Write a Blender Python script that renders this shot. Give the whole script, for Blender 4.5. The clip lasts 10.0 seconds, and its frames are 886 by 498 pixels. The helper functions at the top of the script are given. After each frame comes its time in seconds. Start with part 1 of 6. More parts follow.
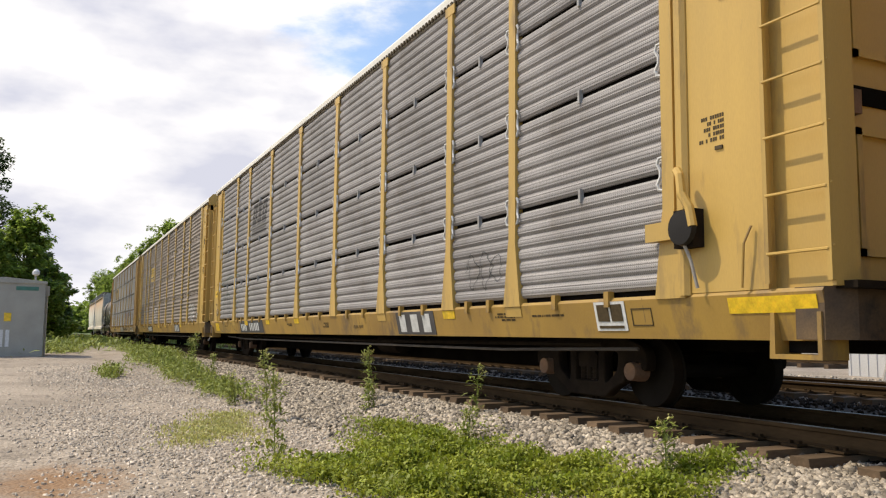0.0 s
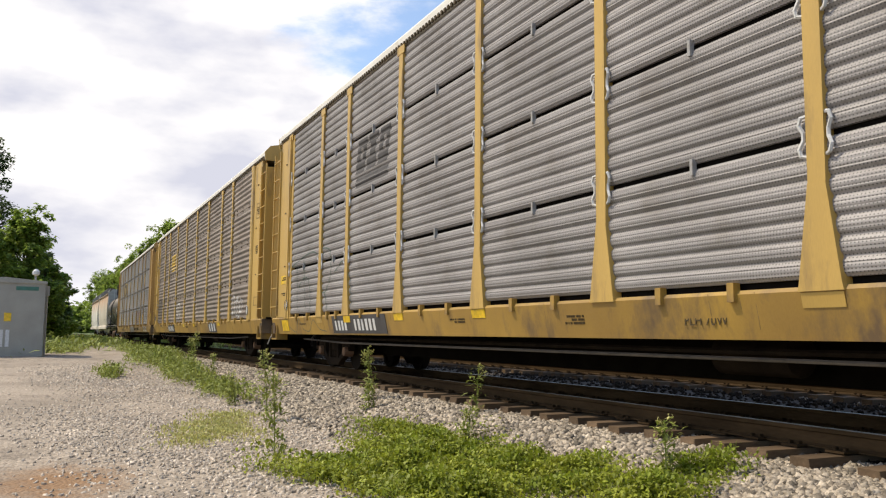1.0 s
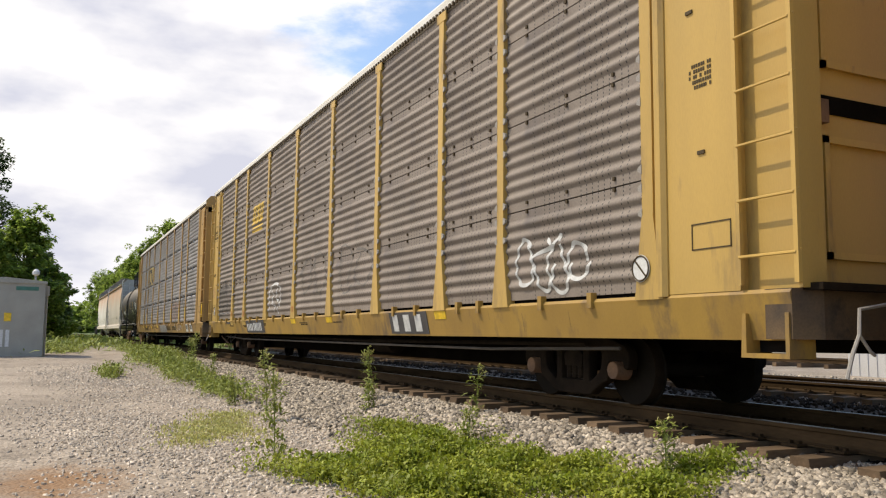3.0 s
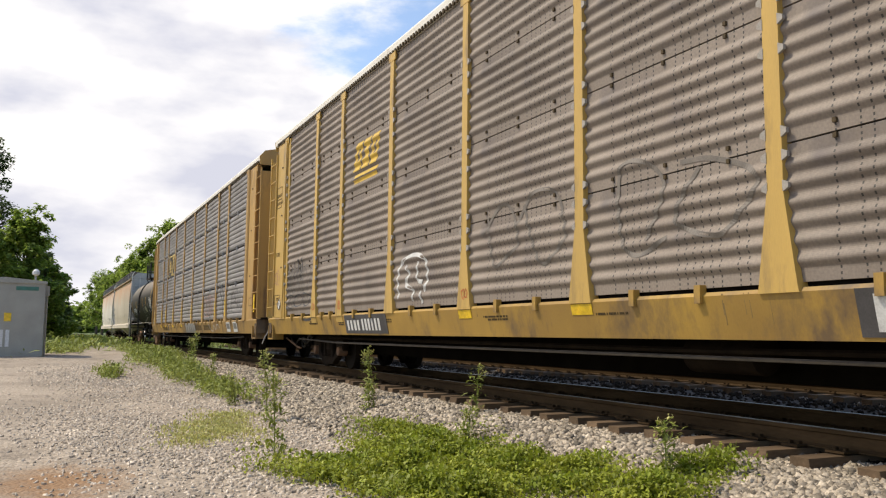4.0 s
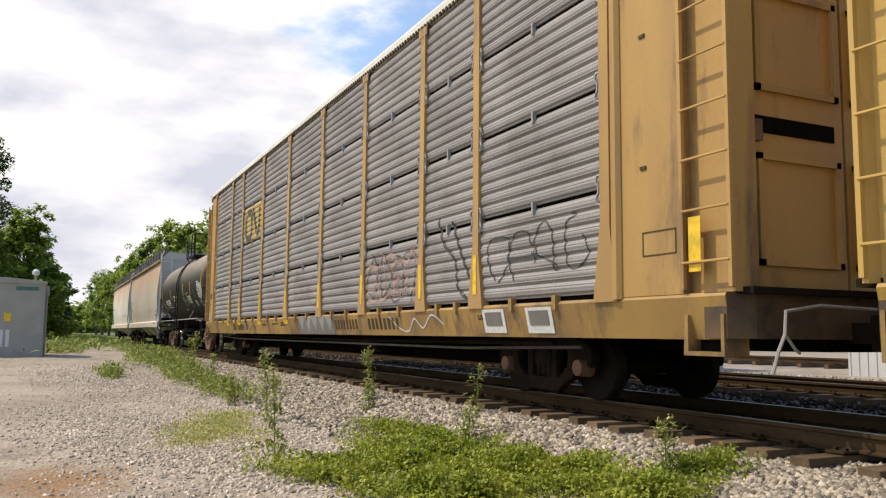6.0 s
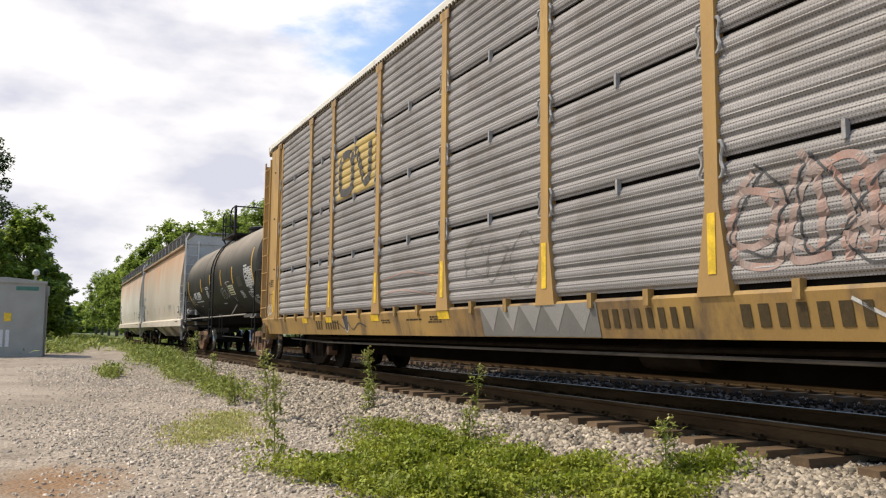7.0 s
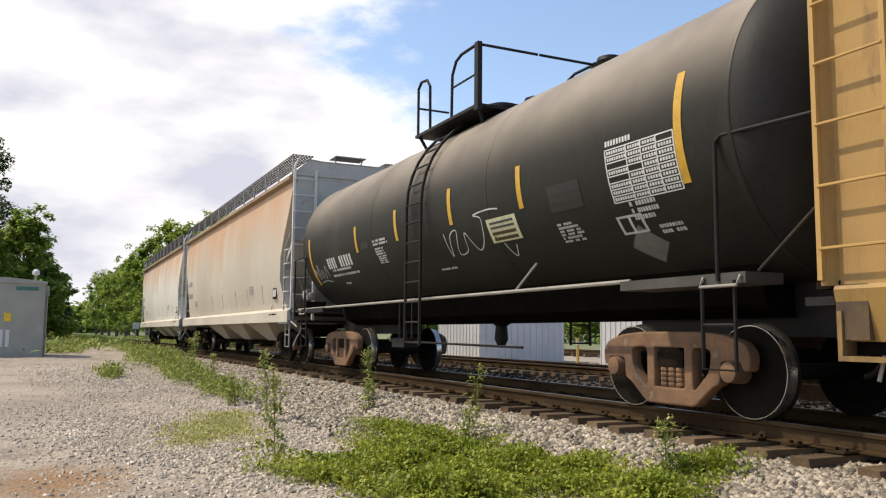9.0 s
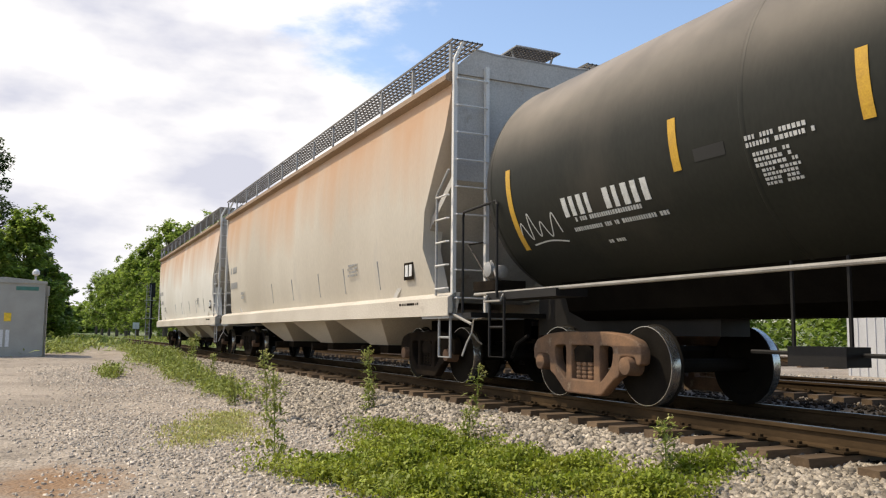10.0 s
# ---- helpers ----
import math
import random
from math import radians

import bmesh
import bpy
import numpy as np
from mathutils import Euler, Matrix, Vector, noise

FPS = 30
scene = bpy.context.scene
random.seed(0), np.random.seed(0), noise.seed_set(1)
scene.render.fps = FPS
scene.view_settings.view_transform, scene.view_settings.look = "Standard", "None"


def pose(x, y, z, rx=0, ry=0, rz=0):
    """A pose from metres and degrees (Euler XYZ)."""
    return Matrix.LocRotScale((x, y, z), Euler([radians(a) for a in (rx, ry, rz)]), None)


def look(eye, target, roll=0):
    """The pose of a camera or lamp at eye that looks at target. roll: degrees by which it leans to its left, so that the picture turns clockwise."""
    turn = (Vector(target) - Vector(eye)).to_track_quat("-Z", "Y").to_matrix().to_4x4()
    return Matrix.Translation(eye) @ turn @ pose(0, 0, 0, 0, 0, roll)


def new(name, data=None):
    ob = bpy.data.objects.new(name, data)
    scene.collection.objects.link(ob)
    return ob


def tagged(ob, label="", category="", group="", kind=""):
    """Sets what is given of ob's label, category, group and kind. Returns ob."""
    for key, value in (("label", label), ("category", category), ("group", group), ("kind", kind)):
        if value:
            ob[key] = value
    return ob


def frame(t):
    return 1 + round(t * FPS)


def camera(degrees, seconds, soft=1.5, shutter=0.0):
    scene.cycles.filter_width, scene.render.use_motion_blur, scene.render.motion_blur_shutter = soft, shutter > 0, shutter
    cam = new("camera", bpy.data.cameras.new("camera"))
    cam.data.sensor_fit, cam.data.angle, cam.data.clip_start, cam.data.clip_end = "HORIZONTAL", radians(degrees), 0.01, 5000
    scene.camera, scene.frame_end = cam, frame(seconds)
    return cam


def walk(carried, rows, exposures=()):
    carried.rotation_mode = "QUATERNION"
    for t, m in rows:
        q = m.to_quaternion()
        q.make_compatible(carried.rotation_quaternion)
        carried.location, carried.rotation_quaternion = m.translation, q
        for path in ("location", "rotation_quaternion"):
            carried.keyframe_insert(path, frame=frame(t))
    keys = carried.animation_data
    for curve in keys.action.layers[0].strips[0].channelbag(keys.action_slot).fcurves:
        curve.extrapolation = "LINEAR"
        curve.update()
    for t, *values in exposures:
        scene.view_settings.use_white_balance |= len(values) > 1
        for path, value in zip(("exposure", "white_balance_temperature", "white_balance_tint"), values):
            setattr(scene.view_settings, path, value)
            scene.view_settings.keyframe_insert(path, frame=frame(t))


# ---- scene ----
# z = 0 is the rail top, y runs along the track, x across it
cam = camera(56.8, 10.0, soft=1.2)
STILL = pose(0, 0, 0.79, 95.976, 0, -25.46) @ pose(0, 0, 0, 0, 0, 0.565)
walk(cam, [(0, STILL), (10, STILL)], exposures=[(0, 0.0, 6700, 11), (10, 0.0, 6700, 11)])

TRACK = 7.015        # centre of the running track
TRACK2 = 13.3        # centre of the second track
TAU = 2 * math.pi

# ---- world and sun ----
SUN = Vector((-0.48, 0.31, 0.82)).normalized()
world = bpy.data.worlds.new("sky")
scene.world = world
world.use_nodes = True
wn, wl = world.node_tree.nodes, world.node_tree.links
wn.clear()
sky = wn.new("ShaderNodeTexSky")
sky.sky_type, sky.sun_disc = "NISHITA", False
sky.sun_elevation = math.asin(SUN.z)
sky.sun_rotation = math.atan2(SUN.x, SUN.y)
sky_gain = wn.new("ShaderNodeVectorMath")
sky_gain.operation = "SCALE"
sky_gain.inputs["Scale"].default_value = 2.6
wl.new(sky.outputs[0], sky_gain.inputs[0])
tco = wn.new("ShaderNodeTexCoord")
flat = wn.new("ShaderNodeMapping")
flat.inputs["Scale"].default_value = (1.0, 1.0, 2.4)
flat.inputs["Location"].default_value = (0.35, 0.1, 0.0)
wl.new(tco.outputs["Generated"], flat.inputs[0])
cloud = wn.new("ShaderNodeTexNoise")
cloud.inputs["Scale"].default_value, cloud.inputs["Detail"].default_value, cloud.inputs["Roughness"].default_value = 3.2, 10, 0.6
wl.new(flat.outputs[0], cloud.inputs["Vector"])
# the cloud bank lies low over the line, the sky clears overhead and behind
bank = wn.new("ShaderNodeVectorMath")
bank.operation = "DOT_PRODUCT"
bank.inputs[1].default_value = (-0.52, 0.80, -0.30)
wl.new(tco.outputs["Generated"], bank.inputs[0])
amount = wn.new("ShaderNodeMath")
amount.operation = "MULTIPLY_ADD"
amount.inputs[1].default_value = 0.5
wl.new(cloud.outputs[0], amount.inputs[0])
wl.new(bank.outputs["Value"], amount.inputs[2])
cover = wn.new("ShaderNodeMapRange")
cover.interpolation_type = "SMOOTHSTEP"
cover.inputs[1].default_value, cover.inputs[2].default_value = 0.61, 0.71
wl.new(amount.outputs[0], cover.inputs[0])
shade = wn.new("ShaderNodeTexNoise")
shade.inputs["Scale"].default_value, shade.inputs["Detail"].default_value = 4.6, 9
wl.new(flat.outputs[0], shade.inputs["Vector"])
tone = wn.new("ShaderNodeValToRGB")
tone.color_ramp.elements[0].position, tone.color_ramp.elements[1].position = 0.36, 0.56
tone.color_ramp.elements[0].color, tone.color_ramp.elements[1].color = (8.3, 8.6, 10.0, 1), (13.7, 13.6, 13.5, 1)
# the clouds are thicker and greyer low over the line
thick = wn.new("ShaderNodeVectorMath")
thick.operation = "DOT_PRODUCT"
thick.inputs[1].default_value = (0.05, 0.978, 0.195)
wl.new(tco.outputs["Generated"], thick.inputs[0])
grey_by = wn.new("ShaderNodeMapRange")
grey_by.interpolation_type = "SMOOTHSTEP"
grey_by.inputs[1].default_value, grey_by.inputs[2].default_value, grey_by.inputs[3].default_value, grey_by.inputs[4].default_value = 0.95, 0.996, 0.15, -0.02
wl.new(thick.outputs["Value"], grey_by.inputs[0])
billow = wn.new("ShaderNodeMath")
billow.operation = "ADD"
wl.new(shade.outputs[0], billow.inputs[0])
wl.new(grey_by.outputs[0], billow.inputs[1])
wl.new(billow.outputs[0], tone.inputs[0])
both = wn.new("ShaderNodeMix")
both.data_type = "RGBA"
wl.new(cover.outputs[0], both.inputs[0])
wl.new(sky_gain.outputs[0], both.inputs[6])
wl.new(tone.outputs[0], both.inputs[7])
back = wn.new("ShaderNodeBackground")
back.inputs["Strength"].default_value = 0.085
wl.new(both.outputs[2], back.inputs[0])
wout = wn.new("ShaderNodeOutputWorld")
wl.new(back.outputs[0], wout.inputs[0])

sun = new("sun", bpy.data.lights.new("sun", "SUN"))
sun.data.energy, sun.data.angle, sun.data.color = 3.5, radians(0.6), (1.0, 0.905, 0.715)
sun.matrix_world = look((0, 0, 30), Vector((0, 0, 30)) - SUN)


# ---- materials ----
def material(name, base, rough=0.6, metal=0.0, other=None, spread=0.5, scale=6.0, fine=60.0, bump=0.15, dirt=None, dirt_at=0.55, dirt_scale=1.5,
             stretch=(1, 1, 1), random_tone=0.0, island=False, translucent=0.0, grain_amount=0.35):
    """A surface with large blotches, fine grain, an optional layer of dirt and a tone that differs from piece to piece."""
    m = bpy.data.materials.new(name)
    m.use_nodes = True
    n, l = m.node_tree.nodes, m.node_tree.links
    p = n["Principled BSDF"]
    p.inputs["Roughness"].default_value, p.inputs["Metallic"].default_value = rough, metal
    co = n.new("ShaderNodeTexCoord")
    mp = n.new("ShaderNodeMapping")
    mp.inputs["Scale"].default_value = stretch
    l.new(co.outputs["Object"], mp.inputs[0])
    big = n.new("ShaderNodeTexNoise")
    big.inputs["Scale"].default_value, big.inputs["Detail"].default_value = scale, 5
    l.new(mp.outputs[0], big.inputs["Vector"])
    grain = n.new("ShaderNodeTexNoise")
    grain.inputs["Scale"].default_value, grain.inputs["Detail"].default_value = fine, 4
    l.new(mp.outputs[0], grain.inputs["Vector"])
    mix = n.new("ShaderNodeMix")
    mix.data_type = "RGBA"
    mix.inputs[6].default_value = (*base, 1)
    mix.inputs[7].default_value = (*(other or [c * 0.7 for c in base]), 1)
    ramp = n.new("ShaderNodeMapRange")
    ramp.inputs[1].default_value, ramp.inputs[2].default_value = 0.5 - spread * 0.4, 0.5 + spread * 0.4
    l.new(big.outputs[0], ramp.inputs[0])
    l.new(ramp.outputs[0], mix.inputs[0])
    last = mix.outputs[2]
    gr = n.new("ShaderNodeMix")
    gr.data_type, gr.blend_type = "RGBA", "OVERLAY"
    gr.inputs[0].default_value = grain_amount
    l.new(last, gr.inputs[6])
    l.new(grain.outputs[0], gr.inputs[7])
    last = gr.outputs[2]
    if dirt:
        dn = n.new("ShaderNodeTexNoise")
        dn.inputs["Scale"].default_value, dn.inputs["Detail"].default_value, dn.inputs["Roughness"].default_value = dirt_scale, 8, 0.65
        l.new(mp.outputs[0], dn.inputs["Vector"])
        dr = n.new("ShaderNodeMapRange")
        dr.inputs[1].default_value, dr.inputs[2].default_value = dirt_at, dirt_at + 0.16
        l.new(dn.outputs[0], dr.inputs[0])
        dm = n.new("ShaderNodeMix")
        dm.data_type = "RGBA"
        dm.inputs[7].default_value = (*dirt, 1)
        l.new(dr.outputs[0], dm.inputs[0])
        l.new(last, dm.inputs[6])
        last = dm.outputs[2]
    if random_tone:
        if island:
            geo = n.new("ShaderNodeNewGeometry")
            rnd = geo.outputs["Random Per Island"]
        else:
            rnd = n.new("ShaderNodeObjectInfo").outputs["Random"]
        mr = n.new("ShaderNodeMapRange")
        mr.inputs[3].default_value, mr.inputs[4].default_value = 1 - random_tone, 1 + random_tone
        l.new(rnd, mr.inputs[0])
        hv = n.new("ShaderNodeHueSaturation")
        l.new(mr.outputs[0], hv.inputs["Value"])
        l.new(last, hv.inputs["Color"])
        last = hv.outputs[0]
    l.new(last, p.inputs["Base Color"])
    if bump:
        b = n.new("ShaderNodeBump")
        b.inputs["Strength"].default_value, b.inputs["Distance"].default_value = bump, 0.01
        l.new(grain.outputs[0], b.inputs["Height"])
        l.new(b.outputs[0], p.inputs["Normal"])
    if translucent:
        tr = n.new("ShaderNodeBsdfTranslucent")
        l.new(last, tr.inputs[0])
        ms = n.new("ShaderNodeMixShader")
        ms.inputs[0].default_value = translucent
        l.new(p.outputs[0], ms.inputs[1])
        l.new(tr.outputs[0], ms.inputs[2])
        l.new(ms.outputs[0], n["Material Output"].inputs[0])
    return m


YELLOW = material("yellow_paint", (0.54, 0.345, 0.085), 0.5, other=(0.44, 0.285, 0.075), scale=1.3, fine=90, bump=0.02, dirt=(0.20, 0.13, 0.06), dirt_at=0.56, dirt_scale=2.2, stretch=(1, 1, 0.22), random_tone=0.08, grain_amount=0.10)
YELLOW_OLD = material("old_yellow_paint", (0.47, 0.285, 0.08), 0.6, other=(0.36, 0.215, 0.075), scale=1.6, fine=80, bump=0.03, dirt=(0.16, 0.095, 0.05), dirt_at=0.53, dirt_scale=2.0, stretch=(1, 1, 0.22), random_tone=0.1, grain_amount=0.14)
YELLOW_SILL = material("yellow_sill_paint", (0.425, 0.258, 0.045), 0.55, other=(0.28, 0.165, 0.038), scale=1.0, fine=60, bump=0.06, dirt=(0.14, 0.09, 0.045), dirt_at=0.51, dirt_scale=1.6, stretch=(1, 1, 0.5), grain_amount=0.12)
OLD_SILL = material("old_yellow_sill", (0.42, 0.255, 0.065), 0.6, other=(0.27, 0.16, 0.055), scale=0.9, fine=60, bump=0.08, dirt=(0.11, 0.07, 0.04), dirt_at=0.48, dirt_scale=1.3, stretch=(1, 1, 0.5), grain_amount=0.15)
BRIGHT = material("reflective_yellow", (0.85, 0.55, 0.02), 0.45, scale=8, bump=0.02, spread=0.3)
PALE_ROOF = material("pale_roof", (0.74, 0.72, 0.66), 0.5, other=(0.62, 0.58, 0.5), scale=0.8, fine=30, dirt=(0.4, 0.32, 0.22), dirt_at=0.62)
GALV = material("galvanised_panel", (0.33, 0.312, 0.305), 0.55, 0.2, other=(0.24, 0.226, 0.22), scale=0.9, fine=40, bump=0.05, dirt=(0.20, 0.18, 0.165), dirt_at=0.58, dirt_scale=0.8, random_tone=0.10)
BROWN_GALV = material("weathered_panel", (0.262, 0.218, 0.180), 0.65, 0.0, other=(0.185, 0.15, 0.122), scale=0.8, fine=40, bump=0.05, dirt=(0.12, 0.10, 0.095), dirt_at=0.60, dirt_scale=0.7, random_tone=0.10)
# grime and brake dust, darkened further to put under-car shade into the colour
DARK = material("underframe_grime_and_shade", (0.009, 0.0075, 0.0055), 0.95, other=(0.005, 0.004, 0.003), scale=3, fine=50, bump=0.2)
GRIME = material("brake_dust_and_shade", (0.025, 0.018, 0.012), 0.9, other=(0.012, 0.009, 0.007), scale=4, fine=60, bump=0.25)
PIPE = material("dusty_pipe", (0.065, 0.052, 0.038), 0.85, other=(0.03, 0.024, 0.018), scale=4, bump=0.05)
DARK_GREY = material("sooty_grey_steel", (0.075, 0.07, 0.062), 0.7, other=(0.045, 0.04, 0.036), scale=3, bump=0.06)
RUST_YELLOW = material("rust_stained_yellow", (0.15, 0.092, 0.04), 0.8, other=(0.06, 0.04, 0.025), scale=2.5, fine=50, bump=0.15, dirt=(0.03, 0.022, 0.016), dirt_at=0.52, dirt_scale=3)
RUSTY = material("rusty_cast_steel", (0.25, 0.135, 0.07), 0.85, other=(0.10, 0.06, 0.038), scale=3, fine=50, bump=0.25, dirt=(0.33, 0.24, 0.16), dirt_at=0.60, dirt_scale=6)
WHEEL = material("wheel_steel", (0.016, 0.013, 0.010), 0.8, 0.0, scale=5, fine=60, bump=0.1)
TREAD = material("polished_tread", (0.55, 0.53, 0.5), 0.25, 0.9, scale=6, bump=0.02)
BLACK = material("black_tank_paint", (0.017, 0.018, 0.014), 0.55, other=(0.025, 0.025, 0.02), scale=0.7, fine=25, bump=0.03, dirt=(0.042, 0.038, 0.03), dirt_at=0.57, dirt_scale=0.6, stretch=(1, 1, 0.4))
BLACK.node_tree.nodes["Principled BSDF"].inputs["Specular IOR Level"].default_value = 0.2


def dust_and_top_light(mat, colour, most):
    """Patchy rusty dust on upward faces of a painted shell, their lighter sky-lit tone painted in."""
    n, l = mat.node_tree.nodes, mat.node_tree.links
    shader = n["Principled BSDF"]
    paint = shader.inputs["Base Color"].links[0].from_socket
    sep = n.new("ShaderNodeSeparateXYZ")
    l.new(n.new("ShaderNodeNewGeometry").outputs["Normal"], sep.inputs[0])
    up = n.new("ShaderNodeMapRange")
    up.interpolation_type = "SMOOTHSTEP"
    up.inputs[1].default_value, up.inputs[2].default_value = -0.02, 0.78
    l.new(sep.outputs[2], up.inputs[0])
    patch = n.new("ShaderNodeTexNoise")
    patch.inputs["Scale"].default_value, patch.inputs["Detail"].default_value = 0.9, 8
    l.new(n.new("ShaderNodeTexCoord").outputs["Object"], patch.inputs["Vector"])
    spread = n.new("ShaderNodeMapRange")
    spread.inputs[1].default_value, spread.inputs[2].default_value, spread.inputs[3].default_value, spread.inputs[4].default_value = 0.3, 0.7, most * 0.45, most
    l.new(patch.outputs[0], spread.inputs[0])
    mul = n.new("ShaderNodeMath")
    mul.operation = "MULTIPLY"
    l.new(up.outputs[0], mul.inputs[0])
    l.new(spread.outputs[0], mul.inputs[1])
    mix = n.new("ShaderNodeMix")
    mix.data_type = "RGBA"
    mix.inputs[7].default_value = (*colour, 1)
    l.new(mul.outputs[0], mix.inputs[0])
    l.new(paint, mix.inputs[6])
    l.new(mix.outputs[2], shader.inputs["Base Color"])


# dust tone also stands in for sky light along the barrel's top
dust_and_top_light(BLACK, (0.37, 0.31, 0.245), 0.95)
BLACK_STEEL = material("black_steel", (0.020, 0.018, 0.017), 0.55, scale=4, bump=0.08)
GREY_STEEL = material("grey_steel", (0.34, 0.335, 0.325), 0.6, 0.0, other=(0.27, 0.265, 0.255), scale=2, fine=40, bump=0.06, dirt=(0.2, 0.15, 0.1), dirt_at=0.62)
PALE_LINE = material("pale_pipe", (0.36, 0.33, 0.29), 0.55, scale=3, bump=0.05)
WHITE = material("white_stencil", (0.72, 0.72, 0.70), 0.6, other=(0.55, 0.55, 0.53), scale=20, fine=120, bump=0)
STENCIL = material("dark_stencil", (0.085, 0.06, 0.03), 0.6, scale=20, bump=0)
PALE_SIGN = material("pale_yellow_decal", (0.66, 0.66, 0.42), 0.5, scale=12, bump=0)
RED = material("red_paint", (0.5, 0.06, 0.03), 0.5, scale=12, bump=0)
SPRAY_DARK = material("dark_spray", (0.06, 0.06, 0.062), 0.7, scale=6, bump=0)
SPRAY_FADED = material("faded_spray", (0.13, 0.115, 0.10), 0.7, other=(0.19, 0.165, 0.14), scale=5, bump=0)
SPRAY_GREEN = material("green_spray", (0.095, 0.135, 0.115), 0.7, scale=6, bump=0)
SPRAY_PALE = material("pale_spray", (0.62, 0.62, 0.60), 0.7, scale=6, bump=0)
SPRAY_ORANGE = material("orange_spray", (0.55, 0.16, 0.05), 0.7, scale=6, bump=0)
SPRAY_VIOLET = material("violet_spray", (0.40, 0.20, 0.22), 0.7, scale=6, bump=0)
# black for sheets that stand in for the shade inside openings
GAP = material("gap_shade_black", (0.012, 0.011, 0.010), 0.9, scale=6, bump=0)
RAIL = material("rail_steel", (0.078, 0.049, 0.025), 0.9, 0.0, other=(0.036, 0.023, 0.012), scale=5, fine=50, bump=0.15, stretch=(1, 0.2, 1))
RAIL_TOP = material("polished_rail", (0.16, 0.145, 0.125), 0.42, 0.8, other=(0.12, 0.11, 0.10), scale=3, bump=0.02, stretch=(1, 0.1, 1))
CHIP = material("pale_stone_chips", (0.55, 0.47, 0.38), 0.85, other=(0.40, 0.34, 0.27), scale=9, fine=80, bump=0.3, random_tone=0.45, island=True)
# stones beside the train, its cast shadow put into their colour
DRAIN_SHADE = material("shade_darkened_ballast", (0.040, 0.031, 0.023), 0.9, other=(0.02, 0.016, 0.012), scale=2, fine=60, bump=0.3, random_tone=0.5, island=True)
MIXED = material("weathered_ballast", (0.24, 0.195, 0.145), 0.85, other=(0.10, 0.08, 0.06), scale=3, fine=60, bump=0.3, random_tone=0.7, island=True)
# bed stones coloured near-black for the shade under the train
BED_SHADE = material("bed_shade_ballast", (0.017, 0.0135, 0.010), 0.9, other=(0.010, 0.008, 0.006), scale=5, fine=60, bump=0.3, random_tone=0.5, island=True)
TIE = material("creosoted_timber", (0.18, 0.122, 0.075), 0.85, other=(0.075, 0.052, 0.034), scale=4, fine=40, bump=0.5, stretch=(0.25, 1, 1), random_tone=0.3)
STONE = material("limestone_ballast", (0.40, 0.34, 0.265), 0.85, other=(0.23, 0.19, 0.142), scale=9, fine=80, bump=0.3, random_tone=0.75, island=True)
GALV_BOX = material("cabinet_aluminium", (0.37, 0.36, 0.31), 0.55, 0.0, other=(0.29, 0.28, 0.24), scale=1.5, fine=40, bump=0.04)
SHED = material("white_sheet_metal", (0.62, 0.62, 0.62), 0.5, other=(0.52, 0.52, 0.52), scale=1, fine=30, bump=0.03)
LEAF_NEAR = material("clover_leaf", (0.20, 0.255, 0.018), 0.6, other=(0.335, 0.36, 0.04), scale=2.0, fine=40, bump=0, random_tone=0.4, island=True, translucent=0.3)
LEAF_WEED = material("weed_leaf", (0.20, 0.245, 0.04), 0.65, other=(0.29, 0.32, 0.07), scale=3, fine=40, bump=0, random_tone=0.35, island=True, translucent=0.25)
DRY = material("dry_grass", (0.44, 0.44, 0.13), 0.7, other=(0.52, 0.48, 0.20), scale=2, fine=40, bump=0, random_tone=0.3, island=True, translucent=0.25)
LEAF_TREE = material("tree_leaf", (0.20, 0.285, 0.045), 0.6, other=(0.27, 0.345, 0.065), scale=0.35, fine=6, bump=0, random_tone=0.45, island=True, translucent=0.6)
LEAF_DARK = material("shady_leaf", (0.06, 0.105, 0.035), 0.6, other=(0.09, 0.135, 0.035), scale=0.35, fine=6, bump=0, random_tone=0.45, island=True, translucent=0.4)
BARK = material("bark", (0.13, 0.10, 0.075), 0.9, scale=4, fine=30, bump=0.5, stretch=(1, 1, 0.3))


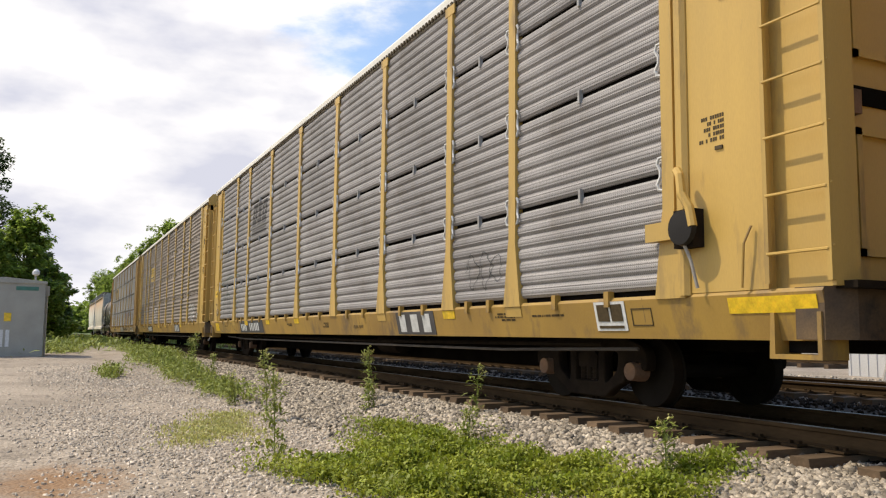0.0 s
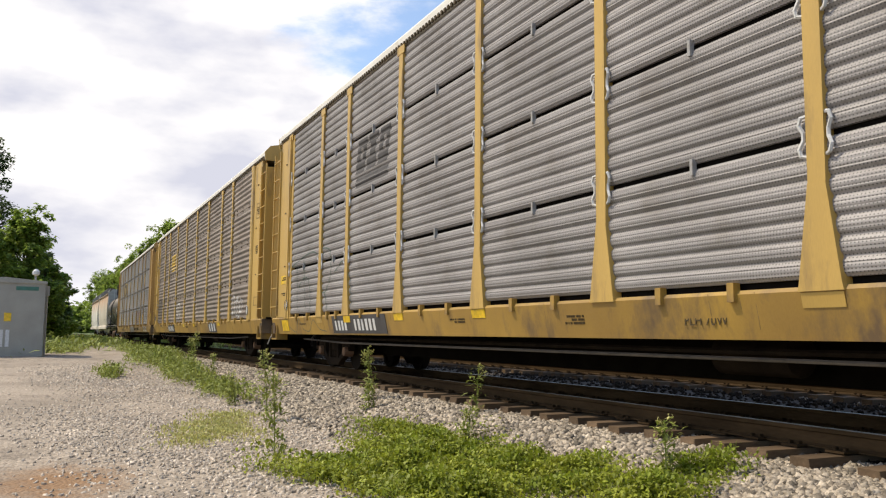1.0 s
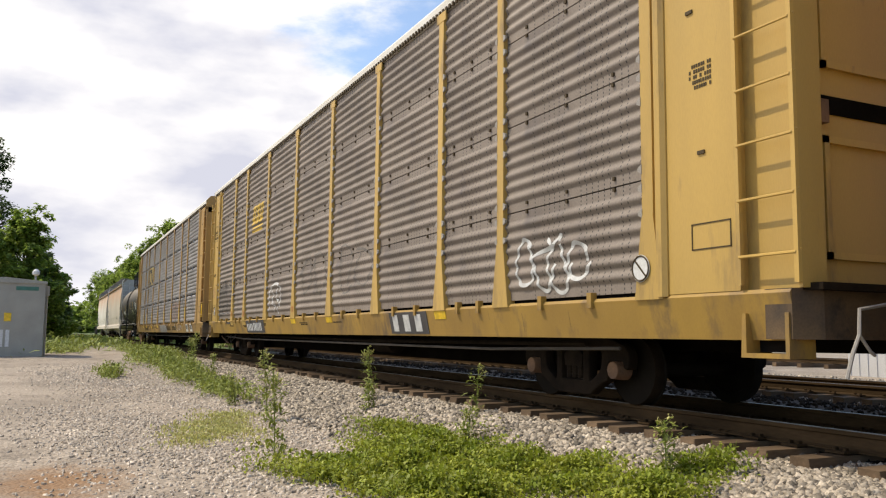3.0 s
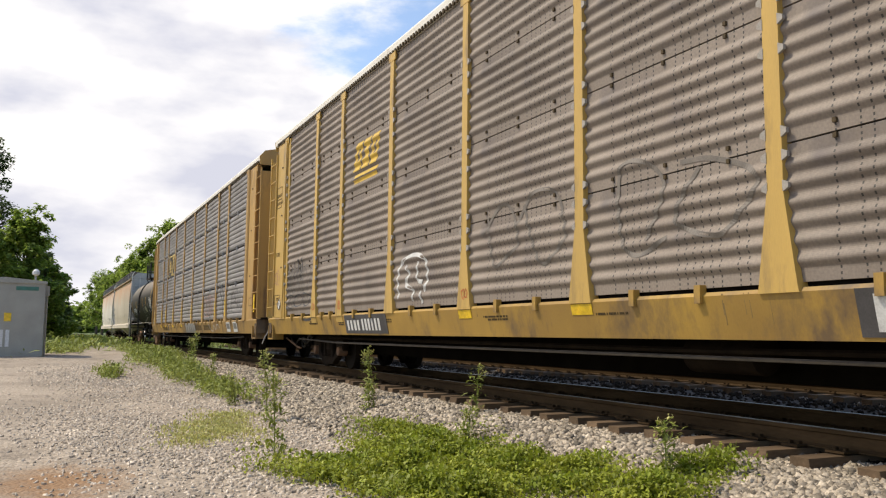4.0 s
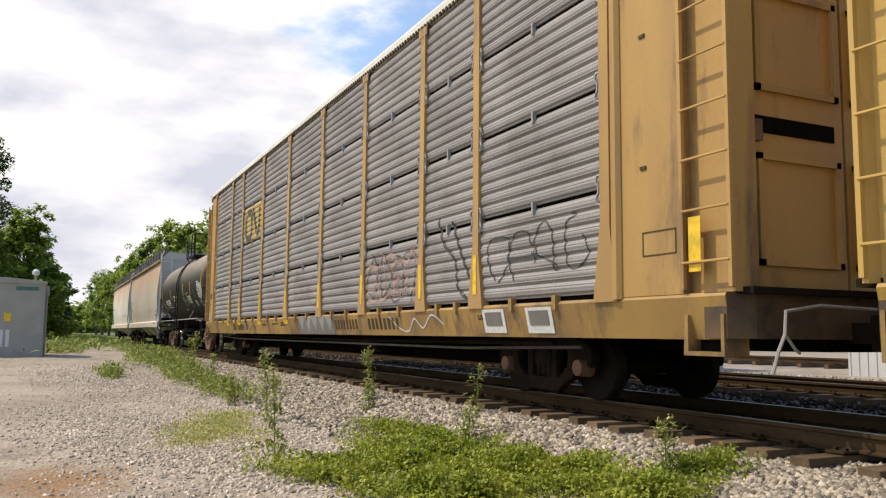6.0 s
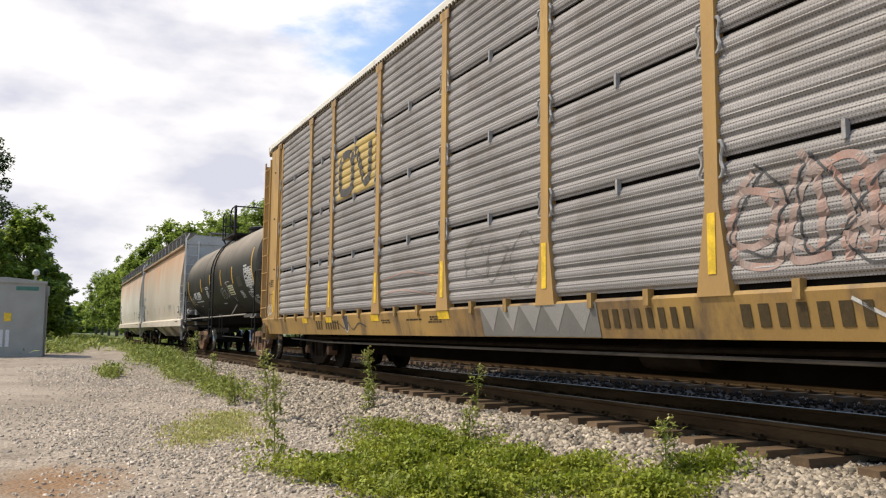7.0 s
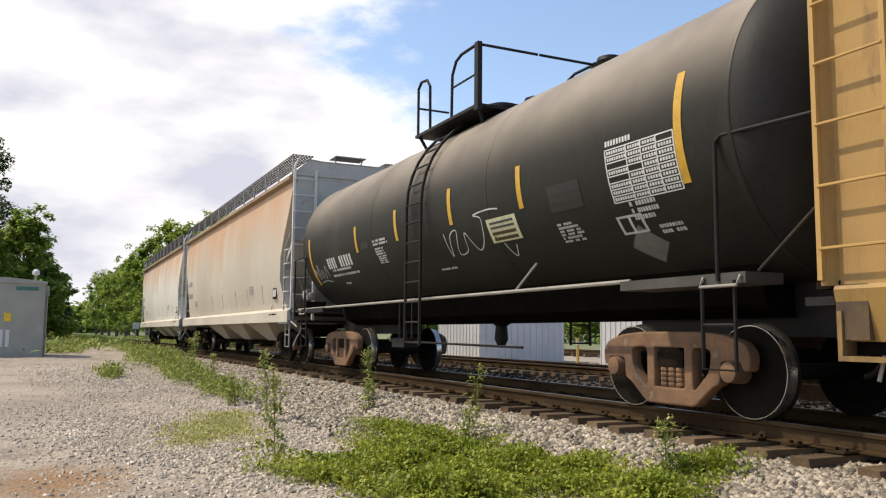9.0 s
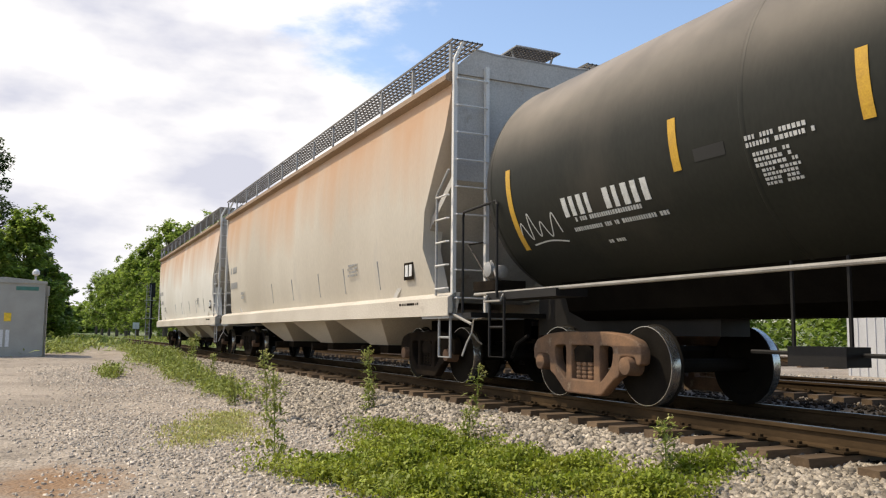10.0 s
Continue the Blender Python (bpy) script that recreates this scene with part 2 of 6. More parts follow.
def hopper_paint(name, base, other):
    """Off-white paint, rust bleeding down from the eaves."""
    m = material(name, base, 0.6, other=other, scale=0.5, fine=30, bump=0.04, dirt=(0.44, 0.40, 0.35), dirt_at=0.6, dirt_scale=0.8, stretch=(1, 1, 0.3), grain_amount=0.15)
    n, l = m.node_tree.nodes, m.node_tree.links
    p = n["Principled BSDF"]
    was = p.inputs["Base Color"].links[0].from_socket
    co = n.new("ShaderNodeTexCoord")
    sep = n.new("ShaderNodeSeparateXYZ")
    l.new(co.outputs["Object"], sep.inputs[0])
    mp = n.new("ShaderNodeMapping")
    mp.inputs["Scale"].default_value = (0.2, 0.75, 0.12)
    l.new(co.outputs["Object"], mp.inputs[0])
    no = n.new("ShaderNodeTexNoise")
    no.inputs["Scale"].default_value, no.inputs["Detail"].default_value = 1.4, 6
    l.new(mp.outputs[0], no.inputs["Vector"])
    ad = n.new("ShaderNodeMath")
    ad.operation = "MULTIPLY_ADD"
    ad.inputs[1].default_value = 2.6
    l.new(no.outputs[0], ad.inputs[0])
    l.new(sep.outputs["Z"], ad.inputs[2])
    mr = n.new("ShaderNodeMapRange")
    mr.inputs[1].default_value, mr.inputs[2].default_value, mr.inputs[4].default_value = 4.3, 6.0, 0.8
    l.new(ad.outputs[0], mr.inputs[0])
    mx = n.new("ShaderNodeMix")
    mx.data_type = "RGBA"
    mx.inputs[7].default_value = (0.50, 0.265, 0.125, 1)
    l.new(mr.outputs[0], mx.inputs[0])
    l.new(was, mx.inputs[6])
    l.new(mx.outputs[2], p.inputs["Base Color"])
    return m


HOPPER = hopper_paint("rust_streaked_paint", (0.57, 0.515, 0.425), (0.47, 0.415, 0.335))
for dull, level in ((GAP, 0.0), (DARK, 0.02), (GRIME, 0.04), (WHEEL, 0.06), (BED_SHADE, 0.03), (DRAIN_SHADE, 0.06), (BLACK_STEEL, 0.2), (RAIL, 0.08), (TIE, 0.15), (STENCIL, 0.2)):
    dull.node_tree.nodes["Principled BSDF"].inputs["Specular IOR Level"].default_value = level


def perforated(m):
    """Rows of small punched holes in a galvanised sheet."""
    n, l = m.node_tree.nodes, m.node_tree.links
    p = n["Principled BSDF"]
    was = p.inputs["Base Color"].links[0].from_socket
    co = n.new("ShaderNodeTexCoord")
    mp = n.new("ShaderNodeMapping")
    mp.inputs["Scale"].default_value = (0.0, 30.0, 36.0)
    l.new(co.outputs["Object"], mp.inputs[0])
    vo = n.new("ShaderNodeTexVoronoi")
    vo.inputs["Scale"].default_value, vo.inputs["Randomness"].default_value = 1.0, 0.0
    l.new(mp.outputs[0], vo.inputs["Vector"])
    lt = n.new("ShaderNodeMath")
    lt.operation = "LESS_THAN"
    lt.inputs[1].default_value = 0.19
    l.new(vo.outputs["Distance"], lt.inputs[0])
    mx = n.new("ShaderNodeMix")
    mx.data_type = "RGBA"
    mx.inputs[7].default_value = (0.075, 0.072, 0.07, 1)
    l.new(lt.outputs[0], mx.inputs[0])
    l.new(was, mx.inputs[6])
    l.new(mx.outputs[2], p.inputs["Base Color"])


perforated(GALV)


def slotted(m):
    """Upright columns of short punched slots, unevenly spaced along the sheet."""
    n, l = m.node_tree.nodes, m.node_tree.links
    p = n["Principled BSDF"]
    was = p.inputs["Base Color"].links[0].from_socket
    sep = n.new("ShaderNodeSeparateXYZ")
    l.new(n.new("ShaderNodeTexCoord").outputs["Object"], sep.inputs[0])

    def calc(kind, a, b=None):
        q = n.new("ShaderNodeMath")
        q.operation = kind
        for i, v in enumerate((a, b)):
            if v is None:
                continue
            if isinstance(v, (int, float)):
                q.inputs[i].default_value = v
            else:
                l.new(v, q.inputs[i])
        return q.outputs[0]
    u = calc("MULTIPLY", sep.outputs["Y"], 9.0)
    pick = n.new("ShaderNodeTexWhiteNoise")
    pick.noise_dimensions = "1D"
    l.new(calc("FLOOR", u), pick.inputs["W"])
    there = calc("GREATER_THAN", pick.outputs["Value"], 0.42)
    near = calc("LESS_THAN", calc("ABSOLUTE", calc("SUBTRACT", calc("FRACT", u), 0.5)), 0.075)
    dash = calc("LESS_THAN", calc("FRACT", calc("MULTIPLY", sep.outputs["Z"], 21.0)), 0.5)
    hole = calc("MULTIPLY", calc("MULTIPLY", near, dash), there)
    mx = n.new("ShaderNodeMix")
    mx.data_type = "RGBA"
    mx.inputs[7].default_value = (0.04, 0.036, 0.033, 1)
    l.new(hole, mx.inputs[0])
    l.new(was, mx.inputs[6])
    l.new(mx.outputs[2], p.inputs["Base Color"])


slotted(BROWN_GALV)


def ground_paint():
    """Pale crushed stone, worn grey wheel ruts and an orange stain, by place."""
    m = material("gravel_lot", (0.40, 0.33, 0.255), 0.9, other=(0.26, 0.212, 0.16), scale=0.45, fine=26, bump=0.6, dirt=(0.21, 0.172, 0.13), dirt_at=0.52, dirt_scale=1.6)
    n, l = m.node_tree.nodes, m.node_tree.links
    p = n["Principled BSDF"]
    last = p.inputs["Base Color"].links[0].from_socket
    co = n.new("ShaderNodeTexCoord")
    chips = n.new("ShaderNodeTexVoronoi")
    chips.inputs["Scale"].default_value = 26
    l.new(co.outputs["Object"], chips.inputs["Vector"])
    chip_tone = n.new("ShaderNodeMapRange")
    chip_tone.inputs[3].default_value, chip_tone.inputs[4].default_value = 0.62, 1.42
    grey = n.new("ShaderNodeRGBToBW")
    l.new(chips.outputs["Color"], grey.inputs[0])
    l.new(grey.outputs[0], chip_tone.inputs[0])
    # chips show only where the lot is not packed smooth
    packed = n.new("ShaderNodeTexNoise")
    packed.inputs["Scale"].default_value, packed.inputs["Detail"].default_value = 0.7, 5
    l.new(co.outputs["Object"], packed.inputs["Vector"])
    pk = n.new("ShaderNodeMapRange")
    pk.inputs[1].default_value, pk.inputs[2].default_value, pk.inputs[3].default_value = 0.40, 0.58, 0.25
    l.new(packed.outputs[0], pk.inputs[0])
    one = n.new("ShaderNodeMix")
    one.inputs[2].default_value = 1.0
    l.new(pk.outputs[0], one.inputs[0])
    l.new(chip_tone.outputs[0], one.inputs[3])
    hv = n.new("ShaderNodeHueSaturation")
    l.new(one.outputs[0], hv.inputs["Value"])
    l.new(last, hv.inputs["Color"])
    last = hv.outputs[0]
    cb = n.new("ShaderNodeBump")
    cb.inputs["Strength"].default_value, cb.inputs["Distance"].default_value = 0.8, 0.02
    l.new(chips.outputs["Distance"], cb.inputs["Height"])
    cb.invert = True
    l.new(p.inputs["Normal"].links[0].from_socket, cb.inputs["Normal"])
    l.new(cb.outputs[0], p.inputs["Normal"])
    wob = n.new("ShaderNodeTexNoise")
    wob.inputs["Scale"].default_value, wob.inputs["Detail"].default_value, wob.inputs["Roughness"].default_value = 2.6, 9, 0.7
    l.new(co.outputs["Object"], wob.inputs["Vector"])
    for centre, size, colour, amount in (((0.05, 8.2, -0.5), (0.70, 1.1, 2), (0.27, 0.145, 0.06), 0.85),):
        mp = n.new("ShaderNodeMapping")
        mp.vector_type = "TEXTURE"
        mp.inputs["Location"].default_value, mp.inputs["Scale"].default_value = centre, size
        l.new(co.outputs["Object"], mp.inputs[0])
        ln = n.new("ShaderNodeVectorMath")
        ln.operation = "LENGTH"
        l.new(mp.outputs[0], ln.inputs[0])
        su = n.new("ShaderNodeMath")
        su.operation = "MULTIPLY_ADD"
        su.inputs[1].default_value = 2.2
        l.new(wob.outputs[0], su.inputs[0])
        l.new(ln.outputs["Value"], su.inputs[2])
        mr = n.new("ShaderNodeMapRange")
        mr.inputs[1].default_value, mr.inputs[2].default_value, mr.inputs[3].default_value, mr.inputs[4].default_value = 1.45, 2.25, amount, 0.0
        l.new(su.outputs[0], mr.inputs[0])
        mx = n.new("ShaderNodeMix")
        mx.data_type = "RGBA"
        mx.inputs[7].default_value = (*colour, 1)
        l.new(mr.outputs[0], mx.inputs[0])
        l.new(last, mx.inputs[6])
        last = mx.outputs[2]
    l.new(last, p.inputs["Base Color"])
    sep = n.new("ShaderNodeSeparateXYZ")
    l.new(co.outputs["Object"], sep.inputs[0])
    # dark fines along the tracks, deepened with shade between stones and under the train
    fines_shade = n.new("ShaderNodeMapRange")
    fines_shade.inputs[1].default_value, fines_shade.inputs[2].default_value = 3.5, 4.6
    l.new(sep.outputs["X"], fines_shade.inputs[0])
    fines_shade_end = n.new("ShaderNodeMapRange")
    fines_shade_end.inputs[1].default_value, fines_shade_end.inputs[2].default_value, fines_shade_end.inputs[3].default_value, fines_shade_end.inputs[4].default_value = 14.5, 16.0, 1.0, 0.0
    l.new(sep.outputs["X"], fines_shade_end.inputs[0])
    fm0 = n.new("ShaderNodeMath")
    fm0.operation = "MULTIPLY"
    l.new(fines_shade.outputs[0], fm0.inputs[0])
    l.new(fines_shade_end.outputs[0], fm0.inputs[1])
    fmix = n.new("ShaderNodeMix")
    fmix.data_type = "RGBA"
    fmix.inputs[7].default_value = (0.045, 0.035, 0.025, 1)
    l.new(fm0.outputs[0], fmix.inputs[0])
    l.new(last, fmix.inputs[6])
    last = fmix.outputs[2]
    # grass takes over far from the tracks
    far = n.new("ShaderNodeMapRange")
    far.inputs[1].default_value, far.inputs[2].default_value = 44.0, 60.0
    l.new(sep.outputs["Y"], far.inputs[0])
    gm = n.new("ShaderNodeMix")
    gm.data_type = "RGBA"
    gm.inputs[7].default_value = (0.12, 0.17, 0.04, 1)
    fm = n.new("ShaderNodeMath")
    fm.operation = "MULTIPLY"
    gp = n.new("ShaderNodeMapRange")
    gp.inputs[1].default_value, gp.inputs[2].default_value = 0.40, 0.52
    l.new(wob.outputs[0], gp.inputs[0])
    l.new(far.outputs[0], fm.inputs[0])
    l.new(gp.outputs[0], fm.inputs[1])
    l.new(fm.outputs[0], gm.inputs[0])
    l.new(last, gm.inputs[6])
    l.new(gm.outputs[2], p.inputs["Base Color"])
    return m


GROUND = ground_paint()


# ---- mesh building ----
class Shape:
    """Vertices and faces gathered from simple solids."""

    def __init__(self):
        self.v, self.f = [], []

    def add(self, v, f):
        k = len(self.v)
        self.v += [tuple(p) for p in v]
        self.f += [tuple(i + k for i in g) for g in f]
        return self

    def box(self, x0, x1, y0, y1, z0, z1):
        v = [(x, y, z) for x in (x0, x1) for y in (y0, y1) for z in (z0, z1)]
        return self.add(v, [(0, 1, 3, 2), (4, 6, 7, 5), (0, 4, 5, 1), (2, 3, 7, 6), (0, 2, 6, 4), (1, 5, 7, 3)])

    def tube(self, points, r, n=6):
        """A round bar through the points."""
        pts = [Vector(p) for p in points]
        rings = []
        for i, p in enumerate(pts):
            d = (pts[min(i + 1, len(pts) - 1)] - pts[max(i - 1, 0)]).normalized()
            a = d.orthogonal().normalized() if i == 0 else (a - d * a.dot(d)).normalized()
            b = d.cross(a)
            rings.append([p + (a * math.cos(TAU * k / n) + b * math.sin(TAU * k / n)) * r for k in range(n)])
        v = [q for ring in rings for q in ring]
        f = [(i * n + k, i * n + (k + 1) % n, (i + 1) * n + (k + 1) % n, (i + 1) * n + k) for i in range(len(pts) - 1) for k in range(n)]
        f += [tuple(reversed(range(n))), tuple(range((len(pts) - 1) * n, len(pts) * n))]
        return self.add(v, f)

    def extrude(self, outline, a, b, axis="y"):
        """A closed outline carried from a to b along an axis; the outline's pairs are the other two axes in order."""
        n = len(outline)

        def place(p, t):
            return {"x": (t, p[0], p[1]), "y": (p[0], t, p[1]), "z": (p[0], p[1], t)}[axis]
        v = [place(p, t) for t in (a, b) for p in outline]
        f = [(k, (k + 1) % n, n + (k + 1) % n, n + k) for k in range(n)] + [tuple(reversed(range(n))), tuple(range(n, 2 * n))]
        return self.add(v, f)

    def lathe(self, profile, n=32, axis="x", caps=True):
        """Pairs (along, radius) turned about an axis."""
        v, f = [], []
        for t, r in profile:
            for k in range(n):
                c, s = r * math.cos(TAU * k / n), r * math.sin(TAU * k / n)
                v.append({"x": (t, c, s), "y": (c, t, s), "z": (c, s, t)}[axis])
        for i in range(len(profile) - 1):
            f += [(i * n + k, i * n + (k + 1) % n, (i + 1) * n + (k + 1) % n, (i + 1) * n + k) for k in range(n)]
        if caps:
            f += [tuple(reversed(range(n))), tuple(range((len(profile) - 1) * n, len(profile) * n))]
        return self.add(v, f)

    def moved(self, m):
        self.v = [tuple(m @ Vector(p)) for p in self.v]
        return self

    def mesh(self, name, mat, smooth=False):
        me = bpy.data.meshes.new(name)
        me.from_pydata(self.v, [], self.f)
        bm = bmesh.new()
        bm.from_mesh(me)
        bmesh.ops.recalc_face_normals(bm, faces=bm.faces)
        bm.to_mesh(me)
        bm.free()
        me.materials.append(mat)
        if smooth:
            me.polygons.foreach_set("use_smooth", [True] * len(me.polygons))
            me.set_sharp_from_angle(angle=radians(40))
        return me


def part(name, shape, mat, parent, label="", at=None, smooth=False):
    """One mesh object under a thing or under a part; shape may be a ready mesh."""
    me = shape.mesh(name, mat, smooth) if isinstance(shape, Shape) else shape
    ob = new(name, me)
    ob.parent = parent
    if at is not None:
        ob.matrix_basis = at
    return tagged(ob, label)


def thing(name, label, category, group="", at=None, kind=""):
    ob = new(name)
    ob.empty_display_size = 0.2
    if at is not None:
        ob.matrix_basis = at
    return tagged(ob, label, category, group, kind)


def cloud_mesh(name, verts, faces, mat):
    """A mesh straight from arrays, for large numbers of small pieces."""
    me = bpy.data.meshes.new(name)
    verts, faces = np.asarray(verts, np.float32), np.asarray(faces, np.int32)
    me.vertices.add(len(verts))
    me.vertices.foreach_set("co", verts.ravel())
    k = faces.shape[1]
    me.loops.add(faces.size)
    me.loops.foreach_set("vertex_index", faces.ravel())
    me.polygons.add(len(faces))
    me.polygons.foreach_set("loop_start", np.arange(0, faces.size, k, dtype=np.int32))
    me.update(calc_edges=True)
    me.materials.append(mat)
    return me


# ---- ground ----
def smooth(a, b, t):
    t = np.clip((np.asarray(t, float) - a) / (b - a), 0, 1)
    return t * t * (3 - 2 * t)


def height(x, y):
    """The lie of the land: a low lot that climbs to rail level further on, two ballasted tracks and a yard."""
    x, y = np.asarray(x, float), np.asarray(y, float)
    low = -0.52 + 0.40 * smooth(14, 34, y)
    z = low + (-0.30 - low) * smooth(4.1, 5.5, x) + 0.025 * smooth(5.75, 6.15, x)
    z = z - 0.16 * smooth(8.35, 9.3, x) + 0.14 * smooth(10.7, 11.7, x) - 0.06 * smooth(14.9, 16, x)
    z = z + 0.035 * np.sin(x * 1.7 + 0.6 * y) * np.sin(y * 0.9 + x) * (1 - smooth(3.6, 5.2, x))
    z = z - 0.9 * smooth(60, 200, np.abs(x - TRACK)) + 14 * smooth(250, 700, np.hypot(x, y))
    return z


def ground():
    xs = np.concatenate([np.linspace(-900, -60, 15), np.linspace(-50, -4, 24), np.arange(-3, 17, 0.16), np.linspace(17.5, 60, 30), np.linspace(70, 900, 18)])
    ys = np.concatenate([np.linspace(-700, -20, 14), np.linspace(-15, 2, 12), np.arange(2.3, 40, 0.22), np.linspace(41, 160, 60), np.linspace(175, 1200, 20)])
    gx, gy = np.meshgrid(xs, ys, indexing="ij")
    v = np.stack([gx, gy, height(gx, gy)], -1).reshape(-1, 3)
    i, j = np.meshgrid(np.arange(len(xs) - 1), np.arange(len(ys) - 1), indexing="ij")
    a = (i * len(ys) + j).ravel()
    me = cloud_mesh("ground", v, np.stack([a, a + len(ys), a + len(ys) + 1, a + 1], -1), GROUND)
    me.polygons.foreach_set("use_smooth", [True] * len(me.polygons))
    tagged(new("ground", me), "pale crushed stone lot beside the railway, with bare worn ruts", "ground", kind="structure")


ground()


def stones(name, label, xy, size, mat, squash=0.7, lift=0.0):
    """Angular stones lying at the places xy, each a battered block."""
    rng = np.random.default_rng(len(xy))
    n = len(xy)
    cube = np.array([(x, y, z) for x in (-1, 1) for y in (-1, 1) for z in (-1, 1)], float)
    v = cube[None] * (0.62 + 0.5 * rng.random((n, 8, 3))) * (size * (0.45 + 0.9 * rng.random(n)))[:, None, None] * 0.5
    v[..., 2] *= squash
    q = rng.normal(size=(n, 4))
    q /= np.linalg.norm(q, axis=1)[:, None]
    w, x, y, z = q.T
    r = np.stack([1 - 2 * (y * y + z * z), 2 * (x * y - z * w), 2 * (x * z + y * w), 2 * (x * y + z * w), 1 - 2 * (x * x + z * z), 2 * (y * z - x * w),
                  2 * (x * z - y * w), 2 * (y * z + x * w), 1 - 2 * (x * x + y * y)], -1).reshape(n, 3, 3)
    v = np.einsum("nij,nkj->nki", r, v)
    v[..., 0] += xy[:, 0, None]
    v[..., 1] += xy[:, 1, None]
    v[..., 2] += (height(xy[:, 0], xy[:, 1]) + size * 0.18 + lift)[:, None]
    quads = np.array([(0, 1, 3, 2), (4, 6, 7, 5), (0, 4, 5, 1), (2, 3, 7, 6), (0, 2, 6, 4), (1, 5, 7, 3)])
    f = (np.arange(n)[:, None, None] * 8 + quads[None]).reshape(-1, 4)
    return tagged(new(name, cloud_mesh(name, v.reshape(-1, 3), f, mat)), label, name, kind="stuff")


def scatter(n, x0, x1, y0, y1, seed, nearer=1.6):
    rng = np.random.default_rng(seed)
    return np.stack([x0 + (x1 - x0) * rng.random(n), y0 + (y1 - y0) * rng.random(n) ** nearer], -1)


# ---- tracks ----
def railway(centre, y0, y1, label, tie_step=0.51):
    t = thing("railway_track", label, "railway track", kind="structure", at=pose(centre, 0, 0))
    prof = [(-0.068, -0.172), (0.068, -0.172), (0.068, -0.160), (0.012, -0.140), (0.009, -0.045), (0.035, -0.036), (0.036, -0.006), (0.030, -0.001), (-0.030, -0.001), (-0.036, -0.006), (-0.035, -0.036), (-0.009, -0.045), (-0.012, -0.140), (-0.068, -0.160)]
    for side in (-0.753, 0.753):
        rail = part("rail", Shape().extrude([(side + a, b) for a, b in prof], y0, y1), RAIL, t, "rusty brown steel rail")
        part("running_surface", Shape().box(side - 0.027, side + 0.027, y0, y1, -0.001, 0.003), RAIL_TOP, rail, "bright worn rail head")
    rng = random.Random(int(centre * 10))
    blocks = []
    for k in range(6):
        s = Shape().box(-1.33, 1.33, -0.105, 0.105, -0.38, -0.178)
        s.v = [(x + rng.uniform(-0.02, 0.02), y + rng.uniform(-0.012, 0.012), z + rng.uniform(-0.012, 0.0)) for x, y, z in s.v]
        blocks.append(s.mesh("sleeper", TIE))
    plate = Shape().box(-0.18, 0.18, -0.095, 0.095, -0.178, -0.160)
    for dx in (-0.10, 0.10):
        for dy in (-0.05, 0.05):
            plate.box(dx - 0.02, dx + 0.02, dy - 0.014, dy + 0.014, -0.165, -0.135)
    plate = plate.mesh("tie_plate", RAIL)
    n = int((min(y1, 75) - y0) / tie_step)
    for i in range(n):
        y = y0 + 0.3 + i * tie_step + rng.uniform(-0.05, 0.05)
        tie = part("sleeper", rng.choice(blocks), TIE, t, at=pose(rng.uniform(-0.07, 0.07), y, rng.uniform(-0.012, 0.006), 0, 0, rng.uniform(-1.5, 1.5)))
        if y < 26:
            for side in (-0.753, 0.753):
                part("tie_plate", plate, RAIL, tie, at=pose(side, 0, 0.008))
    far = Shape()
    y = y0 + 0.3 + n * tie_step
    while y < y1:
        far.box(-1.3, 1.3, y - 0.11, y + 0.11, -0.3, -0.175)
        y += tie_step
    tagged(part("far_sleepers", far, TIE, t), kind="stuff")
    return t


railway(TRACK, -25, 420, "running track of brown rails on weathered timber sleepers")
railway(TRACK2, -10, 160, "second track of rusty rails behind the train")


# ---- running gear ----
def pierced(name, outer, holes, thick, edge, mat):
    """A cast plate with rounded edges and holes; the outline's pairs are (y, z) and its thickness lies along x."""
    cu = bpy.data.curves.new(name, "CURVE")
    cu.dimensions, cu.fill_mode = "2D", "BOTH"
    cu.extrude, cu.bevel_depth, cu.bevel_resolution = thick / 2 - edge, edge, 1
    for line in [outer] + holes:
        sp = cu.splines.new("POLY")
        sp.points.add(len(line) - 1)
        for q, (a, b) in zip(sp.points, line):
            q.co = (a, b, 0, 1)
        sp.use_cyclic_u = True
    tmp = new(name, cu)
    me = bpy.data.meshes.new_from_object(tmp.evaluated_get(bpy.context.evaluated_depsgraph_get()))
    bpy.data.objects.remove(tmp)
    me.transform(Matrix(((0, 0, 1, 0), (1, 0, 0, 0), (0, 1, 0, 0), (0, 0, 0, 1))))
    me.materials.clear()
    me.materials.append(mat)
    me.polygons.foreach_set("use_smooth", [True] * len(me.polygons))
    me.set_sharp_from_angle(angle=radians(35))
    return me


def rounded(corners, r, n=4):
    """A closed outline with its corners cut round."""
    out = []
    for i, c in enumerate(corners):
        c = Vector(c)
        a, b = Vector(corners[i - 1]), Vector(corners[(i + 1) % len(corners)])
        p = c + (a - c).normalized() * min(r, (a - c).length * 0.45)
        q = c + (b - c).normalized() * min(r, (b - c).length * 0.45)
        for k in range(n + 1):
            u = k / n
            m = p * (1 - u) ** 2 + c * 2 * u * (1 - u) + q * u * u
            out.append((m.x, m.y))
    return out


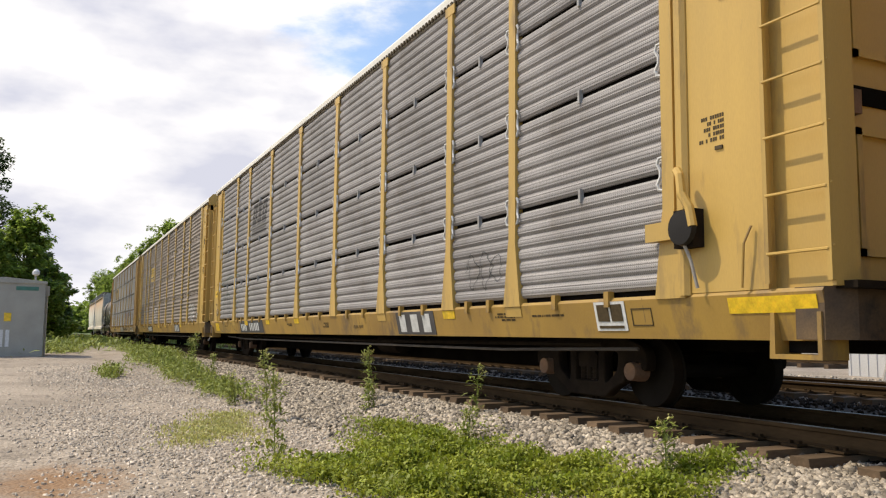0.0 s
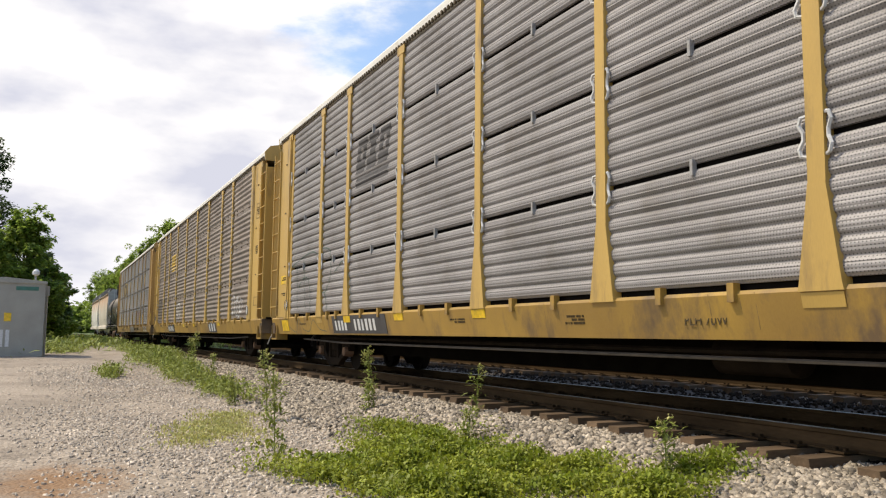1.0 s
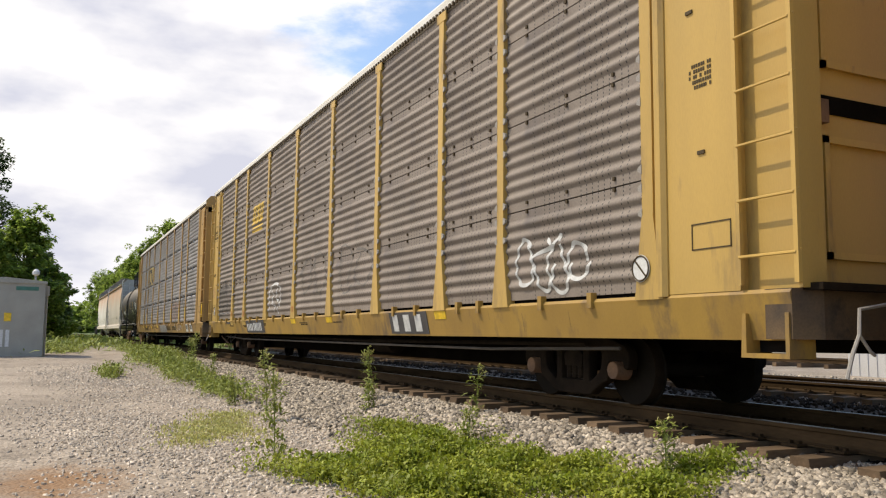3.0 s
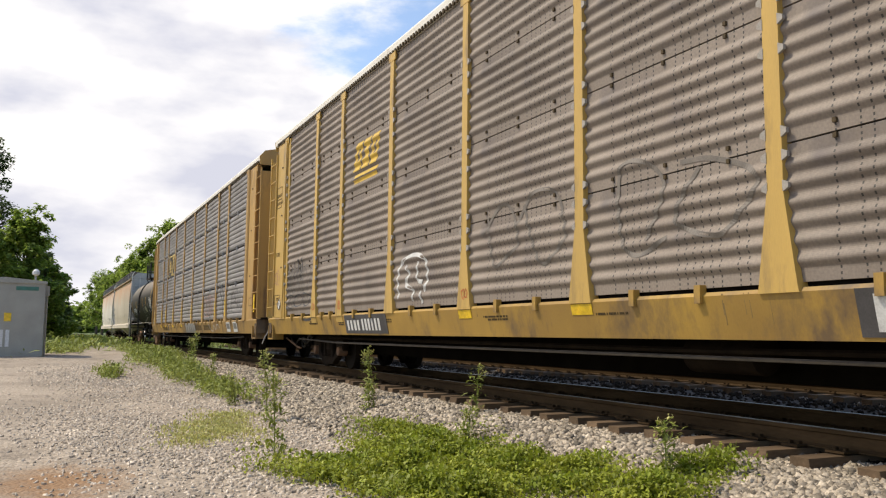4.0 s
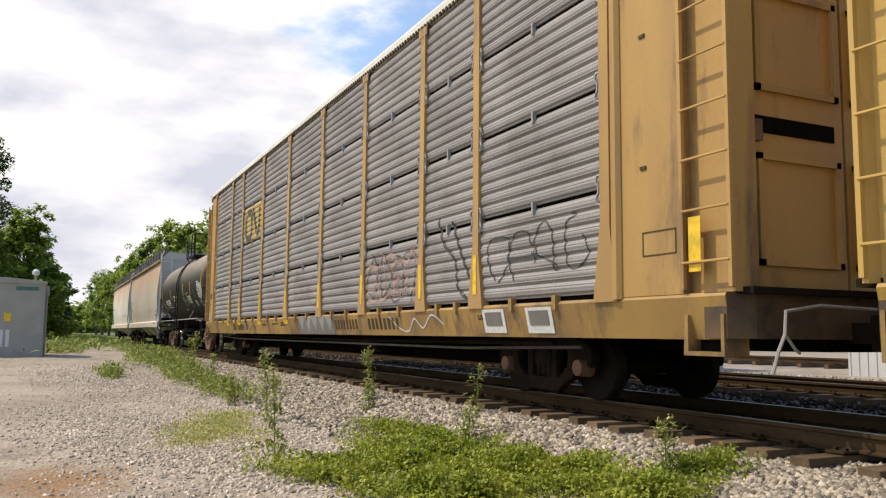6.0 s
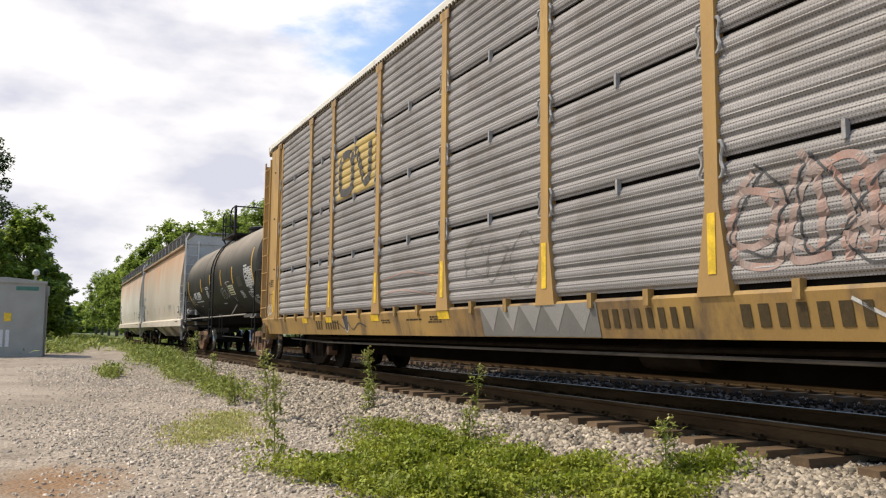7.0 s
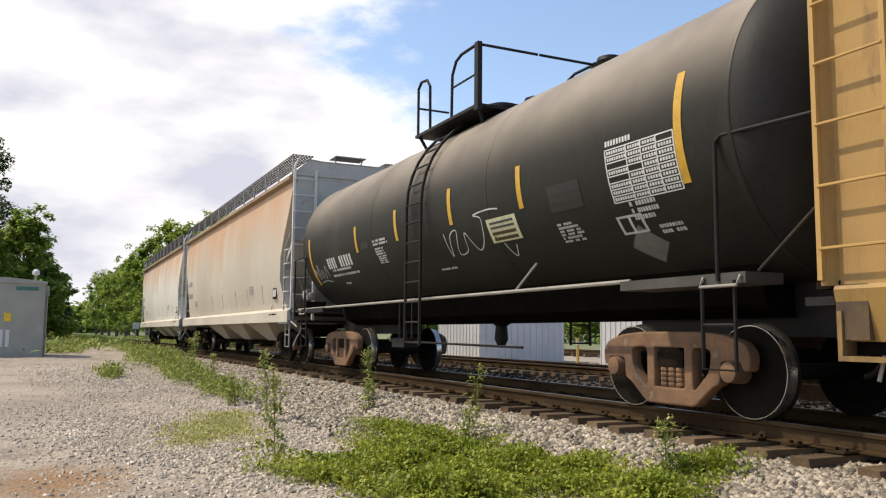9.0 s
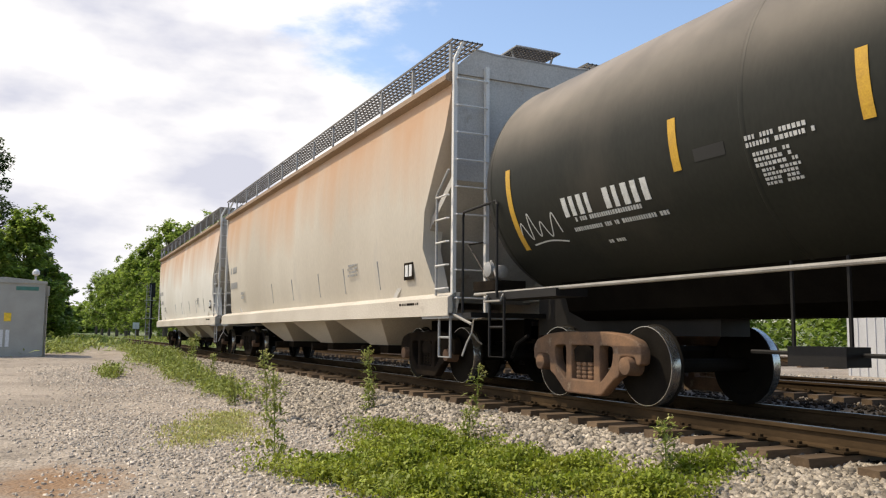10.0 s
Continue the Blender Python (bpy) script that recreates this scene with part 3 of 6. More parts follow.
def wheel_meshes(r, tread_mat):
    w = Shape().lathe([(-0.07, r * 0.30), (-0.075, r * 0.72), (-0.07, r * 0.82), (-0.07, r), (0.055, r * 1.01), (0.07, r * 1.055), (0.085, r * 1.05), (0.085, r * 0.80), (0.03, r * 0.72), (0.03, r * 0.30)], 40).mesh("wheel", WHEEL, True)
    rim = Shape().lathe([(-0.0725, r * 0.978), (-0.0725, r * 0.995), (-0.066, r * 1.004), (0.05, r * 1.014), (0.05, r * 0.978), (-0.0725, r * 0.978)], 40, caps=False).mesh("tread", tread_mat, True)
    return w, rim


WHEELS = {}
AXLES = []


def wheelset(parent, y, r):
    if r not in WHEELS:
        WHEELS[r] = wheel_meshes(r, TREAD if r > 0.43 else GRIME)
    w, rim = WHEELS[r]
    axle = part("wheelset", Shape().tube([(-0.95, 0, 0), (0.95, 0, 0)], 0.085, 12), WHEEL, parent, "grimy steel axle with two wheels", at=pose(0, y, r))
    for side, turn in ((-0.753, 0), (0.753, 180)):
        wh = part("wheel", w, WHEEL, axle, at=pose(side, 0, 0, 0, 0, turn))
        # the bright tread sits on the wheel's own metal
        part("tread", rim, TREAD, axle, "worn wheel tread", at=pose(side, 0, 0, 0, 0, turn))
    AXLES.append((axle, y, r))
    return axle


def side_frame(r, mat):
    """A cast side frame: arched top member, two rounded windows, the spring opening and jaws over the axle boxes."""
    h = r
    half = [(0.37, 0.10), (0.45, 0.17), (0.65, h - 0.13), (0.71, h - 0.12), (0.735, h + 0.12), (1.03, h + 0.12), (1.04, h + 0.03), (1.10, h + 0.03), (1.115, h + 0.17), (1.04, h + 0.27), (0.80, h + 0.34), (0.45, h + 0.37)]
    outer = half + [(-a, b) for a, b in reversed(half)]
    window = [(0.335, h + 0.25), (0.64, h + 0.23), (0.61, h - 0.02), (0.375, 0.22), (0.335, 0.26)]
    holes = [rounded(window, 0.09), rounded([(-a, b) for a, b in reversed(window)], 0.09), rounded([(-0.25, h + 0.24), (0.25, h + 0.24), (0.25, 0.24), (-0.25, 0.24)], 0.04)]
    return pierced("side_frame", rounded(outer, 0.05, 2), holes, 0.14, 0.02, mat)


def truck(parent, y, r, frame_mat, label):
    bol = part("truck", Shape().extrude([(-0.18, r + 0.02), (0.18, r + 0.02), (0.20, r + 0.16), (0.12, r + 0.22), (-0.12, r + 0.22), (-0.20, r + 0.16)], -1.05, 1.05, "x"), GRIME, parent, label, at=pose(0, y, 0))
    sf = side_frame(r, frame_mat)
    spring = Shape()
    for dy in (-0.12, 0.0, 0.12):
        for i in range(4):
            z = 0.27 + i * (r - 0.25) / 4
            spring.lathe([(z, 0.052), (z + 0.022, 0.058), (z + 0.044, 0.052)], 8, "z")
            spring.v[-24:] = [(a, b + dy, c) for a, b, c in spring.v[-24:]]
    spring = spring.mesh("spring_pack", frame_mat)
    cap = Shape().lathe([(-0.13, 0.055), (-0.12, 0.10), (0.0, 0.115), (0.08, 0.115)], 14).box(-0.03, 0.08, -0.17, 0.17, 0.08, 0.15).mesh("bearing_cap", RUSTY, True)
    shoe = Shape().tube([(0, 0.62, r + 0.12), (0.02, 0.46, r - 0.05), (0, 0.44, r - 0.2)], 0.03).mesh("brake_rigging", GRIME)
    for side in (-1, 1):
        part("side_frame", sf, frame_mat, bol, at=pose(side * 1.0, 0, 0))
        tagged(part("spring_pack", spring, frame_mat, bol, at=pose(side * 1.0, 0, 0)), kind="stuff")
        part("brake_rigging", shoe, GRIME, bol, at=pose(side * 0.72, 0, 0))
        part("brake_rigging", shoe, GRIME, bol, at=pose(side * 0.72, 0, 0, 0, 0, 180))
        for k in (-0.89, 0.89):
            part("bearing_cap", cap, RUSTY, bol, at=pose(side * 1.0, k, r, 0, 0, 0 if side < 0 else 180))
    for k in (-0.89, 0.89):
        wheelset(parent, y + k, r)


def coupler(parent, y, turn, z=0.84):
    s = Shape().box(-0.12, 0.12, -0.75, 0.35, -0.10, 0.10)
    s.extrude([(-0.20, -0.72), (0.10, -0.72), (0.22, -0.55), (0.22, -0.40), (0.12, -0.34), (0.12, -0.2), (-0.12, -0.2), (-0.22, -0.45)], -0.17, 0.17, "z")
    part("coupler", s, GRIME, parent, "rusty knuckle coupler", at=pose(0, y, z, 0, 0, turn))
    hose = [(0.30, -0.05, -0.05), (0.32, -0.35, -0.18), (0.28, -0.55, -0.36), (0.22, -0.68, -0.40)]
    part("air_hose", Shape().tube(hose, 0.028, 8), BLACK_STEEL, parent, "black rubber brake hose", at=pose(0, y, z, 0, 0, turn))
    lever = [(-0.1, -0.25, 0.22), (-0.85, -0.25, 0.24), (-1.30, -0.28, 0.18), (-1.34, -0.30, -0.02), (-1.42, -0.30, -0.16), (-1.50, -0.30, -0.36)]
    part("uncoupling_lever", Shape().tube(lever, 0.016).tube([lever[3], (-1.22, -0.3, -0.15), (-1.17, -0.3, -0.18)], 0.014), PALE_LINE, parent, "bare bent uncoupling bar", at=pose(0, y, z, 0, 0, turn))


def ladder(parent, at, width, z0, z1, rungs, mat, deep=0.10, stiles=True):
    s = Shape()
    if stiles:
        s.box(-0.02, 0.02, 0.0, 0.045, z0, z1).box(-0.02, 0.02, width - 0.045, width, z0, z1)
    lad = part("ladder", s, mat, parent, at=at) if stiles else parent
    rung = Shape().tube([(deep * 0.3, 0.0, 0.03), (-deep * 0.35, 0.03, 0), (-deep * 0.35, width - 0.03, 0), (deep * 0.3, width, 0.03)], 0.014).mesh("rung", mat)
    for i in range(rungs):
        part("rung", rung, mat, lad, at=pose(0, 0, z0 + (i + 0.5) * (z1 - z0) / rungs))
    return lad


# ---- autoracks ----
LENGTH = 27.35
POSTS = (1.85, 4.88, 6.80, 9.60, 12.42, 15.33, 18.28, 21.08, 22.92, 25.70)
EAVE = 5.93
PALE_POSTS = (1.85, 4.88, 6.80, 9.60, 12.42, 15.33, 18.20, 21.00, 22.72, 25.70)
ROW0, ROW = 1.235, 1.17


def wave(z, ridges, flat):
    """How far the corrugated side stands out at height z."""
    u = ((z - ROW0) / ROW) % 1.0
    if u < flat or u > 1 - flat:
        return 0.0
    v = ((u - flat) / (1 - 2 * flat) * ridges) % 1.0
    if flat > 0.05:
        return 0.017 * (1 - math.cos(v * TAU))
    return 0.024 * min(1.0, max(0.0, 2.2 - abs(v - 0.5) * 5.2)) + 0.007 * abs(math.sin(v * math.pi * 3))


def panel_mesh(width, ridges, flat, gap, mat):
    n = ridges * 14
    zs = [gap / 2 + (ROW - gap) * i / n for i in range(n + 1)]
    outline = [(-wave(ROW0 + z, ridges, flat), z) for z in zs] + [(0.03, zs[-1]), (0.03, zs[0])]
    return Shape().extrude(outline, 0, width).mesh("panel", mat)


def skin(pieces, ridges, flat, proud=0.006, step=0.02):
    """Paint lying on the corrugated side: upright strips given as (y0, y1, z0, z1)."""
    s = Shape()
    for y0, y1, z0, z1 in pieces:
        n = max(1, int((z1 - z0) / step))
        zs = [z0 + (z1 - z0) * i / n for i in range(n + 1)]
        v, f = [], []
        for z in zs:
            x = -1.55 - wave(z, ridges, flat) - proud
            v += [(x, y0, z), (x, y1, z), (x + proud * 0.8, y0, z), (x + proud * 0.8, y1, z)]
        for i in range(n):
            a, b = i * 4, i * 4 + 4
            f += [(a, a + 1, b + 1, b), (a, b, b + 2, a + 2), (a + 1, a + 3, b + 3, b + 1)]
        s.add(v, f)
    return s


def stroke(line, width, ridges, flat, smoothly=True):
    """A sprayed line on the corrugated side through points (y, z)."""
    pts = [Vector((a, b)) for a, b in line]
    fine = []
    for i in range(len(pts) - 1):
        p0, p1, p2, p3 = pts[max(i - 1, 0)], pts[i], pts[i + 1], pts[min(i + 2, len(pts) - 1)]
        n = max(2, int((p2 - p1).length / 0.03))
        for k in range(n):
            t = k / n
            fine.append(0.5 * (2 * p1 + (p2 - p0) * t + (2 * p0 - 5 * p1 + 4 * p2 - p3) * t * t + (3 * p1 - p0 - 3 * p2 + p3) * t ** 3) if smoothly else p1.lerp(p2, t))
    fine.append(pts[-1])
    v, f = [], []
    for i, p in enumerate(fine):
        d = (fine[min(i + 1, len(fine) - 1)] - fine[max(i - 1, 0)]).normalized()
        nrm = Vector((-d.y, d.x)) * width / 2
        for q in (p - nrm, p + nrm):
            v.append((-1.556 - 1e-5 * i - wave(q.y, ridges, flat), q.x, q.y))
    for i in range(len(fine) - 1):
        f.append((2 * i, 2 * i + 1, 2 * i + 3, 2 * i + 2))
    return v, f


def sprayed(name, parent, lines, width, mat, label, ridges, flat):
    s = Shape()
    for k, line in enumerate(lines):
        v, f = stroke(line, width, ridges, flat)
        s.add([(x - 0.0015 * k, y, z) for x, y, z in v], f)
    return part(name, s, mat, parent, label)


def stencil_rows(s, y, z, rows, length, high, x, rng, pitch=1.5, step=1.0):
    """Lines of unreadable small lettering as short bars on a flat upright face."""
    for i in range(rows):
        yy = y
        end = y + length * rng.uniform(0.6, 1.0)
        while yy < end:
            w = high * rng.uniform(0.45, 0.7) * step
            s.box(x - 0.003, x, yy, yy + w, z - i * high * pitch, z - i * high * pitch + high)
            yy += w * 1.45 + (high * 0.8 if rng.random() < 0.2 else 0)


SILL_LEAN = 0.21     # the sill's face draws in towards its foot


def lean_sill(car):
    """Lay what is painted on the sill against its leaning face."""
    for ob in [c for c in car.children] + [g for c in car.children for g in c.children]:
        name = ob.name.split(".")[0]
        if name == "lettering" and ob.matrix_basis.translation.z < 1.1:
            ob.matrix_basis.translation.x += (1.12 - ob.matrix_basis.translation.z) * SILL_LEAN
        elif name in ("number_plate", "number_mark", "maker_panel", "maker_mark", "placard", "placard_field", "sill_patch", "stencil_frame", "yellow_stripe", "small_print", "drip_stain", "overpaint", "overpaint_peak", "name_mark", "graffiti"):
            for v in ob.data.vertices:
                if -1.632 < v.co.x < -1.598 and v.co.z < 1.165:
                    v.co.x += (1.165 - v.co.z) * SILL_LEAN


def autorack(front, label, mat, ridges, flat, gap, clip_mat, seed, YELLOW=YELLOW, YELLOW_SILL=YELLOW_SILL, edges=POSTS):
    rng = random.Random(seed)
    car = thing("autorack_car", label, "rail car", "autorack cars of the train", at=pose(TRACK, front, 0))
    L = LENGTH
    # flat car
    sill = Shape().extrude([(-1.60 + 0.395 * SILL_LEAN, 0.77), (-1.40, 0.77), (-1.40, 0.80), (-1.49, 0.80), (-1.565, 1.16), (-1.44, 1.16), (-1.44, 1.20), (-1.575, 1.20), (-1.60, 1.165)], 0.12, L - 0.12).mesh("side_sill", YELLOW_SILL)
    part("side_sill", sill, YELLOW_SILL, car, "weathered yellow side sill")
    part("side_sill", sill, YELLOW_SILL, car, "weathered yellow side sill", at=pose(0, L, 0, 0, 0, 180))
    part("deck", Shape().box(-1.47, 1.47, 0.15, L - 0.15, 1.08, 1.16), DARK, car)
    part("underframe", Shape().extrude([(0.1, 1.07), (0.1, 0.66), (4.2, 0.62), (5.4, 0.34), (L - 5.4, 0.34), (L - 4.2, 0.62), (L - 0.1, 0.66), (L - 0.1, 1.07)], -0.35, 0.35, "x"), DARK, car, "grimy fish-belly centre sill, coloured near-black for the shade under the car")
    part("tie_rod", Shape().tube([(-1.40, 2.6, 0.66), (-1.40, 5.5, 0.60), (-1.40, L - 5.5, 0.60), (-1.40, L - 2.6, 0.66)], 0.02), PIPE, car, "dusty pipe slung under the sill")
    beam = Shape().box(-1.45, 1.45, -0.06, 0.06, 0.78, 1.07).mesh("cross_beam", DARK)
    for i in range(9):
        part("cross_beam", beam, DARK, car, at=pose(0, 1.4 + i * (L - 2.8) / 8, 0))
    part("brake_pipe", Shape().tube([(-1.2, 3.5, 0.70), (-1.2, L * 0.4, 0.66), (-1.2, L - 3.5, 0.70)], 0.03), GRIME, car)
    part("brake_reservoir", Shape().lathe([(10.5, 0.06), (10.55, 0.2), (11.5, 0.2), (11.55, 0.06)], 16, "y").moved(pose(-0.75, 0, 0.62)), GRIME, car, smooth=True)
    for y, turn in ((0.0, 0), (L, 180)):
        coupler(car, y, turn)
    truck(car, 4.0, 0.40, GRIME, "dusty dark cast-steel truck")
    truck(car, L - 3.9, 0.40, GRIME, "dusty dark cast-steel truck")
    # roof
    part("roof", Shape().extrude([(-1.56, EAVE), (-1.60, EAVE + 0.03), (-1.60, EAVE + 0.16), (-1.45, EAVE + 0.33), (-0.95, EAVE + 0.44), (0.95, EAVE + 0.44), (1.45, EAVE + 0.33), (1.60, EAVE + 0.16), (1.60, EAVE + 0.03), (1.56, EAVE)], 0.35, L - 0.35), PALE_ROOF, car, "pale sheet-metal roof")
    for y in (0.31, L - 0.35):
        part("roof_cap", Shape().extrude([(-1.58, EAVE - 0.1), (-1.61, EAVE + 0.15), (-1.45, EAVE + 0.335), (-0.95, EAVE + 0.445), (0.95, EAVE + 0.445), (1.45, EAVE + 0.335), (1.61, EAVE + 0.15), (1.58, EAVE - 0.1)], y, y + 0.04), YELLOW, car, "yellow roof end cap")
    teeth = Shape()
    for i in range(int((L - 1.0) / 0.12)):
        teeth.box(-1.615, -1.585, 0.5 + i * 0.12, 0.56 + i * 0.12, EAVE - 0.02, EAVE + 0.05)
    tagged(part("roof_edge", teeth, STENCIL, car, "dark perforated roof edge"), kind="stuff")
    # black sheets behind the panels stand in for the unlit interior
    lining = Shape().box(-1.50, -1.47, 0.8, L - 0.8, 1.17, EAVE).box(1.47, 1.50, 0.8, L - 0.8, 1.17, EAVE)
    part("lining", lining, GAP, car, "black sheet standing in for the unlit interior behind the gaps")
    # posts and panels
    post = Shape()
    post.extrude([(-0.085, 2.02), (-0.085, EAVE - 0.02), (0.085, EAVE - 0.02), (0.085, 2.02)], -1.615, -1.50, "x")
    post.extrude([(-0.215, 1.16), (-0.20, 1.22), (-0.085, 2.02), (0.085, 2.02), (0.20, 1.22), (0.215, 1.16)], -1.62, -1.50, "x")
    post.extrude([(-0.16, EAVE - 0.16), (-0.16, EAVE - 0.01), (0.16, EAVE - 0.01), (0.16, EAVE - 0.16)], -1.62, -1.60, "x")
    post = post.mesh("post", YELLOW)
    cache = {}
    clips = []
    for k in (-1, 1):
        ring = [(-1.59, k * 0.09, -0.17), (-1.61, k * 0.135, -0.16), (-1.61, k * 0.155, -0.10), (-1.60, k * 0.12, -0.03), (-1.60, k * 0.12, 0.03), (-1.61, k * 0.155, 0.10), (-1.61, k * 0.135, 0.16), (-1.59, k * 0.09, 0.17)]
        if gap < 0.03:
            clips.append(Shape().extrude([(k * 0.08, -0.05), (k * 0.14, -0.02), (k * 0.14, 0.02), (k * 0.08, 0.05)], -1.62, -1.59, "x").mesh("clip", clip_mat))
            continue
        clips.append(Shape().tube(ring, 0.018, 5).mesh("clip", clip_mat))
    hook = Shape().box(-1.605, -1.55, -0.018, 0.018, -0.09, 0.07).mesh("hook", GREY_STEEL)
    for turn in (0, 180):
        side = pose(0, 0, 0) if turn == 0 else pose(0, L, 0, 0, 0, 180)
        for j, y in enumerate(edges):
            part("post", post, YELLOW, car, at=side @ pose(0, y, 0))
            if turn == 0:
                for i, dz in [(a, b) for a in range(1, 4) for b in ((0.0,) if gap > 0.03 else (-0.36, -0.10, 0.10))]:
                    if j > 0:
                        part("clip", clips[0], clip_mat, car, at=pose(0, y, ROW0 + i * ROW + dz))
                    if j < len(edges) - 1:
                        part("clip", clips[1], clip_mat, car, at=pose(0, y, ROW0 + i * ROW + dz))
        for a, b in zip(edges[:-1], edges[1:]):
            w = round(b - a - 0.15, 2)
            if w not in cache:
                cache[w] = panel_mesh(w, ridges, flat, gap, mat)
            for i in range(4):
                part("panel", cache[w], mat, car, at=side @ pose(-1.55, a + 0.075, ROW0 + i * ROW))
                if turn == 0 and i and gap > 0.03:
                    part("hook", hook, GREY_STEEL, car, at=pose(0, (a + b) / 2, ROW0 + i * ROW))
    tab = Shape().box(-1.63, -1.55, -0.04, 0.04, 1.10, 1.27).mesh("stake_pocket", YELLOW_SILL)
    for a, b in zip(edges[:-1], edges[1:]):
        for u in (0.33, 0.67):
            part("stake_pocket", tab, YELLOW_SILL, car, at=pose(0, a + (b - a) * u, 0))
    # ends
    corner = Shape().extrude([(-1.585, 0.66), (-1.585, 1.92), (-1.455, 1.92), (-1.455, 0.66)], 1.20, EAVE - 0.05, "z").mesh("end_panel", YELLOW)
    recess = Shape().extrude([(-1.585, 0.0), (-1.585, 0.05), (-1.49, 0.09), (-1.49, 0.66), (-1.46, 0.66), (-1.46, 0.04), (-1.30, 0.04), (-1.30, 0.0)], 1.20, EAVE - 0.35, "z").mesh("corner_post", YELLOW)
    rib = Shape().extrude([(-1.64, 1.62), (-1.60, 1.58), (-1.585, 1.58), (-1.585, 1.70), (-1.64, 1.70)], 1.18, EAVE - 0.05, "z").mesh("rib", YELLOW)
    for turn in (0, 180):
        base = pose(0, 0, 0) if turn == 0 else pose(0, L, 0, 0, 0, 180)
        for mirror in (1, -1):
            at = base @ Matrix.Diagonal((mirror, 1, 1, 1))
            part("end_panel", corner, YELLOW, car, at=at)
            part("corner_post", recess, YELLOW, car, at=at)
            part("rib", rib, YELLOW, car, at=at)
            ladder(car, at @ pose(-1.605, 0.0, 0), 0.66, 1.24, EAVE - 0.25, 9, YELLOW, 0.05)
            part("step", Shape().extrude([(0.14, 0.62), (0.14, 1.0), (0.18, 1.0), (0.18, 0.66), (0.60, 0.66), (0.60, 1.0), (0.64, 1.0), (0.66, 0.62)], -1.60, -1.30, "x"), YELLOW_SILL, car, "sill step with bare worn edges", at=at)
            # black block painted in as the shade inside the step opening
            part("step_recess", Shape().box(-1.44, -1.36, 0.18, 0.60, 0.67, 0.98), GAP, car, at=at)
        door = Shape().box(-1.29, -0.02, 0.10, 0.20, 1.25, EAVE - 0.15)
        for mirror in (1, -1):
            d = part("end_door", door, YELLOW, car, "closed yellow end door", at=base @ Matrix.Diagonal((mirror, 1, 1, 1)))
            for z0, z1 in ((1.45, 2.5), (3.1, 4.1), (4.5, 5.5)):
                part("door_stiffener", Shape().box(-1.2, -0.1, 0.06, 0.10, z0, z0 + 0.06).box(-1.2, -0.1, 0.06, 0.10, z1 - 0.06, z1).box(-1.2, -1.14, 0.06, 0.10, z0, z1).box(-0.16, -0.1, 0.06, 0.10, z0, z1), YELLOW, d)
            # slot is a black sheet on the door, its inner shade as colour
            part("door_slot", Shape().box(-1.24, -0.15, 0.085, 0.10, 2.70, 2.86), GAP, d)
            for z in (2.6, 4.2):
                part("hinge", Shape().box(-1.32, -1.18, 0.02, 0.12, z, z + 0.2), RUSTY, d)
        part("end_sill", Shape().extrude([(-1.58, 0.12), (-1.35, 0.0), (1.35, 0.0), (1.58, 0.12), (1.58, 0.4), (-1.58, 0.4)], 0.78, 1.2, "z"), RUST_YELLOW, car, "rust-stained end sill", at=base)
        part("bulkhead_step", Shape().box(-1.5, 1.5, -0.12, 0.1, 1.18, 1.24), GRIME, car, at=base)
    return car, rng


def flat_text(words, high, mat, parent, y, z, x, label, turn=0.0):
    """Readable lettering on an upright face towards -x; y is where the line begins, z its foot."""
    cu = bpy.data.curves.new("lettering", "FONT")
    cu.body, cu.size, cu.extrude = words, high * 1.4, 0.0015
    tmp = new("lettering", cu)
    me = bpy.data.meshes.new_from_object(tmp.evaluated_get(bpy.context.evaluated_depsgraph_get()))
    bpy.data.objects.remove(tmp)
    me.materials.clear()
    me.materials.append(mat)
    at = Matrix(((0, 0, -1, x), (-1, 0, 0, y), (0, 1, 0, z), (0, 0, 0, 1))) @ pose(0, 0, 0, 0, 0, turn)
    return part("lettering", me, mat, parent, label, at=at)


BARS = (0.46, 0.52, 0.58)


def glyph_row(name, parent, y, z, count, high, wide, x, mat, rng, label=""):
    """Plain bars the size of characters; y is where the row begins."""
    s = Shape()
    for i in range(count):
        y0 = y - i * wide
        s.box(x - 0.003, x, y0 - wide * rng.choice(BARS), y0, z, z + high)
    return tagged(part(name, s, mat, parent, label), kind="stuff")


def small_print(parent, y, z, rows, length, high, x, mat, rng):
    s = Shape()
    stencil_rows(s, y - length, z, rows, length, high, x, rng)
    return tagged(part("small_print", s, mat, parent, "small worn stencilled lines"), kind="stuff")


def plate(name, parent, y0, y1, z0, z1, x, mat, label=""):
    return part(name, Shape().box(x - 0.006, x, y0, y1, z0, z1), mat, parent, label)


def frame_plate(parent, y0, y1, z0, z1, x, mat, label, w=0.012):
    s = Shape().box(x - 0.004, x, y0, y1, z0, z0 + w).box(x - 0.004, x, y0, y1, z1 - w, z1).box(x - 0.004, x, y0, y0 + w, z0, z1).box(x - 0.004, x, y1 - w, y1, z0, z1)
    return part("stencil_frame", s, mat, parent, label)


def barred_disc(parent, y, z, r, x):
    disc = part("round_decal", Shape().lathe([(x - 0.004, r), (x, r)], 24).moved(pose(0, y, z)), WHITE, parent, "white round decal with a barred ring")
    ring = Shape()
    ring.tube([(x - 0.005, y + r * 0.9 * math.cos(a), z + r * 0.9 * math.sin(a)) for a in [TAU * i / 24 for i in range(25)]], 0.010, 5)
    ring.tube([(x - 0.005, y - r * 0.6, z - r * 0.6), (x - 0.005, y + r * 0.6, z + r * 0.6)], 0.010, 5)
    part("ring", ring, STENCIL, disc)


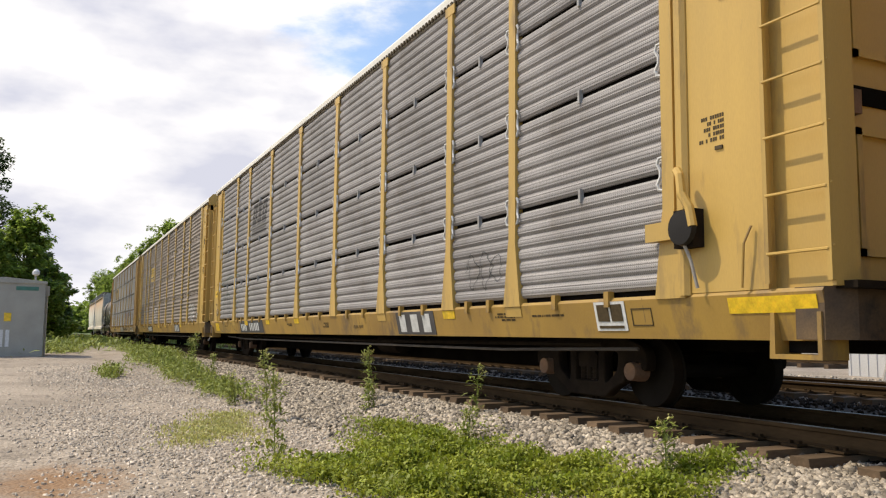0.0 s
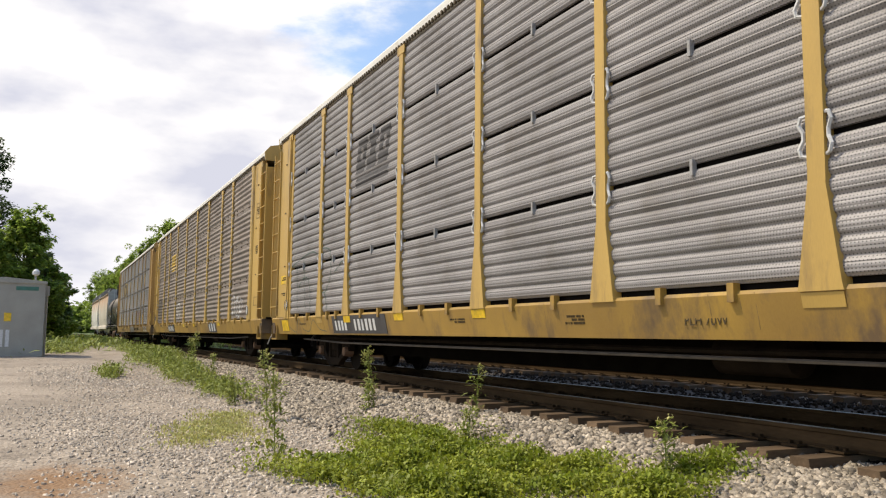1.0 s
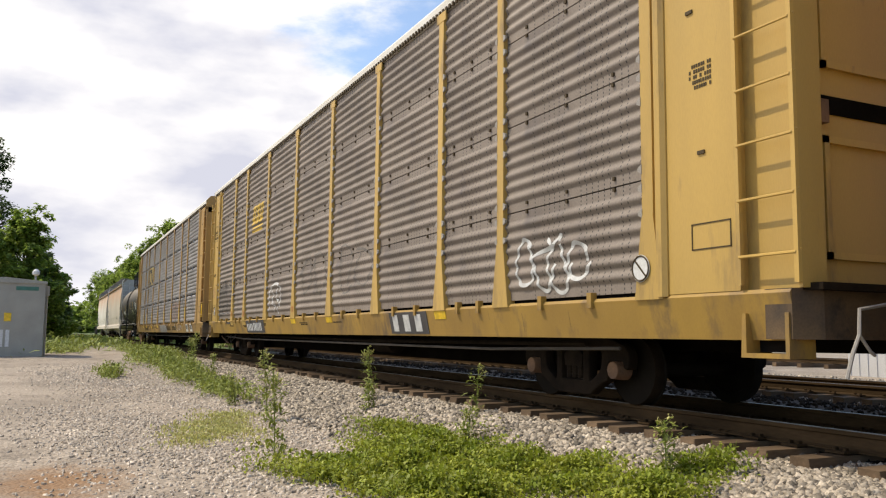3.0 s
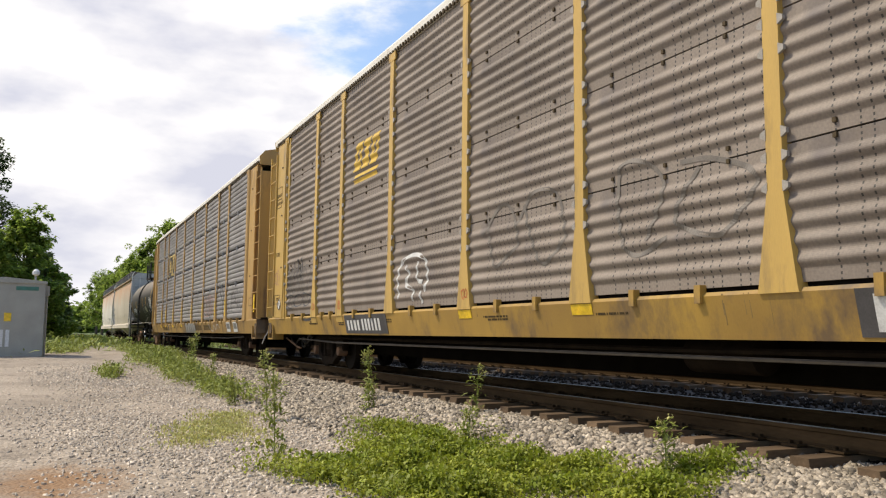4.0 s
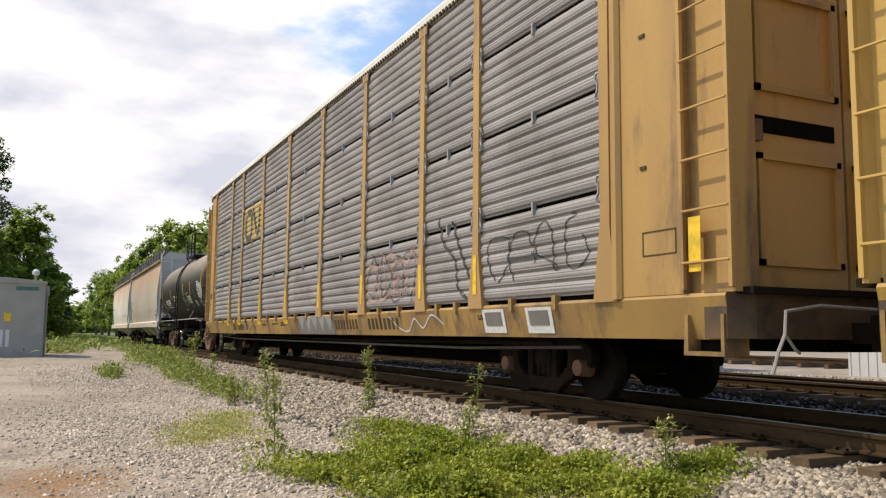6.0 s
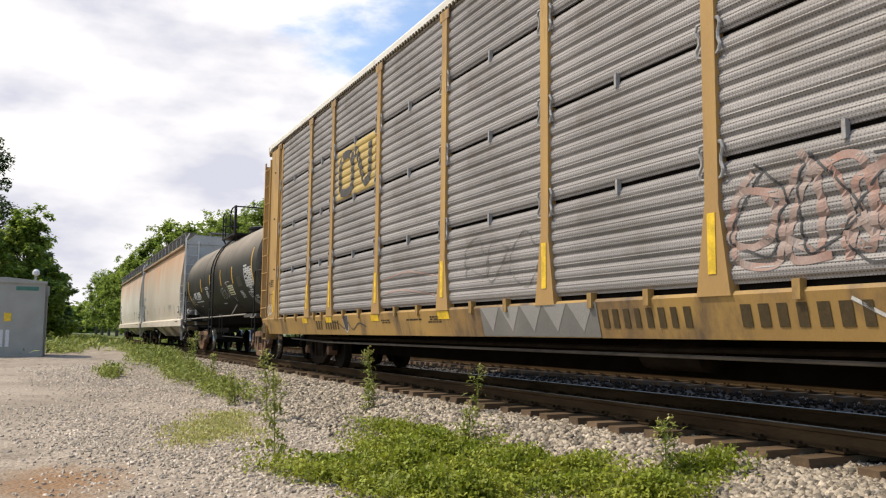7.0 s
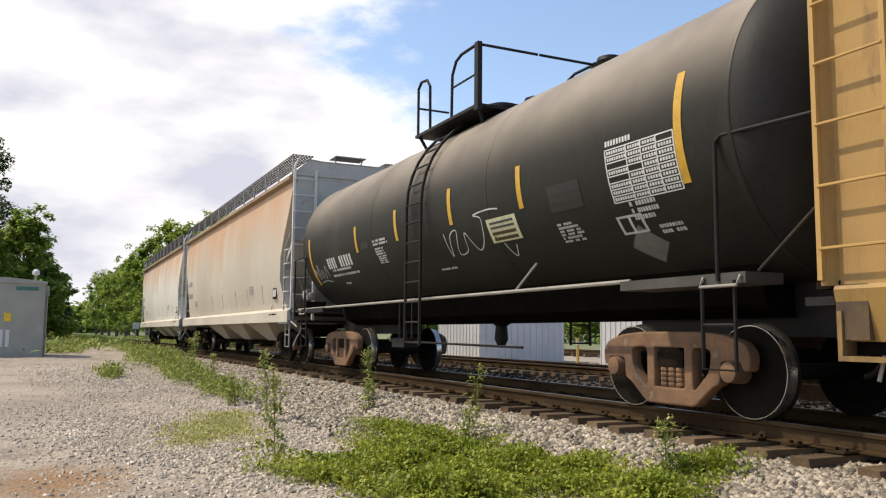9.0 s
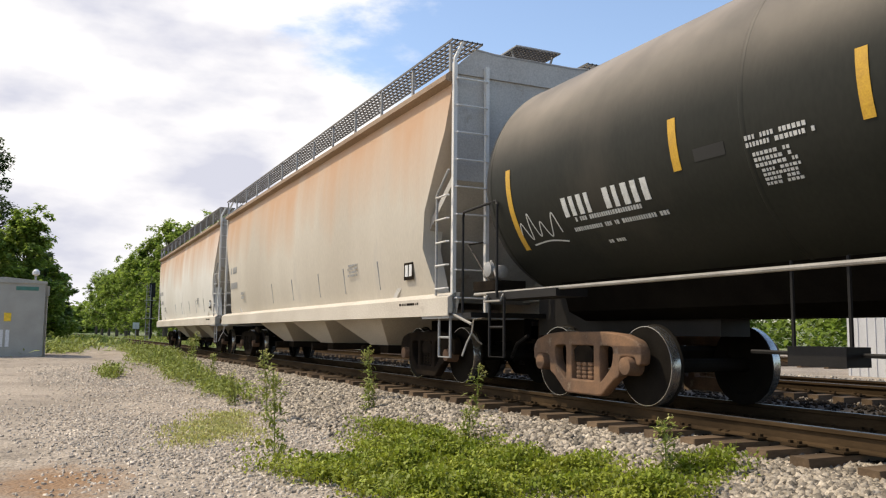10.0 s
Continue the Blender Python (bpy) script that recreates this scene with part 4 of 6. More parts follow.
def sill_stroke(parent, line, width, mat, label, x=-1.604):
    """A sprayed line over the flat side sill."""
    s = Shape()
    v, f = stroke(line, width, 1, 0.5)
    s.add([(x - 0.003, b, c) for a, b, c in v], f)
    return part("graffiti", s, mat, parent, label)


def scrawl(y0, y1, z0, z1, rng, loops=5):
    """Looping tag lines that fill a patch of the side."""
    lines = []
    for k in range(loops):
        yc = y0 + (y1 - y0) * (k + 0.5) / loops
        w = (y1 - y0) / loops
        a0 = rng.uniform(0, TAU)
        pts = []
        for i in range(7):
            a = a0 + i * rng.uniform(0.8, 1.2)
            pts.append((yc + math.cos(a) * w * rng.uniform(0.35, 0.75), (z0 + z1) / 2 + math.sin(a) * (z1 - z0) * rng.uniform(0.25, 0.5)))
        lines.append(pts)
    return lines


def logo_blocks(parent, y0, y1, z0, z1, ridges, flat, mat, label):
    """A railway emblem as three slanted blocks over a double bar."""
    s = Shape()
    w = (y1 - y0) / 3
    for k in range(3):
        for i in range(12):
            u = i / 12
            za, zb = z0 + (z1 - z0) * (0.30 + 0.70 * u), z0 + (z1 - z0) * (0.30 + 0.70 * (u + 1 / 12))
            lean = 0.18 * (1 - u)
            ya = y1 - k * w - w * 0.95 + lean
            hole = 0.25 < u < 0.7
            cuts = ((ya, ya + w * 0.26), (ya + w * 0.5, ya + w * 0.8)) if hole else ((ya, ya + w * 0.8),)
            if hole and k == 1:
                cuts = ((ya + w * 0.15, ya + w * 0.6),)
            s2 = skin([(a, b, za, zb) for a, b in cuts], ridges, flat)
            s.add(s2.v, s2.f)
    s2 = skin([(y0 + 0.15, y1 + 0.05, z0 + (z1 - z0) * 0.13, z0 + (z1 - z0) * 0.22), (y0 + 0.2, y1 + 0.1, z0, z0 + (z1 - z0) * 0.09)], ridges, flat)
    s.add(s2.v, s2.f)
    return tagged(part("emblem", s, mat, parent, label), kind="stuff")


FADED = material("faded_dark_paint", (0.045, 0.042, 0.042), 0.7, other=(0.075, 0.07, 0.07), scale=3, bump=0.02)
GREY_COVER = material("grey_overpaint", (0.20, 0.19, 0.175), 0.6, other=(0.15, 0.145, 0.135), scale=2, bump=0.02)
PALE_COVER = material("pale_grey_overpaint", (0.33, 0.32, 0.30), 0.6, other=(0.27, 0.26, 0.25), scale=2, bump=0.02)
EMBLEM = material("yellow_emblem_paint", (0.66, 0.43, 0.04), 0.55, other=(0.5, 0.33, 0.06), scale=5, bump=0.02)
PINKISH = material("faded_red_spray", (0.33, 0.19, 0.15), 0.7, other=(0.31, 0.26, 0.235), scale=4, bump=0)


def common_marks(car, rng):
    """What every autorack carries: reflective patches at the posts, stencils and dark latches on the end panels."""
    for y in POSTS[1:-1]:
        if rng.random() < 0.7:
            plate("sill_patch", car, y - 0.20, y + 0.20, 1.03, 1.15, -1.602, BRIGHT if rng.random() < 0.6 else YELLOW, "worn yellow reflective patch")
    for k in range(6):
        small_print(car, rng.uniform(3, 25), rng.uniform(1.0, 1.06), rng.randint(1, 3), rng.uniform(0.3, 0.8), 0.026, -1.602, STENCIL, rng)
    for base in (0.0, LENGTH):
        for z in (2.5, 3.9, 5.2):
            y = abs(base - 1.2 - rng.uniform(-0.1, 0.1))
            part("latch", Shape().box(-1.60, -1.585, y - 0.06, y + 0.03, z, z + 0.035), STENCIL, car)
    drips = Shape()
    for k in range(12):
        y = rng.uniform(0.8, LENGTH - 0.8)
        drips.box(-1.6022, -1.60, y, y + rng.uniform(0.004, 0.012), rng.uniform(0.82, 1.10), 1.18)
    tagged(part("drip_stain", drips, YELLOW_DIRT, car, "dark streaks down the sill"), kind="stuff")


YELLOW_DIRT = material("sill_grime", (0.25, 0.165, 0.06), 0.7, scale=8, bump=0)


def dress_grey(car):
    rng = random.Random(21)
    common_marks(car, rng)
    plate("number_plate", car, 18.9, 22.0, 0.80, 1.16, -1.603, FADED, "dark painted number panel")
    glyph_row("number_mark", car, 21.8, 0.86, 4, 0.20, 0.20, -1.610, WHITE, rng, "white worn characters")
    glyph_row("number_mark", car, 20.6, 0.86, 6, 0.22, 0.21, -1.610, WHITE, rng, "white worn characters")
    plate("sill_patch", car, 20.8, 21.2, 1.02, 1.15, -1.612, BRIGHT)
    plate("maker_panel", car, 7.35, 8.9, 0.79, 1.165, -1.603, FADED, "dark faded panel with pale marks")
    glyph_row("maker_mark", car, 8.75, 0.83, 3, 0.29, 0.48, -1.610, SPRAY_PALE, rng, "pale block characters")
    p = plate("placard", car, 2.58, 3.11, 0.85, 1.16, -1.604, WHITE, "white and black data placard")
    for a, b, c, d in ((2.63, 2.82, 0.95, 1.13), (2.86, 3.06, 0.95, 1.13), (2.63, 3.06, 0.875, 0.905)):
        plate("placard_field", p, a, b, c, d, -1.611, STENCIL)
    frame_plate(car, 2.17, 2.49, 0.90, 1.08, -1.602, STENCIL, "stencilled square outline")
    plate("yellow_stripe", car, 0.18, 1.12, 1.0, 1.14, -1.603, BRIGHT, "bright yellow stripe")
    small_print(car, 1.42, 2.80, 5, 0.30, 0.035, -1.586, STENCIL, rng)
    flat_text("PLH 70W", 0.10, STENCIL, car, 11.2, 0.90, -1.603, "stencilled capacity mark")
    lab = plate("warning_label", car, 25.80, 26.40, 2.06, 2.28, -1.587, BRIGHT, "yellow rectangular warning label")
    small_print(lab, 26.3, 2.2, 2, 0.4, 0.035, -1.594, STENCIL, rng)
    barred_disc(car, 25.68, 1.5, 0.14, -1.63)
    small_print(car, 26.35, 1.80, 2, 0.45, 0.03, -1.587, STENCIL, rng)
    plate("sill_patch", car, 25.6, 26.2, 0.85, 1.12, -1.603, BRIGHT)
    logo_blocks(car, 18.75, 20.6, 3.72, 4.66, 7, 0.02, FADED, "faded dark railway emblem")
    lines = [[(25.4, 2.45), (24.4, 2.62), (23.4, 2.66), (23.0, 2.3), (23.1, 1.9), (22.6, 1.7), (22.2, 2.1), (22.3, 2.6), (22.8, 2.7)], [(24.9, 2.5), (24.85, 2.1), (24.8, 1.35)], [(24.3, 2.6), (24.2, 2.0), (24.1, 1.35)], [(24.7, 1.9), (24.3, 2.1), (23.9, 2.05), (23.7, 1.6), (23.75, 1.3)], [(22.6, 1.75), (22.4, 1.3)], [(21.9, 2.1), (21.3, 2.3), (20.9, 1.9), (20.8, 1.35)]]
    sprayed("graffiti", car, lines, 0.026, SPRAY_GREEN, "thin green spray-painted scrawl", 7, 0.02)
    sill_stroke(car, [(25.8, 1.14), (25.5, 0.95), (24.95, 0.83), (24.6, 1.15), (24.3, 0.9), (23.8, 0.85), (23.4, 1.1), (23.0, 0.9), (22.5, 0.84)], 0.016, SPRAY_GREEN, "thin green spray line")
    sprayed("graffiti", car, scrawl(5.2, 6.2, 1.4, 2.0, rng, 3), 0.012, SPRAY_DARK, "thin dark scribble", 7, 0.02)
    # hand brake winch on the end panel
    w = part("hand_brake", Shape().box(-1.72, -1.585, 1.40, 1.66, 1.62, 1.98), GRIME, car, "greasy hand brake winch with a hanging chain")
    part("brake_wheel", Shape().lathe([(-1.80, 0.06), (-1.79, 0.16), (-1.74, 0.17), (-1.72, 0.08)], 18).moved(pose(0, 1.5, 1.8)), BLACK_STEEL, w, smooth=True)
    part("pawl", Shape().tube([(-1.74, 1.58, 2.36), (-1.76, 1.52, 2.30), (-1.78, 1.48, 2.12), (-1.76, 1.40, 1.98), (-1.76, 1.36, 1.80)], 0.045, 8), YELLOW, w)
    part("chain", Shape().tube([(-1.76, 1.52, 1.72), (-1.70, 1.46, 1.50), (-1.66, 1.42, 1.24)], 0.018, 6), PALE_LINE, w)
    part("bracket", Shape().box(-1.70, -1.60, 1.72, 2.10, 1.72, 1.90), YELLOW, w)
    part("drain_pipe", Shape().tube([(-1.64, 0.9, 1.22), (-1.66, 0.85, 1.6), (-1.62, 0.8, 1.75)], 0.012), YELLOW_SILL, car)


def dress_brown(car):
    rng = random.Random(22)
    common_marks(car, rng)
    plate("number_plate", car, 18.45, 20.75, 0.80, 1.165, -1.603, FADED, "dark painted number panel")
    glyph_row("number_mark", car, 20.6, 0.86, 4, 0.20, 0.20, -1.610, WHITE, rng, "white characters")
    glyph_row("number_mark", car, 19.75, 0.86, 6, 0.22, 0.175, -1.610, WHITE, rng, "white characters")
    plate("maker_panel", car, 7.3, 8.9, 0.80, 1.165, -1.603, FADED)
    glyph_row("maker_mark", car, 8.75, 0.84, 3, 0.28, 0.48, -1.610, SPRAY_PALE, rng)
    logo_blocks(car, 18.9, 20.3, 3.82, 4.64, 6, 0.09, EMBLEM, "yellow railway emblem over a double bar")
    frame_plate(car, 26.17, 26.65, 4.15, 4.72, -1.587, STENCIL, "outlined slogan panel")
    plate("rule", car, 26.17, 26.65, 4.38, 4.395, -1.587, STENCIL)
    flat_text("QUALITY", 0.085, STENCIL, car, 26.62, 4.45, -1.588, "dark stencilled word")
    flat_text("AUTO RACK", 0.077, STENCIL, car, 26.635, 4.24, -1.588, "dark stencilled words")
    flat_text("T-7052", 0.11, STENCIL, car, 26.64, 2.83, -1.588, "dark stencilled rack mark")
    frame_plate(car, 26.1, 26.66, 1.56, 1.80, -1.587, STENCIL, "outlined small notice")
    small_print(car, 26.5, 1.70, 2, 0.3, 0.03, -1.587, STENCIL, rng)
    barred_disc(car, 25.98, 1.53, 0.14, -1.63)
    barred_disc(car, 1.95, 1.48, 0.14, -1.63)
    frame_plate(car, 0.86, 1.21, 4.2, 4.65, -1.587, STENCIL, "outlined small notice")
    small_print(car, 1.18, 4.5, 4, 0.26, 0.04, -1.587, STENCIL, rng)
    small_print(car, 1.25, 3.35, 5, 0.3, 0.035, -1.587, STENCIL, rng)
    frame_plate(car, 0.75, 1.25, 1.6, 1.85, -1.587, STENCIL, "outlined small notice")
    sprayed("graffiti", car, scrawl(2.95, 4.45, 1.25, 2.05, rng, 4), 0.05, SPRAY_PALE, "white bubble graffiti", 6, 0.09)
    face = [[(17.9, 1.4), (17.95, 1.8), (17.7, 2.05), (17.2, 2.12), (16.8, 2.0), (16.7, 1.7), (16.85, 1.5)], [(17.6, 1.95), (17.45, 1.8), (17.6, 1.65), (17.3, 1.55)], [(17.1, 2.0), (17.1, 1.7), (16.9, 1.65)], [(17.3, 1.35), (17.25, 1.55)], [(17.0, 1.5), (16.9, 1.3)]]
    sprayed("graffiti", car, face, 0.07, SPRAY_PALE, "white graffiti face", 6, 0.09)
    sprayed("graffiti", car, scrawl(23.4, 25.6, 1.75, 2.45, rng, 4), 0.06, SPRAY_FADED, "faded smeared graffiti letters", 6, 0.09)
    sprayed("graffiti", car, scrawl(23.3, 25.5, 1.35, 1.8, rng, 3), 0.035, SPRAY_DARK, "thin dark graffiti loops", 6, 0.09)
    sprayed("graffiti", car, scrawl(12.7, 14.7, 1.6, 2.7, rng, 2), 0.05, SPRAY_FADED, "faded brown graffiti figures", 6, 0.09)
    sprayed("graffiti", car, scrawl(10.0, 11.8, 1.5, 2.7, rng, 2), 0.05, SPRAY_FADED, "faded brown graffiti figures", 6, 0.09)
    sprayed("graffiti", car, scrawl(23.2, 25.5, 1.4, 2.4, rng, 6), 0.045, SPRAY_FADED, "faded overlapping graffiti strokes", 6, 0.09)
    sprayed("graffiti", car, [[(25.4, 2.5), (25.2, 1.9), (25.0, 2.45)], [(24.8, 2.55), (24.75, 2.1)], [(24.5, 2.1), (24.4, 2.6), (24.15, 2.1), (24.1, 2.65)]], 0.06, SPRAY_DARK, "dark graffiti capitals", 6, 0.09)
    for y in (POSTS[8], POSTS[5], POSTS[7]):
        lines = scrawl(y - 0.13, y + 0.13, 1.28, 1.5, rng, 3)
        sill_stroke(car, lines[0], 0.018, SPRAY_ORANGE, "orange scribble on a post", -1.622)
        sill_stroke(car, lines[1], 0.018, SPRAY_ORANGE, "orange scribble on a post", -1.622)
    for line in scrawl(26.2, 26.75, 1.95, 2.5, rng, 3):
        sill_stroke(car, line, 0.018, SPRAY_VIOLET, "thin violet tag", -1.588)
    sill_stroke(car, [(23.9, 1.15), (23.6, 1.11), (23.2, 1.12), (22.9, 1.16)], 0.06, FADED, "dark smear")
    loops = Shape().tube([(-1.05, 26.9, 0.74), (-1.1, 26.5, 0.60), (-1.1, 26.2, 0.50), (-1.1, 25.9, 0.62), (-1.1, 25.6, 0.66), (-1.1, 25.2, 0.52), (-1.1, 24.9, 0.60), (-1.1, 24.6, 0.74)], 0.024, 6)
    loops.tube([(-1.15 + 0.05 * math.cos(a), 25.2 + 0.34 * math.cos(a), 0.57 + 0.12 * math.sin(a)) for a in [TAU * i / 16 for i in range(17)]], 0.024, 6)
    part("air_hose", loops, BLACK_STEEL, car, "slack black hose looped under the sill")
    part("brake_pipe", Shape().tube([(-1.2, 26.7, 0.66), (-1.2, 25.6, 0.44), (-1.2, 25.3, 0.42)], 0.022, 6), RUSTY, car, "bent rusty brake pipe")
    bolts = Shape()
    for a, b in zip(POSTS[:-1], POSTS[1:]):
        for i in range(1, 4):
            for u in (0.2, 0.5, 0.8):
                for dz in (0.07, -0.05):
                    y = a + (b - a) * u
                    bolts.box(-1.575, -1.545, y - 0.018, y + 0.018, ROW0 + i * ROW + dz, ROW0 + i * ROW + dz + 0.04)
    tagged(part("bolt_row", bolts, STENCIL, car, "dark bolt heads along the seams"), kind="stuff")


def dress_pale(car):
    rng = random.Random(23)
    common_marks(car, rng)
    for y in PALE_POSTS[1:-1] + (25.9,):
        plate("reflector", car, y - 0.05, y + 0.05, 1.36, 1.92, -1.622, BRIGHT, "bright yellow reflector strip")
    plate("reflector", car, 0.40, 0.56, 1.40, 1.92, -1.602, BRIGHT, "bright yellow reflector strip")
    field = part("emblem_field", skin([(18.42, 20.72, 3.62, 4.70)], 7, 0.03), EMBLEM_FIELD, car, "dull yellow painted field")
    mark = Shape()
    for line in ([(19.75, 4.35), (19.95, 4.52), (20.35, 4.50), (20.5, 4.3), (20.5, 3.95), (20.35, 3.75), (19.85, 3.74), (19.72, 3.95), (19.72, 4.35), (19.60, 4.50)], [(19.60, 4.50), (19.45, 4.45), (19.05, 3.85), (18.85, 3.78), (18.72, 3.95), (18.70, 4.55)]):
        mark.add(*[(v and [(x - 0.012, y, z) for x, y, z in v]) or v if k == 0 else v for k, v in enumerate(stroke(line, 0.17, 7, 0.03))])
    part("emblem_line", mark, FADED, field, "dark continuous ribbon line")
    for y0, y1 in ((4.1, 4.7), (2.95, 3.55)):
        p = plate("placard", car, y0, y1, 0.82, 1.14, -1.604, WHITE, "white and dark data placard")
        plate("placard_field", p, y0 + 0.08, y1 - 0.08, 0.92, 1.10, -1.611, GREY_COVER)
    plate("overpaint", car, 11.4, 14.1, 0.78, 1.168, -1.603, GREY_COVER, "dark grey painted-over stretch of sill")
    for k in range(5):
        y = 11.45 + k * 0.53
        part("overpaint_peak", Shape().extrude([(y, 1.165), (y + 0.5, 1.165), (y + 0.25, 0.84)], -1.612, -1.609, "x"), PALE_COVER, car, "pale grey painted triangle")
    glyph_row("name_mark", car, 11.32, 0.88, 8, 0.20, 0.183, -1.604, STENCIL, rng, "faded dark company name marks")
    glyph_row("name_mark", car, 9.32, 0.88, 8, 0.20, 0.20, -1.604, STENCIL, rng, "faded dark company name marks")
    sill_stroke(car, [(8.2, 1.1), (7.8, 0.9), (7.4, 0.85), (7.1, 1.05), (6.8, 0.9), (6.4, 1.1), (6.0, 0.95)], 0.03, SPRAY_PALE, "pale wavy spray line")
    glyph_row("number_mark", car, 22.04, 0.88, 3, 0.19, 0.17, -1.604, STENCIL, rng, "dark worn number marks")
    glyph_row("number_mark", car, 21.36, 0.88, 6, 0.19, 0.165, -1.604, STENCIL, rng, "dark worn number marks")
    part("sill_patch", Shape().extrude([(19.97 + 0.17 * math.cos(a), 1.16 + 0.34 * math.sin(a)) for a in [math.pi + math.pi * i / 12 for i in range(13)]], -1.605, -1.602, "x"), SPRAY_PALE, car, "dark rounded badge with a pale rim")
    part("sill_patch", Shape().extrude([(19.97 + 0.145 * math.cos(a), 1.16 + 0.31 * math.sin(a)) for a in [math.pi + math.pi * i / 12 for i in range(13)]], -1.609, -1.6055, "x"), FADED, car)
    sill_stroke(car, [(20.4, 1.0), (20.1, 0.9), (19.9, 1.05), (19.6, 0.88), (19.2, 1.0), (18.8, 0.93)], 0.025, SPRAY_DARK, "thin dark spray line")
    for line in scrawl(7.0, 9.4, 1.35, 2.35, rng, 5) + scrawl(6.9, 9.4, 1.3, 2.2, rng, 4):
        sprayed("graffiti", car, [line], 0.07, PINKISH, "faded red graffiti letters", 7, 0.03)
    sprayed("graffiti", car, scrawl(7.0, 9.4, 1.3, 2.3, rng, 4), 0.022, SPRAY_DARK, "thin dark graffiti outline", 7, 0.03)
    sprayed("graffiti", car, scrawl(12.7, 14.6, 1.35, 2.2, rng, 3), 0.022, GREY_COVER, "thin grey graffiti outline", 7, 0.03)
    sprayed("graffiti", car, scrawl(2.2, 4.5, 1.4, 2.25, rng, 4), 0.025, SPRAY_DARK, "thin dark graffiti outline", 7, 0.03)
    sprayed("graffiti", car, [[(18.0, 1.75), (16.8, 1.85), (15.7, 1.72)], [(18.0, 1.5), (17.0, 1.55), (15.7, 1.42)]], 0.03, PINKISH, "thin red graffiti line", 7, 0.03)
    sprayed("graffiti", car, [[(6.2, 2.6), (6.0, 2.2), (5.6, 1.9), (5.5, 1.5), (5.2, 1.32)], [(5.7, 2.5), (5.4, 2.0), (5.1, 1.6)]], 0.06, SPRAY_DARK, "dark graffiti flourish", 7, 0.03)
    frame_plate(car, 26.0, 26.5, 1.6, 1.85, -1.587, STENCIL, "outlined small notice")
    frame_plate(car, 0.75, 1.25, 1.6, 1.85, -1.587, STENCIL, "outlined small notice")
    for line in scrawl(26.1, 26.6, 1.25, 1.6, rng, 2):
        sill_stroke(car, line, 0.03, SPRAY_PALE, "white tag on the end panel", -1.588)
    small_print(car, 26.6, 2.2, 4, 0.5, 0.035, -1.587, STENCIL, rng)


EMBLEM_FIELD = material("dull_yellow_field", (0.52, 0.37, 0.10), 0.6, other=(0.42, 0.31, 0.12), scale=2, bump=0.02)


cars = []
# leading car lies out of view, added to block light from the next end
car, rng = autorack(-24.25, "unseen grey-panelled autorack leading the others, added to shade the end behind it", GALV, 7, 0.02, 0.055, SPRAY_PALE, 2)
common_marks(car, rng)
lean_sill(car)
cars.append((car, -24.25))
car, rng = autorack(4.15, "autorack with grey corrugated side panels between yellow posts", GALV, 7, 0.02, 0.055, SPRAY_PALE, 3)
dress_grey(car)
lean_sill(car)
cars.append((car, 4.15))
car, rng = autorack(32.5, "autorack with brown-grey weathered side panels and yellow posts", BROWN_GALV, 6, 0.09, 0.016, PALE_LINE, 5)
dress_brown(car)
lean_sill(car)
cars.append((car, 32.5))
car, rng = autorack(61.1, "autorack with pale grey panels, dull yellow posts and bright reflectors", GALV, 7, 0.03, 0.05, GREY_STEEL, 8, YELLOW_OLD, OLD_SILL, PALE_POSTS)
dress_pale(car)
lean_sill(car)
cars.append((car, 61.1))


# ---- tank car ----
TANK_R, TANK_Z, TANK_HALF = 1.58, 2.91, 6.9


def on_tank(pieces, proud=0.006):
    """Paint on the barrel: patches (y0, y1, angle0, angle1), the angle in degrees up from the side that faces -x."""
    s = Shape()
    for y0, y1, a0, a1 in pieces:
        n = max(1, int(abs(a1 - a0) / 4))
        v, f = [], []
        for i in range(n + 1):
            a = radians(a0 + (a1 - a0) * i / n)
            for r in (TANK_R + proud, TANK_R + proud * 0.3):
                v += [(-r * math.cos(a), y0, TANK_Z + r * math.sin(a)), (-r * math.cos(a), y1, TANK_Z + r * math.sin(a))]
        for i in range(n):
            a, b = 4 * i, 4 * i + 4
            f += [(a, a + 1, b + 1, b), (a, b, b + 2, a + 2), (a + 1, a + 3, b + 3, b + 1)]
        s.add(v, f)
    return s


# heads stay evenly black, without the barrel's paler top
HEAD = material("plain_head_paint", (0.018, 0.017, 0.016), 0.6, other=(0.028, 0.026, 0.023), scale=1.2, fine=30, bump=0.03)
HEAD.node_tree.nodes["Principled BSDF"].inputs["Specular IOR Level"].default_value = 0.2


